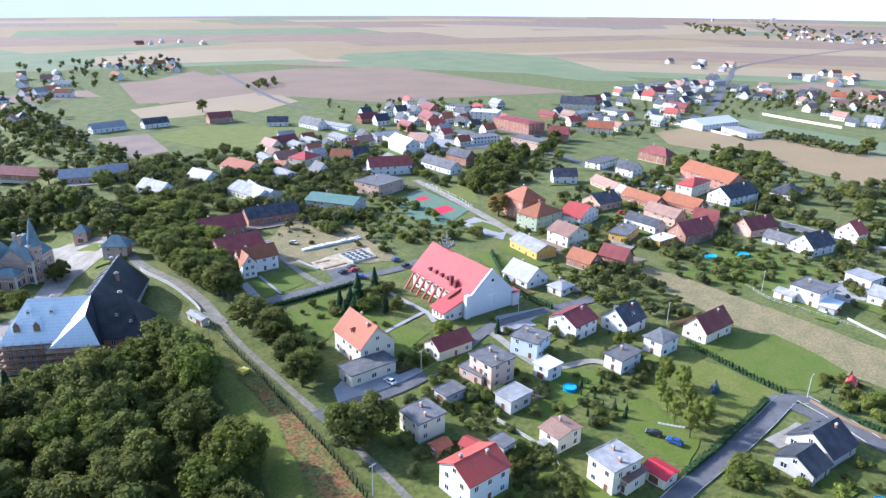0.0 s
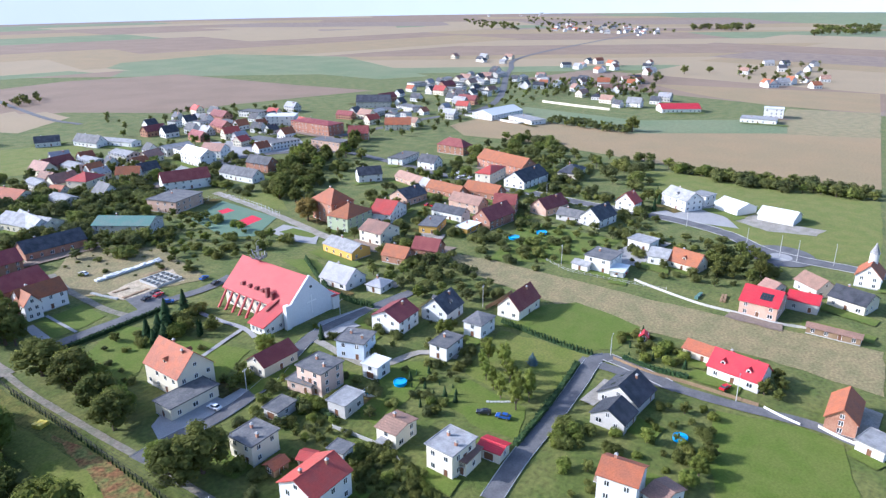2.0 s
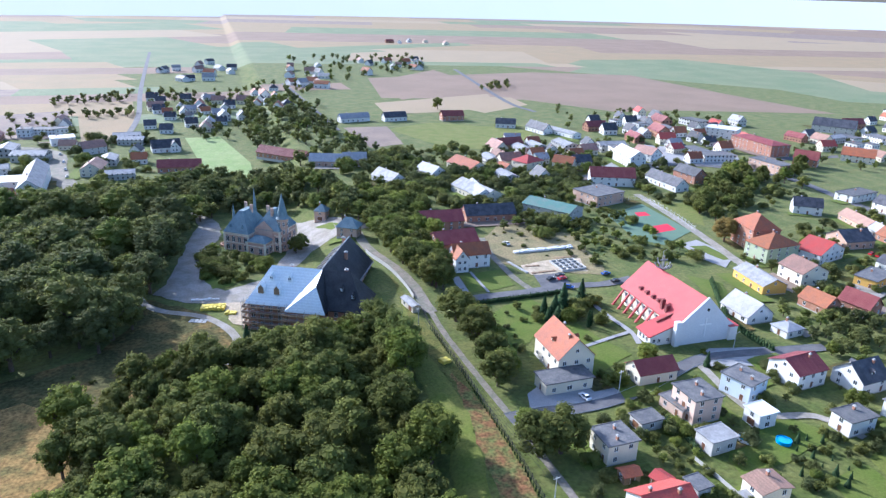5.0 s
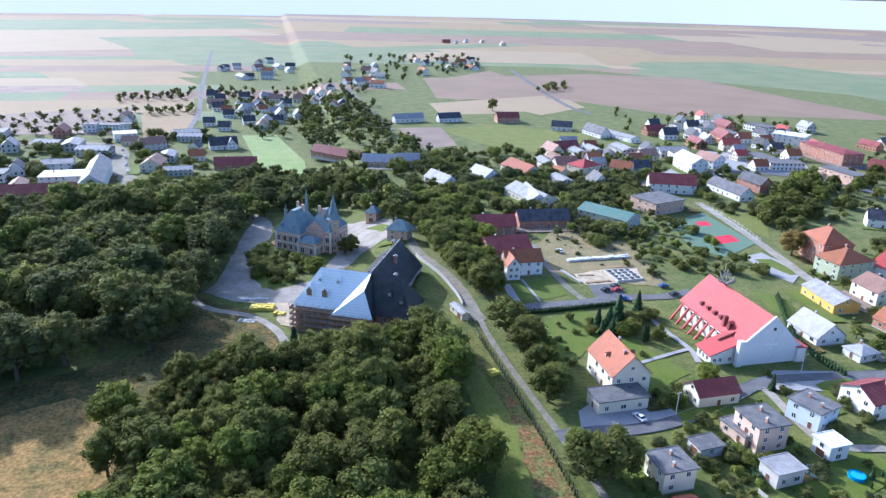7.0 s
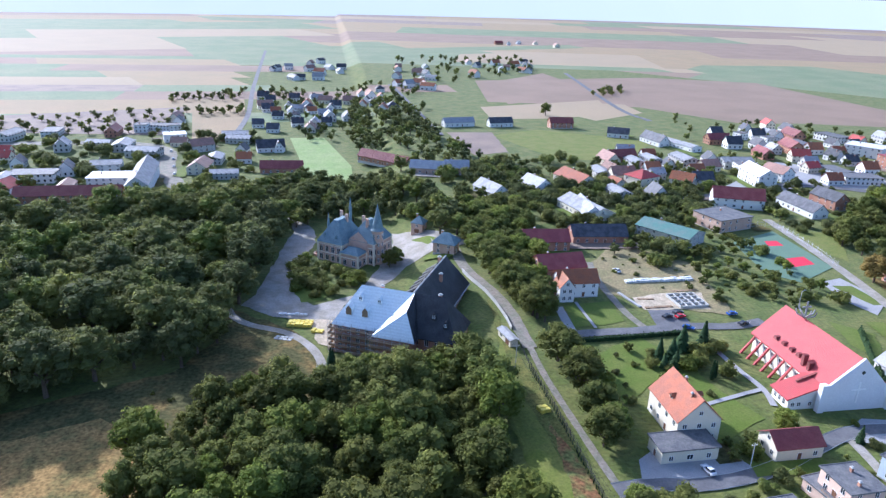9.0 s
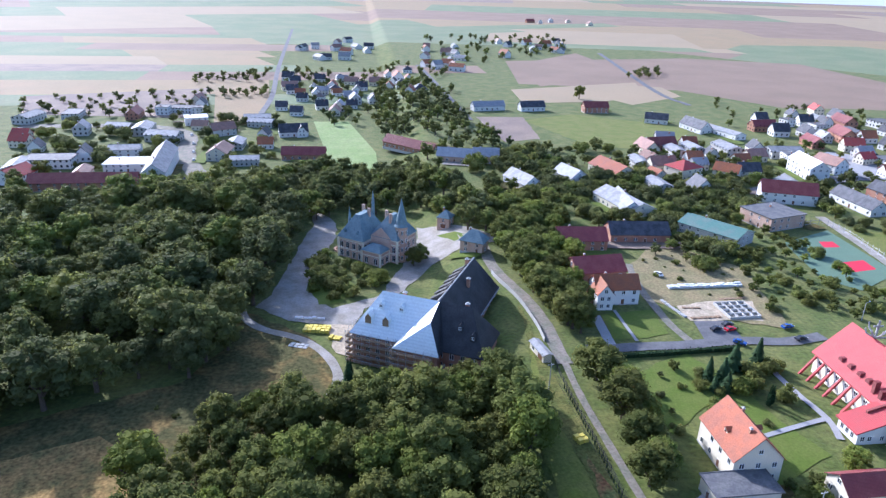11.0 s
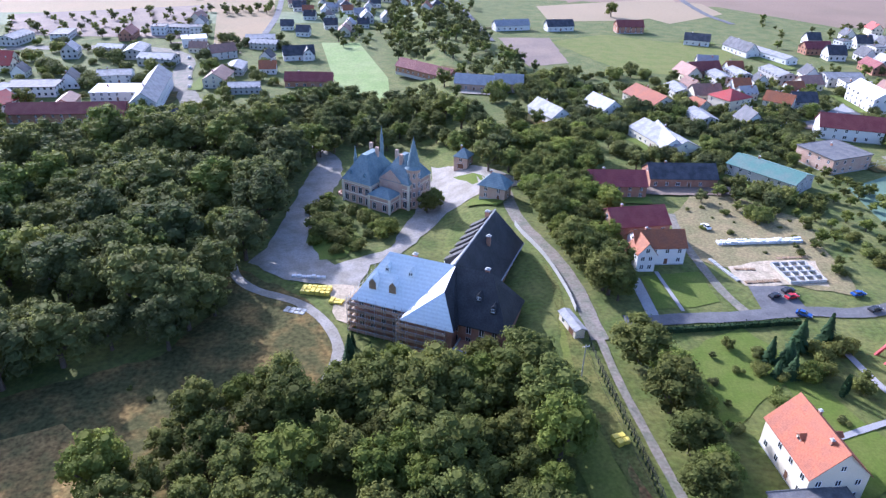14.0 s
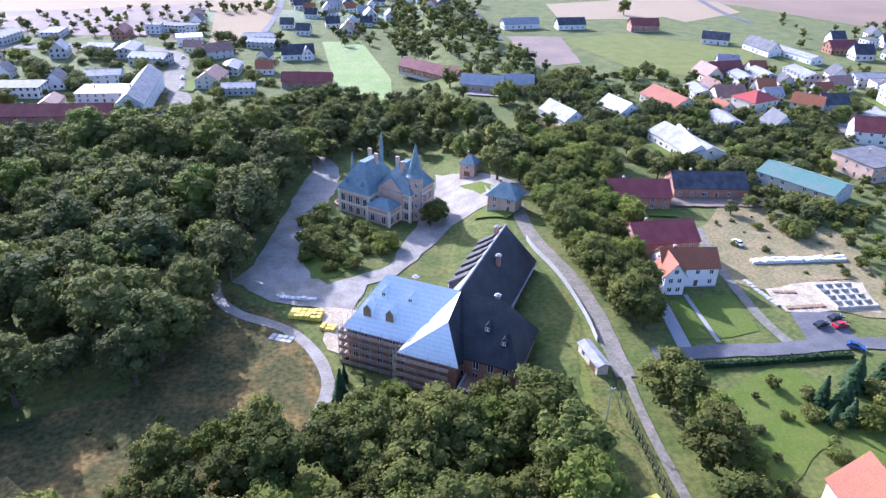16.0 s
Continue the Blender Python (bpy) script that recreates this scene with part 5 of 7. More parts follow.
proto("barn", 20, 10, 4.5, "gable", 4.2, "brick", "tile_maroon", "long brick barn with a dark red roof", chimneys=0, group=FAR)
proto("hall", 24, 14, 5, "flat", 0, "plaster_white", "roof_felt", "white commercial hall with a grey flat roof", chimneys=0, group=FAR)
proto("hall2", 20, 12, 4.5, "gable", 2, "plaster_grey", "roof_light", "grey workshop hall with a shallow pale roof", chimneys=0, group=FAR)
proto("grey", 12, 9, 4.5, "gable", 4, "plaster_grey", "roof_grey", "grey village house with a grey roof", group=FAR)
PAL = {
    "town": ["hall", "hall2", "dark", "red", "red2", "box", "brown", "dark", "grey", "barn"],
    "red": ["red", "red2", "brown", "dark", "box", "red", "barn", "grey", "hall2"],
    "new": ["dark", "dark2", "red", "grey", "dark", "brown"],
}
place = random.Random(11)
USED = set()
def cluster(poly, n, pal):
    """Houses scattered over an outline, each in one of the four main directions."""
    xs, ys = [p[0] for p in poly], [p[1] for p in poly]
    made = tries = 0
    while made < n and tries < n * 60:
        tries += 1
        x, y = place.uniform(min(xs), max(xs)), place.uniform(min(ys), max(ys))
        if not inside(x, y, poly) or any((x - a) ** 2 + (y - b) ** 2 < (r + 6) ** 2 for a, b, r in OCC):
            continue
        key = place.choice(PAL[pal])
        turn = place.choice((0, 90, 180, 270)) + place.uniform(-12, 12)
        s = place.uniform(0.85, 1.15)
        m = pose(x, y, ter(x, y), 0, 0, turn)
        if key in USED:
            e = copy_thing(PROTO[key], m)
        else:
            USED.add(key)
            e = PROTO[key]
            e.matrix_basis = m
        e.scale = (s, s, s)
        OCC.append((x, y, 8))
        made += 1


def far_cluster(poly, n):
    """A distant hamlet: small gabled houses in one object."""
    xs, ys = [p[0] for p in poly], [p[1] for p in poly]
    bm = bmesh.new()
    made = tries = 0
    while made < n and tries < n * 60:
        tries += 1
        x, y = place.uniform(min(xs), max(xs)), place.uniform(min(ys), max(ys))
        if not inside(x, y, poly):
            continue
        made += 1
        L, W, h, r = place.uniform(9, 18), place.uniform(8, 11), place.uniform(3.5, 6), place.uniform(3, 5)
        k = len(bm.verts)
        extrude(bm, [(-W / 2, -1), (W / 2, -1), (W / 2, h), (0, h + r), (-W / 2, h)], -L / 2, L / 2, 0)
        tile = place.choice((1, 2, 2, 3, 4))
        for sg in (-1, 1):
            extrude(bm, [(0, h + r + 0.05), (sg * (W / 2 + 0.5), h - 0.3), (sg * (W / 2 + 0.5), h), (0, h + r + 0.4)], -L / 2 - 0.4, L / 2 + 0.4, tile)
        for i in range(3):
            box(bm, -L / 2 + (i + 0.3) * L / 3, -L / 2 + (i + 0.6) * L / 3, -W / 2 - 0.06, W / 2 + 0.06, 1, 2.4, 5)
        bm.verts.ensure_lookup_table()
        m = pose(x, y, ter(x, y), 0, 0, place.uniform(0, 360))
        for v in bm.verts[k:]:
            v.co = m @ v.co
    tagged(new("hamlet", mesh_of("hamlet", bm, "plaster_white", "tile_orange", "tile_dark", "roof_light", "tile_brown", "glass")), "distant hamlet of small white houses", "houses", kind="stuff")

cluster([(267.3, 548.7), (396.3, 623.5), (476.5, 552.9), (457.0, 465.3), (361.3, 403.9), (322.1, 411.2), (300.2, 425.1), (231.1, 407.6), (230.3, 474.3)], 40, "town")
cluster([(452.5, 468.1), (543.5, 512.7), (701.4, 578.0), (934.3, 587.2), (823.9, 476.6), (620.8, 402.6), (493.0, 377.2), (441.3, 394.6)], 60, "town")
cluster([(158.0, 435.6), (202.4, 504.4), (255.7, 525.3), (269.8, 474.7), (223.0, 393.5), (178.8, 371.0)], 14, "red")
far_cluster([(711.3, 435.6), (914.2, 522.7), (921.4, 362.3), (782.6, 304.1), (714.0, 366.4)], 22)
cluster([(740.9, 375.7), (828.0, 302.3), (750.7, 254.5), (670.8, 295.1)], 6, "new")
far_cluster([(970.4, 252.0), (1231.6, 306.7), (1328.5, 226.1), (1049.3, 148.5), (977.7, 149.1), (926.9, 233.4)], 16)
cluster([(1045.0, 783.8), (1239.3, 813.7), (1125.0, 677.0), (963.3, 631.6)], 7, "new")
far_cluster([(1105.8, 608.3), (1202.3, 444.6), (1006.2, 370.1), (967.7, 484.0)], 14)
far_cluster([(2630.3, 1430.9), (2402.2, 901.0), (1927.2, 674.3), (2058.6, 1118.3)], 50)
far_cluster([(5284.1, 4162.3), (4958.5, 2752.6), (3123.4, 1700.6), (3198.2, 2250.2)], 40)
far_cluster([(10197.6, 3865.8), (9466.2, 1229.6), (6613.0, 852.8), (6308.6, 2386.7)], 20)
cluster([(-84.4, 822.4), (93.5, 845.0), (84.6, 643.1), (-26.7, 619.0), (-62.7, 631.0)], 38, "new")
far_cluster([(104.2, 1105.3), (337.4, 1212.4), (308.1, 1042.2), (182.4, 961.2), (97.5, 722.3), (84.8, 894.5)], 26)
cluster([(-255.2, 618.4), (-130.4, 712.8), (-111.6, 607.2), (-150.9, 450.3), (-188.6, 452.0)], 18, "town")
cluster([(-118.3, 575.2), (-59.2, 618.9), (-44.2, 458.5), (-78.5, 459.9)], 7, "red")
far_cluster([(-91.1, 1136.7), (21.2, 1240.5), (31.1, 951.3), (-75.6, 941.9)], 14)
cluster([(339.5, 1665.5), (581.0, 1734.8), (494.3, 1472.8), (309.4, 1457.4)], 5, "town")
for k, e in PROTO.items():
    if k not in USED:
        for o in (*e.children_recursive, e):
            bpy.data.objects.remove(o)



# ---- small chapel house with a turret ----
def chapel():
    e = house(309.0, 19.5, 0, 11, 9, 5, "gable", 4.5, "plaster_white", "tile_orange", "white roadside chapel with a red roof and a turret", name="chapel", category="chapel", chimneys=0)
    bm = bmesh.new()
    cyl(bm, 2.5, 0, -1, 12.5, 1.7, 1.7, 10)
    part("turret", bm, "plaster_white", e)
    bm = bmesh.new()
    cyl(bm, 2.5, 0, 12.5, 13.4, 2.0, 1.5, 10)
    cyl(bm, 2.5, 0, 13.4, 17.0, 1.5, 0.05, 10)
    part("turret_roof", bm, "roof_light", e)


chapel()


# ---- church ----
def church():
    e = thing("church", 153, 195, 0, "large white church with a wide red tiled roof and slanted buttresses", "church")
    OCC.extend([(153, 182, 13), (153, 195, 13), (153, 208, 13), (138, 183, 7)])
    # local x: -10 to 10, y: -18 to 18; ridge along y
    bm = bmesh.new()
    extrude(bm, [(-10, -1), (10, -1), (10, 6.6), (0, 15.6), (-10, 6.6)], -17.6, 18, axis="y")
    part("wall", bm, "plaster_cream", e)
    bm = bmesh.new()
    for sg in (-1, 1):
        extrude(bm, [(0, 15.9), (sg * 10.7, 6.2), (sg * 10.7, 6.6), (0, 16.35)], -17.9, 18.8, axis="y")
    # the roof runs on down over the side chapel
    extrude(bm, [(-10.0, 7.0), (-20.8, 3.3), (-20.8, 3.7), (-10.0, 7.5)], -17.0, -8.5, axis="y")
    part("roof", bm, "tile_church", e)
    bm = bmesh.new()
    extrude(bm, [(-20.0, -1), (-10.0, -1), (-10.0, 7.0), (-20.0, 3.5)], -16.6, -9.0, axis="y")
    part("side_chapel", bm, "plaster_white", e, "low white side chapel")
    bm = bmesh.new()
    extrude(bm, [(-11.2, -1), (12.6, -1), (12.6, 5.2), (9.4, 7.4), (0.0, 16.9), (-9.4, 8.6), (-11.2, 8.6)], -18.6, -17.9, axis="y")
    part("facade", bm, "plaster_facade", e, "plain white gabled facade")
    bm = bmesh.new()
    box(bm, -12.1, -10.2, -19.2, -17.5, -1, 9.0)
    part("pier", bm, "plaster_facade", e)
    bm = bmesh.new()
    box(bm, 9.8, 13.0, -19.6, -12, -1, 5.2)
    part("side_wing", bm, "plaster_white", e)
    bm = bmesh.new()
    box(bm, 9.6, 13.3, -19.8, -11.8, 5.2, 5.5)
    part("side_wing_roof", bm, "tile_church", e)
    bm = bmesh.new()
    box(bm, -0.25, 0.25, -18.78, -18.55, 2.4, 9.4)
    box(bm, -2.3, -0.25, -18.78, -18.55, 6.6, 7.1)
    box(bm, 0.25, 2.3, -18.78, -18.55, 6.6, 7.1)
    part("cross_relief", bm, "frame_white", e, "white cross in relief")
    bm = bmesh.new()
    cyl(bm, 0, 0, 0, 0.16, 0.55, 0.55, 14)
    o = part("round_window", bm, "glass", e)
    o.matrix_basis = Matrix.Translation((0.2, -18.6, 12.4)) @ Matrix.Rotation(math.pi / 2, 4, "X")
    for i in range(7):
        y = 17.0 - i * 4.0
        bm = bmesh.new()
        extrude(bm, [(-10.1, 6.5), (-10.1, 5.4), (-14.2, -0.5), (-15.2, -0.5)], y - 0.3, y + 0.3, axis="y")
        if i < 6:
            part("buttress", bm, "tile_church", e, "slanted buttress with a red cover")
            for sg in (-1, 1):
                bm = bmesh.new()
                rod(bm, (-10.1, y - 2 - sg * 1.9, 0.3), (-10.1, y - 2 + sg * 1.9, 6.2), 0.2, 4)
                part("brace", bm, "plaster_white", e)
            w = part("window", window_mesh(1.4, 4.2), "", e)
            w.matrix_basis = Matrix.Translation((-10.0, y - 2, 3.1)) @ Matrix.Rotation(-math.pi / 2, 4, "Z")
        else:
            bm.free()
    for y in (-14.6, -12.6, -10.6):
        w = part("window", window_mesh(0.8, 1.4), "", e)
        w.matrix_basis = Matrix.Translation((-20.0, y, 1.8)) @ Matrix.Rotation(-math.pi / 2, 4, "Z")
    for x in (-18.5, -16.5, -13.0):
        w = part("window", window_mesh(0.9, 1.3), "", e)
        w.matrix_basis = Matrix.Translation((x, -16.6, 1.7))
    for y in (9.5, 5.5, 1.5, -2.0):
        bm = bmesh.new()
        extrude(bm, [(y - 0.9, 8.9), (y + 0.9, 8.9), (y + 0.6, 10.0), (y - 0.6, 10.0)], -8.6, -6.4)
        part("dormer", bm, "tile_maroon", e, "low dark red roof dormer")
    for y, h in ((-5.5, 11.6), (-8.3, 10.4)):
        bm = bmesh.new()
        box(bm, -9.4, -7.9, y - 0.6, y + 0.6, 6.2, h)
        part("vent_shaft", bm, "tile_maroon", e, "dark brick red roof shaft")
    bm = bmesh.new()
    extrude(bm, [(-9.5, 7.6), (-8.5, 8.7), (-14.6, 6.6), (-14.6, 5.9)], -11.6, -10.9, axis="y")
    part("roof_fin", bm, "tile_maroon", e)
    # sculpture of crosses and branches on the ridge
    s = bmesh.new()
    rod(s, (0, 9, 15.8), (0, 9, 22.0), 0.3)
    rod(s, (-1.5, 9, 20.2), (1.5, 9, 20.2), 0.28)
    for i in range(7):
        a = i * 0.9
        q = Vector((2.6 * math.cos(a), 9 + 2.6 * math.sin(a), 17.6 + 0.5 * (i % 3)))
        rod(s, (0, 9, 16.3), q, 0.24)
        rod(s, q, q + Vector((0.5 * math.cos(a), 0.5 * math.sin(a), 1.5)), 0.22)
    part("roof_cross", s, "roof_light", e, "pale metal cross with branching arms")


church()


# ---- the great brick building under repair ----
def old_hall():
    e = thing("manor_building", 30.5, 238, -26, "long brick building with slate roofs, one wing newly covered", "manor")
    OCC.extend([(30, 238, 17), (20, 243, 16), (8, 248, 14), (42, 232, 15), (35, 250, 14), (40, 262, 14), (47, 274, 11), (22, 228, 9)])
    H, R = 10.5, 12.0
    bm = bmesh.new()
    box(bm, -26, -0.2, -8, 8.6, -2, H)
    part("wall", bm, "brick", e, "dark brick wall of the west wing")
    bm = bmesh.new()
    box(bm, 0.2, 17.5, -8, 8.6, -2, H)
    part("wall", bm, "brick", e)
    bm = bmesh.new()
    box(bm, -8.2, 8.2, 8.7, 42, -2, H)
    part("wall", bm, "brick", e)
    bm = bmesh.new()
    box(bm, -9.2, 4.2, -12, -8.1, -2, H)
    part("gable_bay", bm, "brick", e, "brick gable bay in scaffolding")

    def slope(name, pts, m, label=""):
        """A roof slope as a slab with its own thickness."""
        b = bmesh.new()
        top = [b.verts.new(p) for p in pts]
        bot = [b.verts.new((p[0], p[1], p[2] - 0.3)) for p in pts]
        n = len(pts)
        b.faces.new(top)
        b.faces.new(bot[::-1])
        for i in range(n):
            b.faces.new((top[i], bot[i], bot[(i + 1) % n], top[(i + 1) % n]))
        bmesh.ops.recalc_face_normals(b, faces=b.faces[:])
        return part(name, b, m, e, label)

    z, t = H - 0.1, H + R
    slope("roof_slope", [(-26.8, -8.8, z), (0, -8.8, z), (0, 0.3, t), (-19, 0.3, t)], "roof_bluegrey", "pale blue new roof covering")
    slope("roof_slope", [(-26.8, 9.4, z), (-19, 0.3, t), (0, 0.3, t), (-8.8, 9.4, z)], "roof_bluegrey", "pale blue new roof covering")
    slope("roof_slope", [(-26.8, -8.8, z), (-19, 0.3, t), (-26.8, 9.4, z)], "roof_bluegrey", "pale blue new roof covering")
    slope("roof_slope", [(0, -8.8, z), (18.2, -8.8, z), (11, 0.3, t), (0, 0.3, t)], "slate")
    slope("roof_slope", [(18.2, 9.4, z), (8.8, 9.4, z), (0, 0.3, t), (11, 0.3, t)], "slate")
    slope("roof_slope", [(18.2, -8.8, z), (18.2, 9.4, z), (11, 0.3, t)], "slate")
    slope("roof_slope", [(-8.9, 9.4, z), (0, 0.3, t), (0, 38.0, t), (-8.9, 42.6, z)], "roof_membrane", "pale grey unfinished roof covering")
    slope("roof_slope", [(8.9, 9.4, z), (8.9, 42.6, z), (0, 38.0, t), (0, 0.3, t)], "slate")
    slope("roof_slope", [(8.9, 42.6, z), (-8.9, 42.6, z), (0, 38.0, t)], "slate")
    slope("roof_slope", [(-10.2, -12.8, z + 0.1), (0.5, -8.2, t - 3.4), (0.5, 0.2, t + 0.1), (-10.2, -8.6, z + 0.1)], "roof_bluegrey", "pale new roof covering")
    slope("roof_slope", [(5.0, -12.8, z + 0.1), (5.0, -8.6, z + 0.1), (0.5, 0.2, t + 0.1), (0.5, -8.2, t - 3.4)], "slate")
    slope("roof_slope", [(-10.2, -12.8, z + 0.1), (5.0, -12.8, z + 0.1), (0.5, -8.2, t - 3.4)], "roof_bluegrey", "pale new roof covering")
    for i in range(6):
        y = 14.2 + i * 4.7
        bm = bmesh.new()
        extrude(bm, [(-7.4, H + 1.9), (-7.4, H + 5.0), (-2.9, H + 8.2), (-3.3, H + 7.2)], y - 1.1, y + 1.1, axis="y")
        d = part("dormer", bm, "slate", e, "large dark shed dormer")
        bm = bmesh.new()
        extrude(bm, [(-7.8, H + 4.9), (-2.3, H + 8.75), (-2.3, H + 9.0), (-7.8, H + 5.15)], y - 1.25, y + 1.25, axis="y")
        part("dormer_roof", bm, "slate", d)
        w = part("dormer_window", window_mesh(2.0, 1.7), "", d)
        w.matrix_basis = Matrix.Translation((-7.4, y, H + 3.8)) @ Matrix.Rotation(-math.pi / 2, 4, "Z")
        bm = bmesh.new()
        extrude(bm, [(-2.7, H + 8.3), (-2.7, H + 9.6), (-1.0, H + 10.9)], y + 1.7, y + 2.9, axis="y")
        part("roof_vent", bm, "slate", e, "small dark triangular roof vent")
    bm = bmesh.new()
    rod(bm, (0, 0.3, t + 0.02), (0, 38.0, t + 0.02), 0.3, 6)
    part("ridge_cap", bm, "roof_light", e, "pale ridge cap")
    bm = bmesh.new()
    box(bm, 8.9, 9.25, 9.5, 42.4, z - 0.25, z + 0.05)
    part("gutter", bm, "roof_light", e, "pale gutter")
    # low flat annex with a pale coping on the shaded side
    bm = bmesh.new()
    box(bm, 5.4, 16.5, -13.6, -8.05, -2, 5.2)
    part("annex", bm, "brick", e, "low dark brick annex")
    for x0, x1, y0, y1 in ((5.2, 16.7, -13.8, -13.4), (5.2, 5.6, -13.4, -8.1), (16.3, 16.7, -13.4, -8.1)):
        bm = bmesh.new()
        box(bm, x0, x1, y0, y1, 5.2, 5.75)
        part("coping", bm, "concrete", e)
    for x, y in ((-21, -5.8), (-15, -5.8), (-18, -2.6), (-11, -2.6), (9, -4), (13.5, -5.4)):
        bm = bmesh.new()
        k = 1.6 if y < -5.5 and x < 0 else 1.0
        extrude(bm, [(x - 0.7 * k, -0.4), (x + 0.7 * k, -0.4), (x + 0.7 * k, 1.2 * k), (x, 2.2 * k), (x - 0.7 * k, 1.2 * k)], y - 1.0, y + 2.2 * k, axis="y")
        o = part("dormer", bm, "roof_bluegrey" if x < 0 else "slate", e)
        o.location.z = t - (0.3 - y) * R / 9.1 - 0.3
        if k > 1:
            bm = bmesh.new()
            extrude(bm, [(x - 1.0, -0.2), (x + 1.0, -0.2), (x + 1.0, 1.85), (x, 3.1), (x - 1.0, 1.85)], y - 1.14, y - 1.01, axis="y")
            face = part("dormer_face", bm, "wood", e, "bare wooden dormer face")
            face.location.z = o.location.z
        else:
            w = part("dormer_window", window_mesh(0.8, 0.8), "", e)
            w.matrix_basis = Matrix.Translation((x, y - 1.02, o.location.z + 0.75))
    for f in range(3):
        for i in range(7):
            for x0, y, turn in ((-24 + i * 3.4, -8.0, 0), ):
                if -9.5 < x0 < 2:
                    continue
                w = part("window", window_mesh(1.2, 1.9), "", e)
                w.matrix_basis = Matrix.Translation((x0, y, 2 + f * 3.3))
        for i in range(4):
            w = part("window", window_mesh(1.2, 1.9), "", e)
            w.matrix_basis = Matrix.Translation((-26.0, -6 + i * 4, 2 + f * 3.3)) @ Matrix.Rotation(-math.pi / 2, 4, "Z")
            w = part("window", window_mesh(1.2, 1.9), "", e)
            w.matrix_basis = Matrix.Translation((4 + i * 3.6, -8.0, 2 + f * 3.3))
        for i in range(9):
            w = part("window", window_mesh(1.2, 1.9), "", e)
            w.matrix_basis = Matrix.Translation((-8.2, 11 + i * 3.5, 2 + f * 3.3)) @ Matrix.Rotation(-math.pi / 2, 4, "Z")
            w = part("window", window_mesh(1.2, 1.9), "", e)
            w.matrix_basis = Matrix.Translation((8.2, 11 + i * 3.5, 2 + f * 3.3)) @ Matrix.Rotation(math.pi / 2, 4, "Z")
    for x, y in ((3, 22), (-2, 36), (9, 2), (-12, 2)):
        c = part("chimney", chimney_mesh(), "", e)
        c.matrix_basis = Matrix.Translation((x, y, t - abs(x if y > 9 else y) * 0.9 + 0.4)) @ Matrix.Diagonal((1.6, 1.6, 1.3, 1))
    # scaffolding round the west wing and its bay
    s = thing("scaffolding", 30.5, 238, -26, "tubular steel scaffolding with plank decks on brick walls", "scaffold")
    runs = [((-27.4, 9), (-27.4, -9.6)), ((-27.4, -9.6), (-10.6, -9.6)), ((-10.6, -13.6), (3.0, -13.6)), ((-10.6, -9.6), (-10.6, -13.6))]
    for (xa, ya), (xb, yb) in runs:
        n = max(2, int(math.hypot(xb - xa, yb - ya) / 2.4))
        nx, ny = (yb - ya), -(xb - xa)
        q = math.hypot(nx, ny)
        nx, ny = -nx / q * -0.55, -ny / q * -0.55
        for i in range(n + 1):
            x, y = xa + (xb - xa) * i / n, ya + (yb - ya) * i / n
            for k in (-1, 1):
                bm = bmesh.new()
                rod(bm, (x + k * nx, y + k * ny, -2), (x + k * nx, y + k * ny, H + 1.2), 0.06, 5)
                part("pole", bm, "metal", s)
        for lv in range(5):
            zz = 0.5 + lv * 2.2
            bm = bmesh.new()
            for sgn in (-0.5, 0.5):
                rod(bm, (xa + nx * sgn, ya + ny * sgn, zz), (xb + nx * sgn, yb + ny * sgn, zz), 0.28, 4)
            part("deck", bm, "wood", s)
            bm = bmesh.new()
            rod(bm, (xa + nx, ya + ny, zz + 1), (xb + nx, yb + ny, zz + 1), 0.05, 4)
            part("guard_rail", bm, "metal", s)


old_hall()


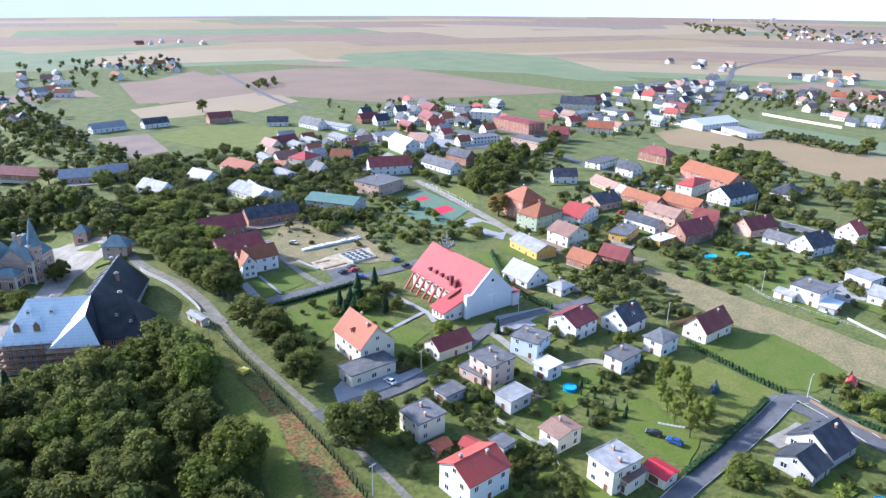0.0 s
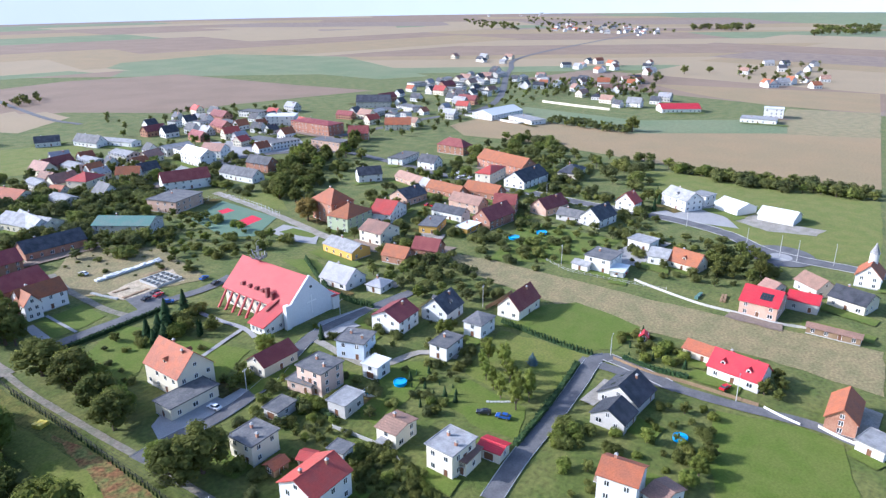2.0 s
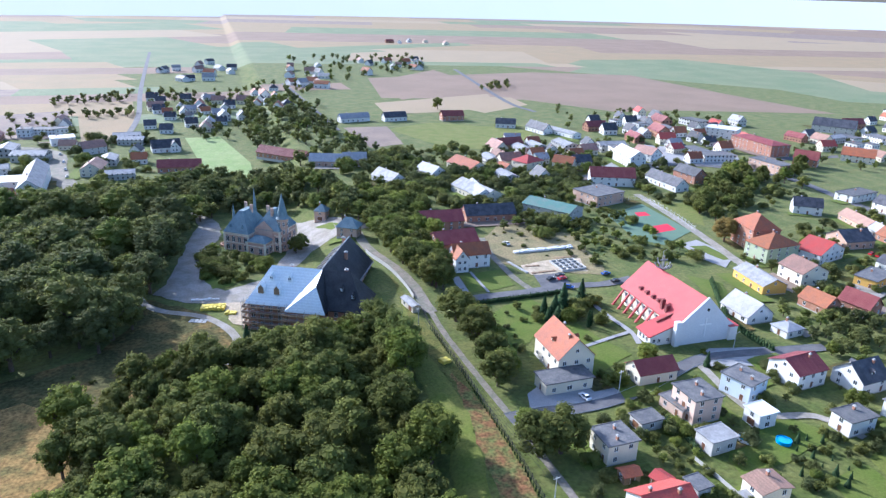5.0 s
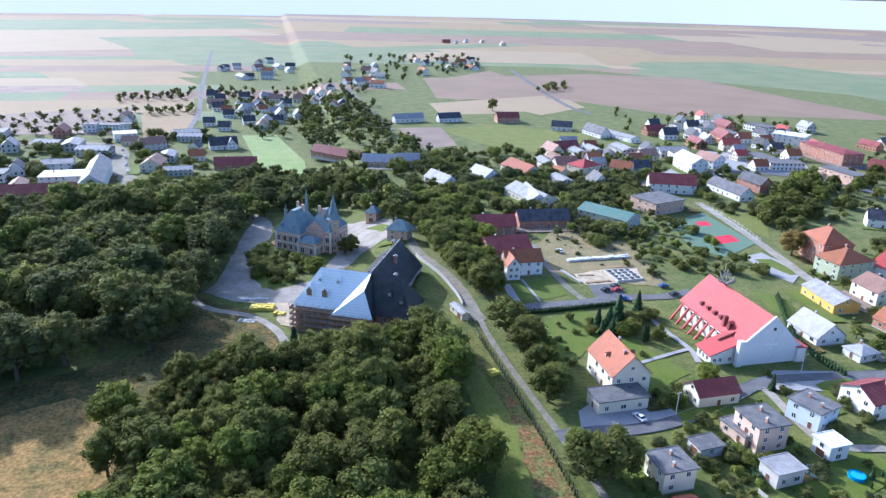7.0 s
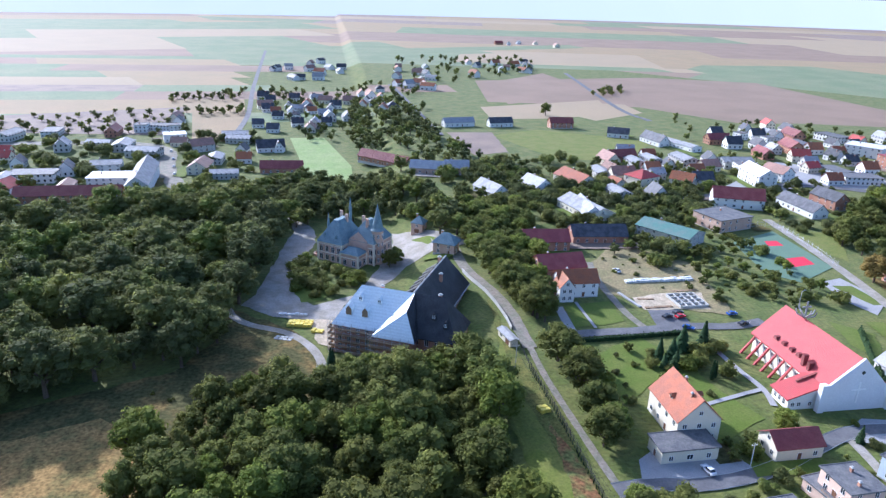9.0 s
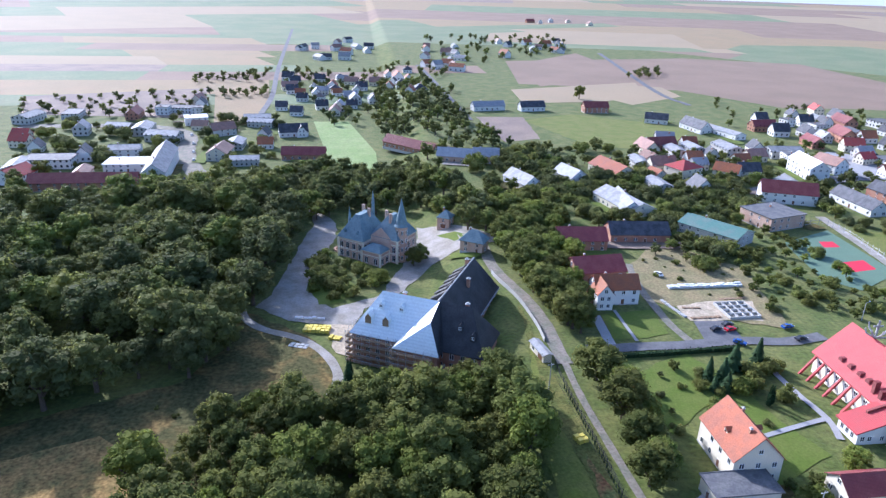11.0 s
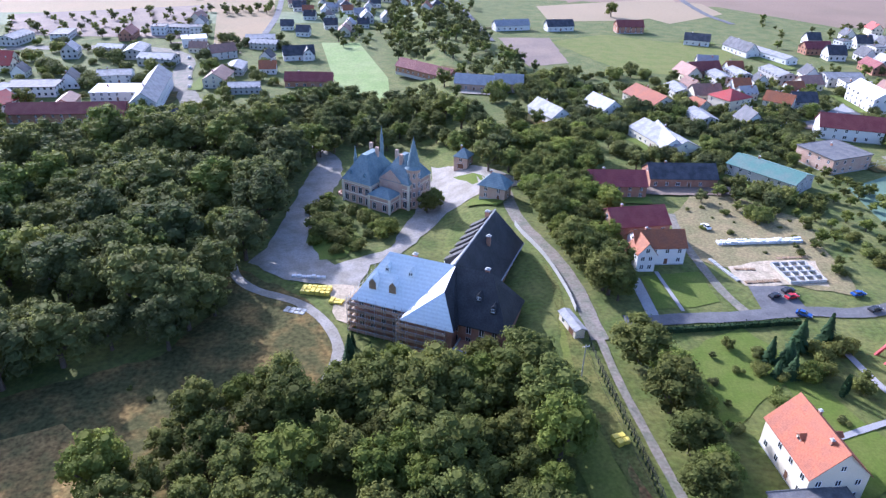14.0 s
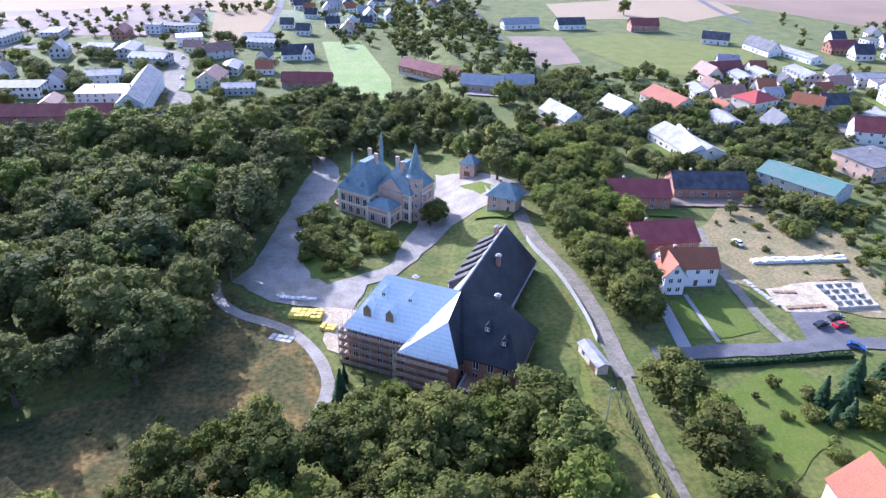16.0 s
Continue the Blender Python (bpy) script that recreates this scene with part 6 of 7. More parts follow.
# ---- palace ----
def palace():
    e = thing("palace", 10.9, 331.1, -36, "small brick palace with blue-grey copper roofs and a round tower", "palace")
    OCC.extend([(11, 335, 13), (24, 322, 8), (2, 338, 8)])

    def block(x0, x1, y0, y1, h, rise, inset, label=""):
        bm = bmesh.new()
        box(bm, x0, x1, y0, y1, -2, h)
        part("wall", bm, "brick_pale", e, label)
        for zz in [k * 4.0 for k in range(1, int(h / 4) + 1)] + [h - 0.5]:
            bm = bmesh.new()
            box(bm, x0 - 0.18, x1 + 0.18, y0 - 0.18, y1 + 0.18, zz, zz + 0.35)
            part("string_course", bm, "plaster_cream", e, "cream stone string course")
        for qx, qy in ((x0, y0), (x1, y0), (x0, y1), (x1, y1)):
            bm = bmesh.new()
            box(bm, qx - 0.4, qx + 0.4, qy - 0.4, qy + 0.4, -2, h - 0.5)
            part("corner_pier", bm, "plaster_cream", e, "cream stone corner pier")
        bm = bmesh.new()
        o = 0.5
        lo = [bm.verts.new(c) for c in ((x0 - o, y0 - o, h), (x1 + o, y0 - o, h), (x1 + o, y1 + o, h), (x0 - o, y1 + o, h))]
        m = min(x1 - x0, y1 - y0) / 2 * inset
        hi = [bm.verts.new(c) for c in ((x0 + m, y0 + m, h + rise), (x1 - m, y0 + m, h + rise), (x1 - m, y1 - m, h + rise), (x0 + m, y1 - m, h + rise))]
        for i in range(4):
            bm.faces.new((lo[i], lo[(i + 1) % 4], hi[(i + 1) % 4], hi[i]))
        bm.faces.new(hi)
        bm.faces.new(lo[::-1])
        part("roof", bm, "copper_blue", e)
        fl = int(h // 4)
        for f in range(fl):
            for i in range(max(1, int((x1 - x0) / 3.2))):
                n = max(1, int((x1 - x0) / 3.2))
                w = part("window", window_mesh(1.5, 2.5), "", e)
                w.matrix_basis = Matrix.Translation((x0 + (i + 0.5) * (x1 - x0) / n, y0, 2 + f * 4))
            for i in range(max(1, int((y1 - y0) / 3.2))):
                n = max(1, int((y1 - y0) / 3.2))
                for x, tr in ((x0, -1), (x1, 1)):
                    w = part("window", window_mesh(1.5, 2.5), "", e)
                    w.matrix_basis = Matrix.Translation((x, y0 + (i + 0.5) * (y1 - y0) / n, 2 + f * 4)) @ Matrix.Rotation(tr * math.pi / 2, 4, "Z")

    block(-10.5, 2.5, -9, 9, 9.2, 9.5, 0.8)
    block(2.5, 16, -3, 12, 10.5, 9.0, 0.85)
    block(2.5, 12, -10, -3.05, 6.2, 2.2, 0.7, "lower pink brick porch wing")
    # gable in front of the main roof
    bm = bmesh.new()
    extrude(bm, [(2.6, 6), (13, 6), (13, 10.6), (7.8, 15.0), (2.6, 10.6)], -3.4, -3.0, axis="y")
    part("gable", bm, "brick_pale", e)
    bm = bmesh.new()
    cyl(bm, 15.4, 1.2, -2, 14.5, 2.5, 2.5, 16)
    cyl(bm, 15.4, 1.2, 14.5, 16.2, 2.5, 3.0, 16)
    part("tower", bm, "brick_pale", e, "round pink brick corner tower")
    bm = bmesh.new()
    cyl(bm, 15.4, 1.2, 16.2, 17.2, 3.3, 2.6, 16)
    cyl(bm, 15.4, 1.2, 17.2, 28.4, 2.6, 0.05, 16)
    part("spire", bm, "copper_blue", e, "tall pointed blue-grey spire")
    for f in range(4):
        for a in (-150, -100, -50, 0, 50):
            w = part("window", window_mesh(0.8, 1.7), "", e)
            w.matrix_basis = Matrix.Translation((15.4, 1.2, 2.2 + f * 3.8)) @ Matrix.Rotation(radians(a + 90), 4, "Z") @ Matrix.Translation((0, -2.5, 0))
    for x, y, zz in ((-4, 8, 27), (-8, -4, 22)):
        bm = bmesh.new()
        cyl(bm, x, y, 9, zz - 6, 0.9, 0.7, 8)
        cyl(bm, x, y, zz - 6, zz, 0.75, 0.03, 8)
        part("pinnacle", bm, "copper_blue", e)
    for x, y in ((-2, 2), (6, 4), (10, 1), (-7, 5)):
        bm = bmesh.new()
        box(bm, x - 0.6, x + 0.6, y - 0.5, y + 0.5, 12, 20.5)
        part("chimney", bm, "brick_pale", e)
    for x in (-7.5, -1.0):
        bm = bmesh.new()
        extrude(bm, [(x - 0.7, 10.5), (x + 0.7, 10.5), (x + 0.7, 11.9), (x, 13.0), (x - 0.7, 11.9)], -8.2, -5, axis="y")
        part("dormer", bm, "copper_blue", e)
    # curved outer stair
    bm = bmesh.new()
    for i in range(10):
        a = math.pi * (0.6 + i * 0.12)
        cyl(bm, -13.5 + 2.6 * math.cos(a), -4 + 2.6 * math.sin(a), -1, 1.1, 0.45, 0.45, 6)
    part("stair_wall", bm, "brick_pale", e, "curved pink stair wall")


palace()
house(54.4, 314.1, -30, 10, 7, 5, "hip", 4.5, "brick_pale", "copper_blue", "brick gatehouse with a blue-grey hipped roof", name="gatehouse", category="gatehouse", over=0.7)
house(46.5, 349.7, -30, 6, 6, 5, "hip", 3.5, "brick_pale", "copper_blue", "small brick lodge with a blue-grey roof", name="lodge", category="lodge")
house(61.8, 227.8, 102, 9.5, 2.8, 2.7, "gable", 0.5, "plaster_cream", "roof_light", "long narrow cream hut beside the lane", name="hut", category="hut", chimneys=0)



# ---- woods, gardens and hedges ----
wood([(-47.9, 183.3), (-29.9, 206.7), (0.7, 213.9), (23.1, 230.3), (42.1, 226.6), (53.3, 200.9), (47.5, 179.1), (42.5, 158.7), (45.1, 137.8), (40.2, 101.8), (-43.9, 128.6)], 7.4, ['broad', 'broad', 'broad', 'pale', 'pale', 'broad', 'broad'], 9, 18, "trees of the wood below the castle", 120, 0.92)
wood([(-217.3, 344.5), (-158.4, 380.6), (-100.8, 395.7), (-49.9, 413.0), (-19.9, 369.7), (-26.3, 320.4), (-33.8, 280.9), (-35.6, 251.9), (-47.9, 229.1), (-85.0, 212.2), (-119.3, 194.7)], 8.6, ['broad', 'broad', 'broad', 'pale', 'broad'], 11, 23, "trees of the park wood", 190, 1.0, joined="dense dark green park wood")
wood([(-52.8, 430.8), (-21.6, 457.4), (41.5, 434.5), (62.3, 385.0), (64.1, 332.0), (50.5, 338.0), (37.7, 387.2), (18.0, 380.1), (-1.0, 388.7), (-16.5, 373.1)], 6.5, ['broad', 'light', 'pale'], 9, 15, "trees behind the palace", 70, 1.0, joined="dense trees behind the palace")
wood([(69.2, 376.3), (101.2, 371.5), (100.2, 306.4), (82.9, 263.3), (80.0, 240.0), (74.0, 242.0), (72.5, 258.0), (67.5, 284.0), (64.0, 313.5)], 6, ['broad', 'pale', 'broad'], 9, 14, "trees along the lane", 60, 1.0)
wood([(73.1, 455.8), (115.8, 480.8), (143.4, 411.9), (142.6, 367.5), (117.5, 319.9), (111.0, 384.8), (77.6, 389.7)], 7, ['light', 'light', 'bush'], 5, 10, "trees of the gardens", 50, 1.0, joined="green trees of village gardens")
wood([(26.6, 808.0), (91.8, 722.1), (89.4, 557.1), (108.9, 498.6), (93.3, 423.9), (22.8, 455.8), (19.3, 573.9)], 7.5, ['light'], 6, 12, "trees among the houses", 110, 1.0, joined="green trees among village houses")
wood([(138.0, 312.5), (197.1, 342.1), (207.5, 307.5), (203.7, 244.1), (184.1, 240.7), (168.5, 258.0), (146.4, 249.2), (159.5, 282.8)], 5, ['light', 'light', 'bush'], 2.5, 5.5, "fruit trees of the orchard", 58, 1.15)
for cx, cy, ch, ck in ((108.8, 211.0, 8, "spruce"), (111.9, 208.6, 9, "spruce"), (118.9, 215.4, 10, "spruce"), (127.6, 217.3, 10, "spruce"), (119.5, 196.6, 7, "thuja"), (121.0, 197.5, 6, "thuja"),
                       (107.4, 204.7, 6, "spruce"), (111.3, 204.5, 7, "spruce"), (114.5, 202.0, 5, "bush"), (117.0, 204.0, 5, "bush"), (120.0, 206.0, 5, "bush"), (126.3, 199.1, 5, "bush"), (104.0, 206.0, 4, "bush"),
                       (129.0, 213.0, 5, "bush"), (132.0, 214.5, 4, "bush"), (123.5, 211.5, 5, "bush"), (100.5, 216.0, 4, "light")):
    plant(ck, cx, cy, ch, "conifers and shrubs of the rectory garden", 1.25 if ck == "spruce" else 1.0)
for tx, ty, th in ((76.9, 244.0, 13), (71.9, 267.0, 14), (68.6, 287.0, 14), (74.8, 213.0, 14), (79.5, 204.0, 11), (76.0, 194.0, 13.5), (81.0, 190.0, 9), (75.5, 181.0, 12), (73.2, 168.0, 13), (77.0, 172.0, 10), (74.0, 256.0, 12)):
    plant("pale" if th < 12 else "broad", tx, ty, th, "trees along the lane by the fence", 1.1)
wood([(283.0, 354.7), (361.3, 403.9), (407.6, 387.8), (353.1, 329.0), (326.4, 346.2), (254.2, 291.7), (243.3, 298.9)], 7, ['light', 'broad'], 7, 12, "trees behind the school", 40, 1.0)
wood([(396.5, 281.2), (516.3, 305.9), (472.7, 251.9), (445.4, 213.0), (476.7, 175.8), (379.1, 134.9), (390.5, 174.4), (394.0, 199.5), (394.9, 229.4)], 7, ['light', 'bush', 'light'], 5, 10, "trees at the field edge", 60, 1.0, joined="loose trees at a field edge")
wood([(205.3, 196.4), (229.9, 179.7), (219.9, 143.3), (208.1, 127.5), (198.4, 139.9), (190.4, 157.3), (196.1, 187.2)], 6, ['light', 'bush', 'pale'], 3, 6, "shrubs of the back gardens", 45, 1.2, joined="shrubs in village back gardens")
wood([(264.6, 182.1), (306.1, 173.5), (313.6, 149.0), (326.0, 114.5), (273.4, 127.2), (243.2, 133.9), (234.3, 153.9)], 7, ['light', 'bush', 'bush'], 2, 5, "shrubs of the long gardens", 50, 1.2, joined="shrubs in long village gardens")
wood([(138.9, 120.1), (154.2, 121.4), (155.4, 112.5), (139.8, 101.6), (129.2, 102.5), (131.5, 110.8)], 3.4, ['bush', 'bush', 'spruce', 'light'], 1.5, 3.8, "shrubs between two gardens", 26, 1.0)
wood([(159.6, 109.5), (169.5, 106.6), (154.5, 84.8), (144.2, 82.9), (146.6, 93.5)], 4, ['birch', 'birch', 'birch'], 6, 9, "birches on the lawn", 14, 0.62)
wood([(137.0, 71.5), (147.3, 73.5), (151.5, 63.8), (163.1, 53.0), (164.3, 44.8), (148.7, 38.3), (121.7, 57.4)], 5, ['bush', 'bush', 'light'], 1.5, 4, "garden trees beside the lane", 18, 1.0)
wood([(104.0, 140.7), (115.5, 136.4), (109.2, 116.6), (103.4, 114.5), (99.2, 123.6)], 3.2, ['bush', 'bush', 'bush', 'light'], 1.4, 3.5, "garden shrubs", 24, 1.0)
wood([(102.6, 109.2), (111.4, 105.9), (108.8, 91.4), (102.6, 83.7), (88.8, 93.5)], 3.0, ['bush', 'bush', 'bush', 'light'], 1.3, 3.2, "garden shrubs", 28, 1.0)
wood([(103.9, 164.9), (117.1, 164.9), (115.7, 156.7), (100.4, 147.0)], 4, ['bush', 'light'], 2, 5, "shrubs beside the street", 8, 1.1)
wood([(207.5, 82.1), (214.3, 76.8), (205.4, 56.3), (197.3, 55.3), (192.0, 73.3)], 3.2, ['bush', 'spruce', 'bush'], 1.5, 4, "garden shrubs by the lane", 26, 1.0)
wood([(453.5, 159.8), (457.7, 124.4), (455.8, 90.1), (463.1, 31.9), (446.0, 29.9), (436.4, 85.6), (438.7, 118.6)], 5, ['light', 'bush'], 4, 8, "trees along the field", 60, 1.2, joined="row of trees along a field")
wood([(587.0, 319.6), (575.0, 230.8), (552.7, 226.3), (560.0, 304.6)], 4.5, ['light'], 4, 6, "thicket on the field", 50, 1.3, joined="dense thicket on a stubble field")
wood([(342.9, 136.2), (410.7, 143.6), (359.0, 123.9), (343.6, 127.1)], 5, ['light', 'spruce'], 5, 8, "trees beside the road", 8, 1.0)
wood([(297.2, 80.3), (325.0, 73.9), (304.8, 54.6), (281.2, 55.3), (277.5, 69.5)], 6, ['light', 'broad'], 5, 9, "trees beside the farm", 18, 1.0)
wood([(176.6, 46.5), (179.7, 38.2), (145.2, 33.1), (161.0, 53.3), (174.5, 53.8)], 5, ['light', 'bush', 'bush'], 1.5, 4, "garden trees by a pool", 12, 1.0)
wood([(205.3, 34.3), (209.5, 29.0), (194.8, 25.7), (192.4, 31.1)], 4, ['light'], 4, 6, "trees beside the red-roofed house", 4, 1.0)
wood([(148.8, 441.6), (239.9, 493.5), (239.8, 422.7), (173.2, 374.7)], 8, ['light', 'bush'], 4, 9, "trees among the village houses", 40, 1.0, joined="green trees among village houses")
wood([(418.4, 439.1), (590.6, 484.4), (830.2, 503.6), (752.5, 387.3), (518.6, 361.2), (410.3, 360.1)], 11, ['light', 'bush'], 4, 8, "trees among the town houses", 90, 1.0, joined="green trees among town houses")
wood([(823.9, 476.6), (949.3, 374.0), (745.0, 288.3), (714.0, 366.4)], 12, ['light'], 5, 9, "trees of the new houses", 60, 1.0, joined="green trees among new houses")
wood([(-188.6, 452.0), (-141.9, 462.5), (-70.2, 428.7), (-85.4, 410.8), (-170.7, 407.4)], 8, ['light', 'broad'], 8, 12, "trees below the village", 30, 1.0, joined="green trees below the village")
wood([(-97.6, 888.8), (113.2, 897.1), (83.5, 579.4), (-25.7, 595.8)], 10, ['light'], 5, 9, "trees of the far gardens", 120, 1.0, joined="trees of distant gardens")
wood([(105.2, 1220.0), (362.7, 1266.7), (308.1, 1042.2), (80.2, 843.9)], 13, ['light'], 6, 10, "trees of the far houses", 70, 1.0, joined="trees round distant houses")
wood([(-128.0, 728.7), (-82.3, 747.0), (-84.0, 714.1), (-120.2, 713.1)], 9, ['light'], 6, 9, "far thicket", 26, 1.0, joined="distant dark green thicket")
wood([(-166.7, 817.6), (-95.1, 865.4), (-94.0, 801.6), (-161.3, 790.4)], 12, ['light'], 6, 9, "far thicket", 26, 1.0, joined="distant dark green thicket")
wood([(321.6, 862.5), (367.7, 866.0), (347.0, 816.1), (307.4, 804.6)], 9, ['light'], 6, 9, "trees round a far farm", 14, 1.0, joined="trees round a distant farm")
wood([(2814.5, 2012.6), (2409.1, 1456.1), (2028.0, 1224.8), (2122.5, 1443.8)], 28, ['light'], 9, 13, "far trees", 50, 1.5, joined="distant scattered green trees")
wood([(3363.6, 2000.4), (2341.0, 785.6), (1987.8, 680.4), (1966.1, 1126.5)], 22, ['light'], 7, 11, "far village trees", 90, 1.5, joined="trees of a distant village")
wood([(2550.4, 837.7), (2764.7, 689.7), (2426.4, 603.3), (2315.1, 759.1)], 18, ['light'], 12, 18, "far row of trees", 34, 1.5, joined="distant row of tall trees")
wood([(2701.3, 479.1), (2921.5, 312.0), (2434.2, 256.5), (2200.6, 386.8)], 16, ['light'], 12, 18, "far wood", 60, 1.5, joined="distant dark green wood")
wood([(1155.9, 303.2), (1339.6, 211.4), (1008.2, 154.4), (974.8, 246.3)], 16, ['light'], 6, 10, "far trees of a hamlet", 30, 1.0, joined="trees of a distant hamlet")
wood([(820.1, 449.3), (1006.2, 370.1), (767.5, 266.7), (688.6, 335.3)], 11, ['light'], 6, 10, "trees of the new houses", 40, 1.0, joined="green trees among new houses")
wood([(-15.5, 318.1), (-8.3, 326.9), (9.0, 317.3), (14.6, 296.8), (-1.2, 286.7), (-9.9, 287.0)], 4.5, ['bush', 'light', 'bush'], 3, 6, "shrubs of the palace garden", 22, 1.2)
wood([(0.8, 246.3), (6.8, 241.3), (9.8, 224.3), (-0.9, 228.8)], 5, ['light', 'spruce', 'pale'], 5, 9, "trees beside the scaffolding", 10, 1.0)
wood([(93.2, 148.2), (135.9, 161.5), (172.6, 157.6), (187.5, 136.2), (186.5, 116.8), (152.8, 110.4), (129.2, 102.5), (114.5, 100.8), (91.4, 96.3), (72.0, 110.0)], 4.5, ['light', 'bush', 'bush'], 1.2, 4, "", 70, 1.1, joined="green shrubs and small trees between village houses")
wood([(220.4, 252.0), (370.2, 298.2), (436.3, 255.5), (352.1, 163.9), (306.1, 173.5), (257.9, 186.6), (209.4, 193.7)], 6, ['light', 'bush', 'bush'], 2, 7, "", 110, 1.1, joined="green shrubs and small trees between village houses")
wood([(178.8, 371.0), (259.0, 456.1), (354.2, 395.7), (337.6, 319.3), (254.2, 291.7), (235.9, 333.6)], 7, ['light', 'bush', 'bush'], 3, 8, "", 90, 1.1, joined="green shrubs and small trees between village houses")
wood([(158.0, 435.6), (201.5, 356.1), (146.0, 281.1), (116.9, 321.3)], 7, ['light', 'bush', 'bush'], 3, 8, "", 50, 1.1, joined="green shrubs and small trees between village houses")
wood([(259.1, 123.3), (309.7, 119.1), (334.7, 74.0), (298.7, 42.5), (269.9, 60.8), (263.3, 87.5)], 5, ['light', 'bush', 'bush'], 1.5, 5, "", 60, 1.1, joined="green shrubs and small trees between village houses")
wood([(393.3, 211.8), (369.2, 175.7), (354.0, 122.0), (340.7, 122.9), (333.8, 164.7), (338.0, 195.7)], 6, ['light', 'bush', 'bush'], 2, 6, "", 40, 1.1, joined="green shrubs and small trees between village houses")
wood([(105.4, 481.7), (171.4, 497.4), (238.5, 417.9), (195.8, 351.6), (121.6, 346.8), (95.6, 388.1)], 7, ['light', 'bush', 'bush'], 3, 8, "", 90, 1.1, joined="green shrubs and small trees between village houses")
wood([(-246.5, 596.7), (-59.2, 618.9), (-42.9, 445.5), (-188.6, 452.0)], 9, ['light', 'bush', 'bush'], 3, 9, "", 60, 1.1, joined="green shrubs and small trees between village houses")
wood([(336.5, 663.7), (503.4, 580.4), (362.6, 412.8), (257.5, 417.1), (262.4, 477.8)], 9, ['light', 'bush', 'bush'], 3, 8, "", 70, 1.1, joined="green shrubs and small trees between village houses")
wood([(341.4, 149.7), (351.6, 123.4), (282.2, 94.2), (281.0, 108.0)], 6, ['light', 'bush', 'bush'], 2, 5, "", 20, 1.1, joined="green shrubs and small trees between village houses")
wood([(88.1, 215.8), (106.5, 221.1), (115.1, 186.2), (87.7, 176.2)], 7, ['light', 'bush', 'bush'], 1, 3.5, "", 14, 1.1, joined="green shrubs and small trees between village houses")
wood([(114.1, 292.9), (135.2, 312.7), (173.8, 309.9), (170.3, 269.4), (150.0, 238.9), (144.2, 249.4)], 6, ['light', 'bush', 'bush'], 0.8, 2.5, "", 30, 1.1, joined="green shrubs and small trees between village houses")
wood([(-285.5, 693.8), (-136.2, 745.0), (-109.1, 618.8), (-255.2, 618.4)], 12, ['light', 'bush', 'bush'], 4, 8, "", 50, 1.1, joined="green shrubs and small trees between village houses")
plant("bush", 106.7, 91.6, 1.9, "", 1.0)
plant("bush", 106.1, 89.8, 1.9, "", 1.0)
plant("bush", 105.6, 87.9, 1.9, "", 1.0)
plant("bush", 105.0, 86.2, 1.9, "", 1.0)
plant("bush", 104.5, 84.5, 1.9, "", 1.0)
plant("bush", 104.0, 82.8, 1.9, "", 1.0)
plant("bush", 103.5, 81.1, 1.9, "", 1.0)
plant("bush", 139.2, 69.9, 3.6, "", 1.1)
plant("bush", 142.3, 70.3, 3.6, "", 1.1)
plant("bush", 145.0, 69.7, 3.6, "", 1.1)
plant("bush", 144.7, 67.3, 3.6, "", 1.1)
plant("bush", 139.6, 67.1, 3.6, "", 1.1)
plant("light", 153.8, 50.4, 5, "", 1.0)
plant("pale", 148.5, 35.5, 6, "", 1.0)
plant("light", 156.7, 35.5, 5.5, "", 1.0)
plant("pale", 142.7, 36.2, 5, "", 1.0)
plant("broad", 70.7, 133.1, 14, "", 1.25)
plant("broad", 76.7, 133.2, 13, "", 1.1)
plant("pale", 70.6, 140.5, 10, "", 1.0)
plant("pale", 125.6, 168.6, 7.5, "", 1.1)
plant("blue_spruce", 171.6, 95.4, 4.4, "", 1.9)
plant("pale", 170.9, 129.9, 6.5, "", 1.2)
plant("autumn", 231.4, 264.0, 13, "", 1.0)
plant("spruce", 143.3, 161.4, 6, "", 1.0)
plant("bush", 147.7, 169.1, 2, "", 1.0)
plant("broad", 32.0, 319.8, 9, "", 1.1)
plant("broad", 29.0, 316.5, 8, "", 1.0)
plant("light", 567.6, 227.7, 14, "", 1.1)
plant("light", 1042.8, 346.4, 14, "", 1.0)
plant("light", 1080.5, 322.1, 11, "", 1.0)
plant("light", 210.6, 676.2, 14, "", 1.0)
plant("pale", 190.4, 157.3, 5, "", 1.1)
hedge([(191.4, 119.1), (190.0, 110.6), (188.7, 99.5), (188.1, 89.7), (188.2, 83.0)], 1.3, 2.0, "long green thuja hedge between two lawns", spiky=True)
hedge([(85.5, 224.6), (100.5, 225.2), (116.9, 226.3), (125.5, 226.6)], 1.6, 1.6, "clipped hedge along a lane")
hedge([(191.8, 222.3), (174.6, 191.1), (171.7, 176.4), (172.4, 164.8)], 1.6, 2.6, "tall thuja hedge beside the church", spiky=True)
hedge([(132.5, 77.4), (144.4, 78.5), (160.9, 80.6), (179.3, 83.6)], 1.8, 1.8, "garden hedge along a lane")
hedge([(192.0, 73.3), (190.8, 63.5), (192.3, 53.5)], 1.5, 1.6, "low hedge along a garden fence")
hedge([(112.7, 138.4), (113.0, 130.8), (111.6, 123.0)], 1.3, 1.8, "clipped hedge beside a garden")
FENCE_LINE = [(64.9, 209.1), (65.7, 182.1), (65.6, 157.6), (65.5, 133.9), (64.6, 112.9)]
for p in smooth_line(FENCE_LINE, 1.7):
    plant("thuja", p.x - 0.7, p.y, plants.uniform(1.5, 2.1), "young thujas along the fence")
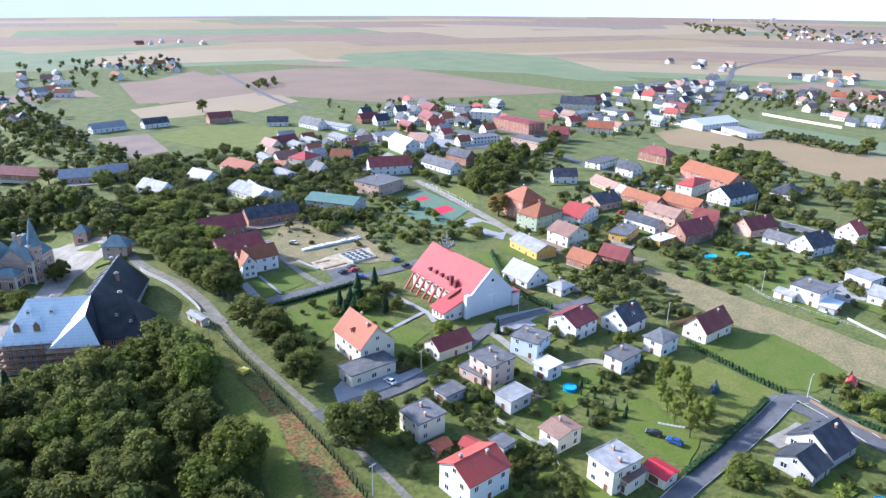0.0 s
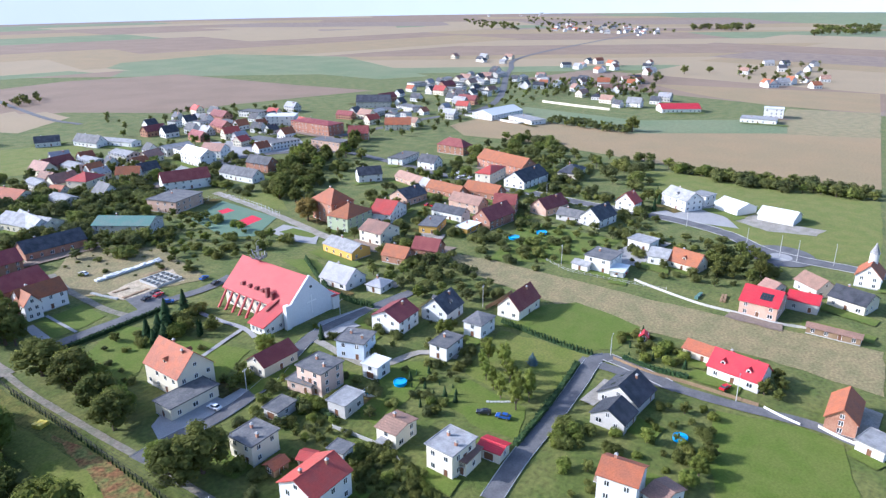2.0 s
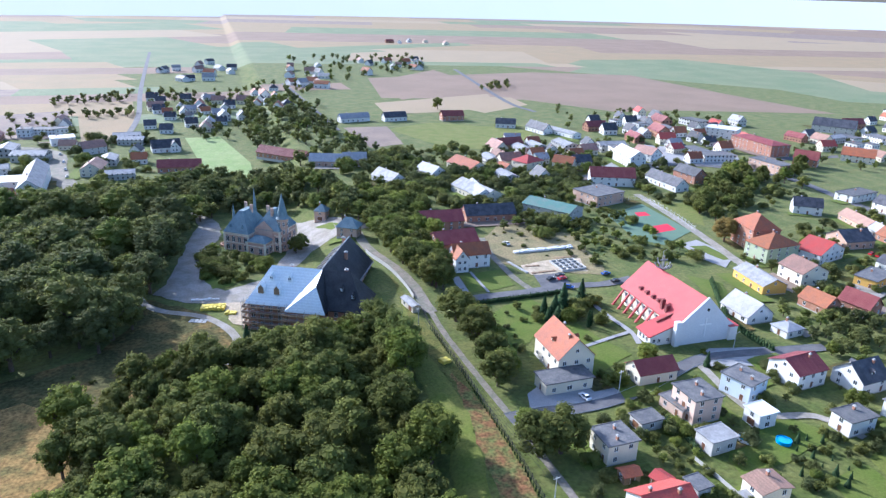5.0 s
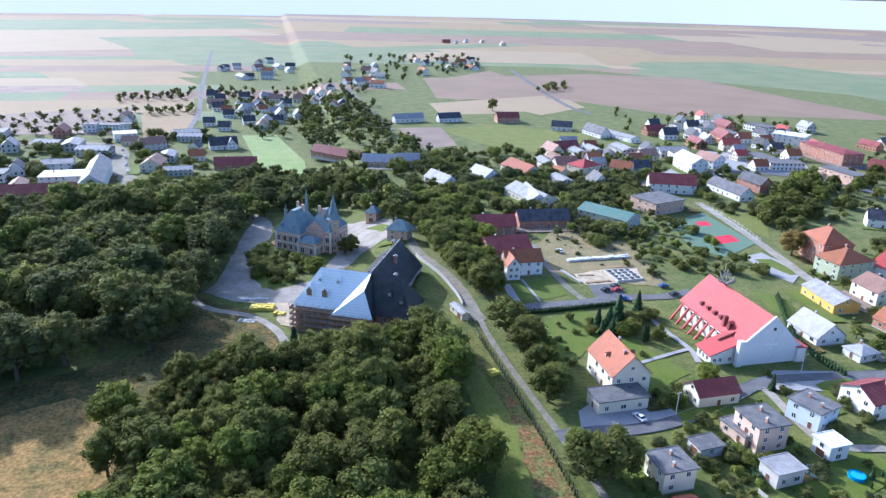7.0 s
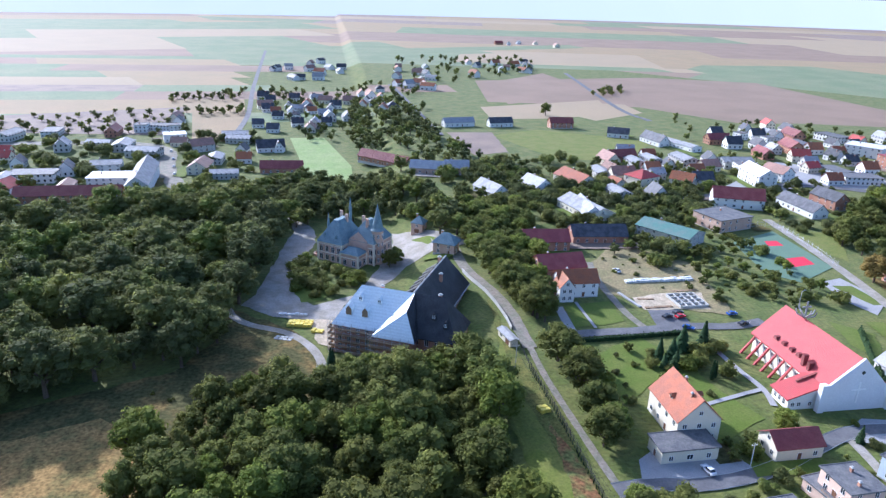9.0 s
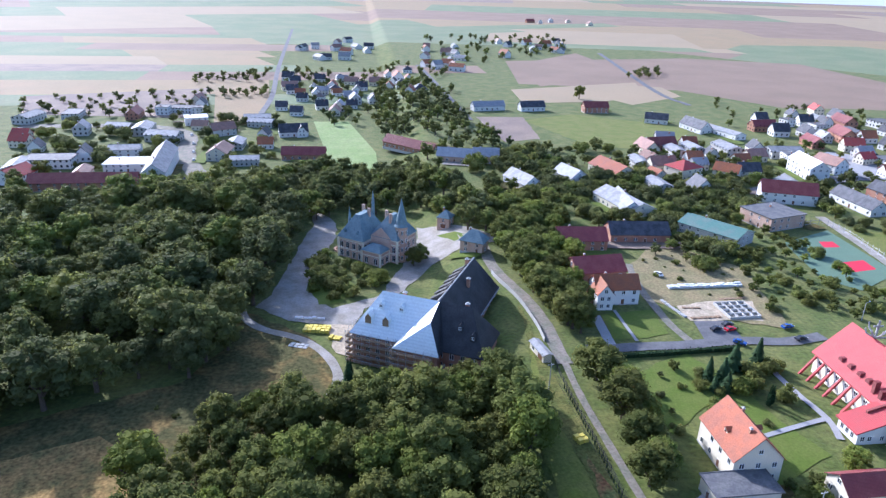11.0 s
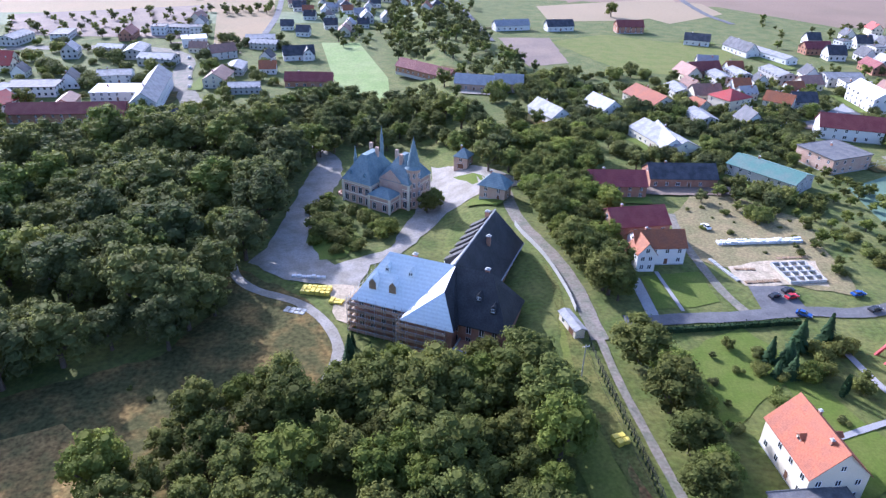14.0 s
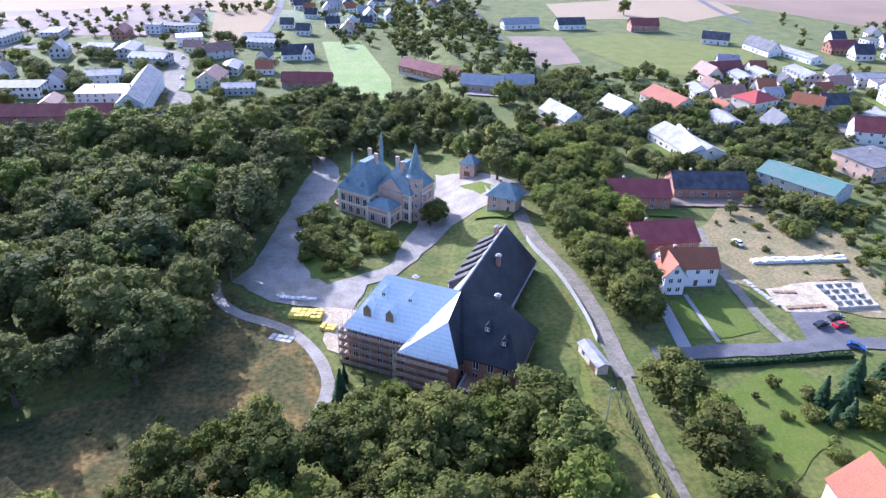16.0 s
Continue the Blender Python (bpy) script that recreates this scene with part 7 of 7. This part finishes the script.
plant("spruce", -27.3, 214.9, 5, "", 1.6)
plant("bush", -23.9, 214.7, 3.5, "", 1.0)
plant("bush", -45.7, 214.7, 1.5, "", 1.0)
plant("bush", -37.3, 222.4, 1.6, "", 1.0)
plant("bush", -52.0, 219.1, 1.2, "", 1.0)


# ---- things in gardens and streets ----
def car_proto(material):
    """A saloon car: body, cabin, glass, four wheels with rims, lamps."""
    e = new("car")
    prof = [(-2.1, 0.35), (2.1, 0.35), (2.15, 0.7), (1.9, 0.85), (0.95, 0.95), (-1.6, 1.0), (-2.1, 0.9)]
    bm = bmesh.new()
    extrude(bm, prof, -0.85, 0.85, axis="y")
    part("body", bm, material, e)
    bm = bmesh.new()
    a = [bm.verts.new(c) for c in ((-1.65, -0.78, 0.98), (0.95, -0.78, 0.94), (0.95, 0.78, 0.94), (-1.65, 0.78, 0.98))]
    b = [bm.verts.new(c) for c in ((-1.2, -0.62, 1.42), (0.25, -0.62, 1.45), (0.25, 0.62, 1.45), (-1.2, 0.62, 1.42))]
    for i in range(4):
        bm.faces.new((a[i], a[(i + 1) % 4], b[(i + 1) % 4], b[i]))
    bm.faces.new(b)
    part("cabin_glass", bm, "glass", e)
    bm = bmesh.new()
    box(bm, -1.15, 0.2, -0.6, 0.6, 1.43, 1.48)
    part("roof", bm, material, e)
    for x in (-1.3, 1.3):
        for y in (-0.8, 0.8):
            bm = bmesh.new()
            cyl(bm, 0, 0, -0.1, 0.1, 0.32, 0.32, 10)
            w = part("wheel", bm, "rubber", e)
            w.matrix_basis = Matrix.Translation((x, y, 0.32)) @ Matrix.Rotation(math.pi / 2, 4, "X")
            bm = bmesh.new()
            cyl(bm, 0, 0, -0.12, 0.12, 0.18, 0.18, 8)
            part("rim", bm, "metal", w)
    for y in (-0.6, 0.6):
        bm = bmesh.new()
        box(bm, 2.08, 2.18, y - 0.18, y + 0.18, 0.62, 0.75)
        part("headlight", bm, "frame_white", e)
    return e


CARS = {}


def car(colour, x, y, rot, where):
    m = pose(x, y, ter(x, y) + 0.32, 0, 0, rot)
    if colour in CARS:
        e = copy_thing(CARS[colour], m)
    else:
        e = CARS[colour] = car_proto("car_" + colour)
        e.matrix_basis = m
    return tagged(e, colour + " car parked " + where, "car", "parked cars")


def pool(x, y, r, material="pool_blue", label="round blue garden pool standing on a lawn"):
    e = thing("garden_pool", x, y, 0, label, "pool", dz=0.12)
    bm = bmesh.new()
    n = 24
    rings = []
    for rr, z in ((r, 0), (r + 0.06, 1.0), (r - 0.06, 1.05), (r - 0.1, 0.2)):
        rings.append([bm.verts.new((rr * math.cos(2 * math.pi * i / n), rr * math.sin(2 * math.pi * i / n), z)) for i in range(n)])
    for a, b in zip(rings, rings[1:]):
        for i in range(n):
            bm.faces.new((a[i], a[(i + 1) % n], b[(i + 1) % n], b[i]))
    part("pool_wall", bm, material, e)
    bm = bmesh.new()
    cyl(bm, 0, 0, 0.3, 0.85, r - 0.12, r - 0.12, n)
    part("pool_water", bm, "water", e, "clear blue water")


def pole(x, y, h, label="grey concrete utility pole with a crossarm", arm=1.8, lamp=False):
    e = thing("street_lamp" if lamp else "utility_pole", x, y, 10, label, "lamp" if lamp else "pole")
    bm = bmesh.new()
    cyl(bm, 0, 0, -0.3, h, 0.16, 0.1, 8)
    part("mast", bm, "concrete", e)
    bm = bmesh.new()
    if lamp:
        rod(bm, (0, 0, h - 0.1), (arm, 0, h + 0.35), 0.06)
        part("arm", bm, "metal", e)
        bm = bmesh.new()
        box(bm, arm - 0.1, arm + 0.6, -0.14, 0.14, h + 0.28, h + 0.42)
        part("lamp_head", bm, "metal", e)
    else:
        box(bm, -arm / 2, arm / 2, -0.07, 0.07, h - 0.6, h - 0.45)
        part("crossarm", bm, "concrete", e)
        for k in (-0.45, 0, 0.45):
            bm = bmesh.new()
            cyl(bm, k * arm, 0, h - 0.45, h - 0.2, 0.06, 0.04, 6)
            part("insulator", bm, "frame_white", e)


def fence(pts, h, label, material="metal", gap=2.5, rails=2, board=False):
    e = thing("fence", pts[0][0], pts[0][1], 0, label, "fence")
    x0, y0, z0 = e.matrix_basis.translation
    line = smooth_line(pts, gap)
    pm = bmesh.new()
    box(pm, -0.06, 0.06, -0.06, 0.06, -0.4, h)
    pm = mesh_of("post", pm, material)
    for p in line:
        o = part("post", pm, "", e)
        o.location = (p.x - x0, p.y - y0, ter(p.x, p.y) - z0)
    for p, q in zip(line, line[1:]):
        bm = bmesh.new()
        a, b = Vector((p.x - x0, p.y - y0, ter(p.x, p.y) - z0)), Vector((q.x - x0, q.y - y0, ter(q.x, q.y) - z0))
        up = Vector((0, 0, 1))
        if board:
            vs = [bm.verts.new(c) for c in (a - up * 0.3, b - up * 0.3, b + up * h * 0.95, a + up * h * 0.95)]
            n = (b - a).cross(up).normalized() * 0.08
            ws = [bm.verts.new(v.co + n) for v in vs]
            bm.faces.new(vs)
            bm.faces.new(ws[::-1])
            for i in range(4):
                bm.faces.new((vs[i], ws[i], ws[(i + 1) % 4], vs[(i + 1) % 4]))
            bmesh.ops.recalc_face_normals(bm, faces=bm.faces[:])
        else:
            for k in range(rails):
                zz = up * h * (k + 0.7) / rails * 0.9
                rod(bm, a + zz, b + zz, 0.05, 4)
        part("panel" if board else "rail", bm, material, e)


def stack(x, y, rot, nx, ny, label, material, w=1.2, h=1.1, name="pallet_stack"):
    """Wrapped blocks set side by side on the ground."""
    rng = random.Random(int(x * 7 + y))
    e = thing(name, x, y, rot, label, "building material")
    for i in range(nx):
        for j in range(ny):
            bm = bmesh.new()
            hh = h * rng.uniform(0.7, 1.15)
            box(bm, -w * 0.46, w * 0.46, -w * 0.42, w * 0.42, 0.0, hh)
            bmesh.ops.bevel(bm, geom=bm.edges[:], offset=0.08, segments=1, affect="EDGES")
            o = part("pallet", bm, material, e)
            o.matrix_basis = pose((i - nx / 2 + 0.5) * w * 1.05, (j - ny / 2 + 0.5) * w, -0.0, 0, 0, rng.uniform(-6, 6))


car("black", 139.1, 92.1, 120, "on a lawn")
car("blue", 140.5, 86.6, 105, "on a lawn")
car("white", 95.4, 154.7, 100, "beside the rectory")
car("red", 192.5, 42.0, -15, "in front of a house")
car("black", 125.6, 239.6, 20, "beside a building site")
car("red", 130.4, 239.0, 15, "beside a building site")
car("black", 131.2, 242.4, 15, "beside a building site")
car("blue", 129.0, 230.0, -40, "beside the lane")
car("white", 124.0, 284.3, 100, "on rough grass")
car("white", 255.8, 103.9, 0, "under a carport")
car("red", 259.0, 102.3, 0, "in front of a carport")
car("black", 303.5, 53.2, -15, "on the main road")
car("blue", 151.4, 239.5, 10, "on the lane")
car("black", 151.2, 231.3, 15, "beside the church")
car("white", -113.5, 557.5, 100, "on the wide road")
car("white", -106.9, 531.9, 100, "on the wide road")
car("white", -102.0, 508.5, 100, "on the wide road")
car("white", -97.8, 488.5, 100, "on the wide road")
car("black", 358.3, 506.6, 70, "in the market car park")
car("white", 358.1, 499.2, 70, "in the market car park")
car("blue", 357.9, 491.9, 70, "in the market car park")
car("black", 357.7, 484.7, 70, "in the market car park")
car("red", 357.4, 477.7, 70, "in the market car park")
car("black", 357.2, 470.7, 70, "in the market car park")
car("white", 343.2, 476.9, 70, "in the market car park")
car("black", 343.6, 470.7, 70, "in the market car park")
car("white", 343.9, 464.5, 70, "in the market car park")
car("blue", 344.2, 458.4, 70, "in the market car park")
car("white", 344.6, 452.4, 70, "in the market car park")
car("black", 362.9, 443.8, 60, "in the market car park")
car("red", 367.0, 442.4, 60, "in the market car park")
car("white", 371.1, 440.9, 60, "in the market car park")
car("white", 206.3, 389.8, 20, "on a yard")
car("white", 207.3, 382.0, 20, "on a yard")
car("white", 212.0, 395.1, 20, "on a yard")
car("white", 205.2, 399.5, 20, "on a yard")
car("white", 351.5, 257.9, 10, "on a yard")
car("white", 351.1, 253.4, 10, "on a yard")
car("white", 356.3, 253.1, 10, "on a yard")
car("white", 353.7, 247.0, 10, "on a yard")
car("white", 360.2, 260.3, 10, "on a yard")
car("red", 289.9, 231.2, 10, "beside a house")
car("red", 290.8, 228.1, 10, "beside a house")
pool(137.3, 121.2, 2.0)
pool(127.9, 124.7, 2.2, "roof_bluegrey", "round grey-blue garden pool with a low wall")
pool(160.2, 44.1, 1.9)
pool(271.3, 163.4, 2.6)
pool(285.5, 156.3, 2.6)
pole(59.2, 207.7, 9.6)
pole(65.4, 114.2, 9.6)
pole(197.7, 131.9, 9)
pole(254.9, 129.3, 9)
pole(106.6, 154.5, 8)
pole(191.4, 77.8, 7, "grey street lamp with a short arm", 1.2, True)
pole(160.0, 169.2, 6, "grey street lamp with a short arm", 1.2, True)
pole(323.0, 70.4, 9, "grey street lamp with a short arm", 1.2, True)
pole(320.9, 55.6, 9, "grey street lamp with a short arm", 1.2, True)
pole(318.2, 48.0, 9, "grey street lamp with a short arm", 1.2, True)
pole(322.4, 34.2, 9, "grey street lamp with a short arm", 1.2, True)
pole(338.6, 103.2, 9, "grey street lamp with a short arm", 1.2, True)
pole(339.5, 183.7, 9, "grey street lamp with a short arm", 1.2, True)
pole(181.9, 243.4, 7, "grey street lamp with a short arm", 1.2, True)
pole(188.0, 37.6, 8, "grey street lamp with a short arm", 1.2, True)
fence([(65.1, 222.0), (64.9, 209.1), (65.7, 182.1), (65.6, 157.6), (65.5, 133.9), (64.6, 112.9)], 1.8, "dark wire fence with posts along the lane", "rubber", 2.5, 3)
fence([(57.6, 290.0), (58.6, 284.0), (63.2, 266.0), (65.2, 247.0), (65.2, 236.0)], 1.8, "pale boundary wall along the castle lane", "concrete", 3, board=True)
fence([(188.8, 30.2), (187.0, 25.4), (185.8, 20.3)], 1.0, "low white garden wall", "plaster_white", 3, board=True)
fence([(187.7, 16.1), (185.5, 10.2), (184.5, 3.2)], 1.1, "low white garden wall", "plaster_white", 3, board=True)
fence([(189.8, 76.1), (188.1, 64.2), (189.0, 52.4), (189.0, 42.6), (189.0, 31.8)], 1.2, "garden fence of brown boards", "wood", 2.5, board=True)
fence([(256.2, 96.5), (252.2, 83.3), (248.5, 66.8), (248.6, 52.8), (247.9, 41.2), (250.4, 30.9)], 1.0, "pale garden wall along a field", "plaster_grey", 3, board=True)
fence([(254.6, 136.5), (249.3, 123.2), (250.1, 110.1), (252.0, 94.5), (254.0, 82.4)], 1.4, "wire garden fence with pale posts", "concrete", 2.5, 2)
fence([(109.2, 121.4), (110.3, 111.1), (110.7, 102.0), (108.5, 96.8)], 1.2, "pale concrete fence round a garden", "concrete", 2.5, board=True)
fence([(214.8, 129.7), (205.5, 129.3), (196.6, 129.9)], 1.8, "dark board fence along a garden", "wood", 2.5, board=True)
fence([(551.4, 392.5), (549.1, 358.4), (544.5, 324.8), (573.4, 326.9)], 2.0, "long white wall round a yard", "plaster_white", 4, board=True)
fence([(673.9, 374.8), (667.0, 330.9), (664.0, 292.0)], 2.5, "long pale wall beside a field", "plaster_cream", 5, board=True)
fence([(211.8, 334.2), (231.6, 336.5), (231.0, 304.3), (226.7, 280.6)], 3.5, "tall wire fence round the sports court", "metal", 4, 2)

def wire(a, b, sag):
    """A slack cable between two pole tops."""
    bm = bmesh.new()
    p, q = Vector(a), Vector(b)
    rings = []
    for i in range(13):
        u = i / 12
        c = p.lerp(q, u) - Vector((0, 0, sag * 4 * u * (1 - u)))
        rings.append([bm.verts.new(c + Vector((dx, 0, dz))) for dx, dz in ((0.03, 0), (0, 0.03), (-0.03, 0), (0, -0.03))])
    for g, h in zip(rings, rings[1:]):
        for k in range(4):
            bm.faces.new((g[k], g[(k + 1) % 4], h[(k + 1) % 4], h[k]))
    tagged(new("power_cable", mesh_of("power_cable", bm, "rubber")), "thin black cable slung between two poles", "cable")


for dx in (-0.8, 0.0, 0.8):
    wire((59.2 + dx, 207.7, 9.4), (64.3 + dx, 115.0, 9.4), 1.6)
    wire((59.2 + dx, 207.7, 9.4), (60.5 + dx * 0.5, 223.0, 3.6), 0.3)


def foundations(x, y, rot, nx, ny, cell):
    """Low concrete foundation walls of an unfinished house."""
    e = thing("house_foundation", x, y, rot, "grey concrete foundation walls of an unfinished house", "foundation", dz=0.1)
    for i in range(nx + 1):
        bm = bmesh.new()
        box(bm, (i - nx / 2) * cell - 0.15, (i - nx / 2) * cell + 0.15, -ny * cell / 2, ny * cell / 2, 0, 1.0)
        part("foundation_wall", bm, "concrete", e)
    for j in range(ny + 1):
        for i in range(nx):
            bm = bmesh.new()
            box(bm, (i - nx / 2) * cell + 0.15, (i + 1 - nx / 2) * cell - 0.15, (j - ny / 2) * cell - 0.15, (j - ny / 2) * cell + 0.15, 0, 0.95)
            part("foundation_wall", bm, "concrete", e)


foundations(140.2, 252.9, 3, 4, 4, 2.9)
stack(126.5, 248.5, 3, 6, 1, "long timber beams stacked on sand", "wood", 1.8, 0.5, "timber_stack")
stack(124.5, 256.0, -5, 4, 1, "short timber boards stacked on sand", "wood", 1.6, 0.5, "timber_stack")
stack(117.6, 256.0, -76, 9, 1, "row of grey concrete blocks in the grass", "concrete", 1.5, 0.6, "block_row")
stack(143.5, 262.5, 2, 6, 1, "brown wooden planks beside a foundation", "wood", 1.7, 0.4, "timber_stack")
stack(138.0, 273.2, 1, 22, 2, "long row of wrapped pale building blocks", "roof_white", 1.3, 1.3)
stack(-9.0, 262.5, -12, 6, 3, "yellow wrapped pallets of building material", "wrap_yellow", 1.5, 1.3)
stack(-2.5, 256.0, -20, 3, 2, "yellow wrapped pallets beside the scaffolding", "wrap_yellow", 1.4, 1.0)
stack(-14.5, 252.0, -20, 4, 2, "grey pallets laid on grass", "concrete", 1.6, 0.4)
stack(-12, 271, -8, 7, 1, "row of pale wrapped pallets", "roof_white", 1.5, 0.9)

stack(61.9, 185.6, 20, 2, 2, "yellow heap of bags on a grass strip", "wrap_yellow", 1.6, 1.6, "material_heap")
stack(255.6, 70.2, 0, 4, 1, "green covered boxes in a garden", "roof_teal", 1.6, 1.0)
stack(259.0, 61.8, 10, 6, 2, "heap of split logs beside a wall", "wood", 1.1, 0.8, "log_heap")
stack(147.0, 91.6, -55, 8, 1, "pale stone border on a lawn", "concrete", 1.0, 0.4, "stone_border")
house(208.9, 73.6, 20, 3, 2.6, 1.8, "gable", 1.1, "wood", "tile_scarlet", "small wooden playhouse with a red roof", name="playhouse", category="playhouse", chimneys=0)
house(88.2, 119.3, 0, 4.5, 3.5, 2.4, "gable", 0.8, "wood", "tile_orange", "small open shed with an orange roof", name="shed", category="shed", chimneys=0)

# solar panels on the red barn roof
panels = tagged(new("solar_array"), "dark solar panels fixed on a red barn roof", "solar panel")
panels.matrix_basis = pose(252.6, 45.5, 7.55, 0, 0, -90.6) @ pose(0, 0, 0, 28.5, 0, 0)
panel_bm = bmesh.new()
box(panel_bm, -0.5, 0.5, -0.82, 0.82, 0, 0.08)
panel_me = mesh_of("panel", panel_bm, "glass")
for i in range(4):
    for j in range(2):
        part("panel", panel_me, "", panels).location = (i * 1.05 - 1.6, j * 1.7 - 0.88, 0)
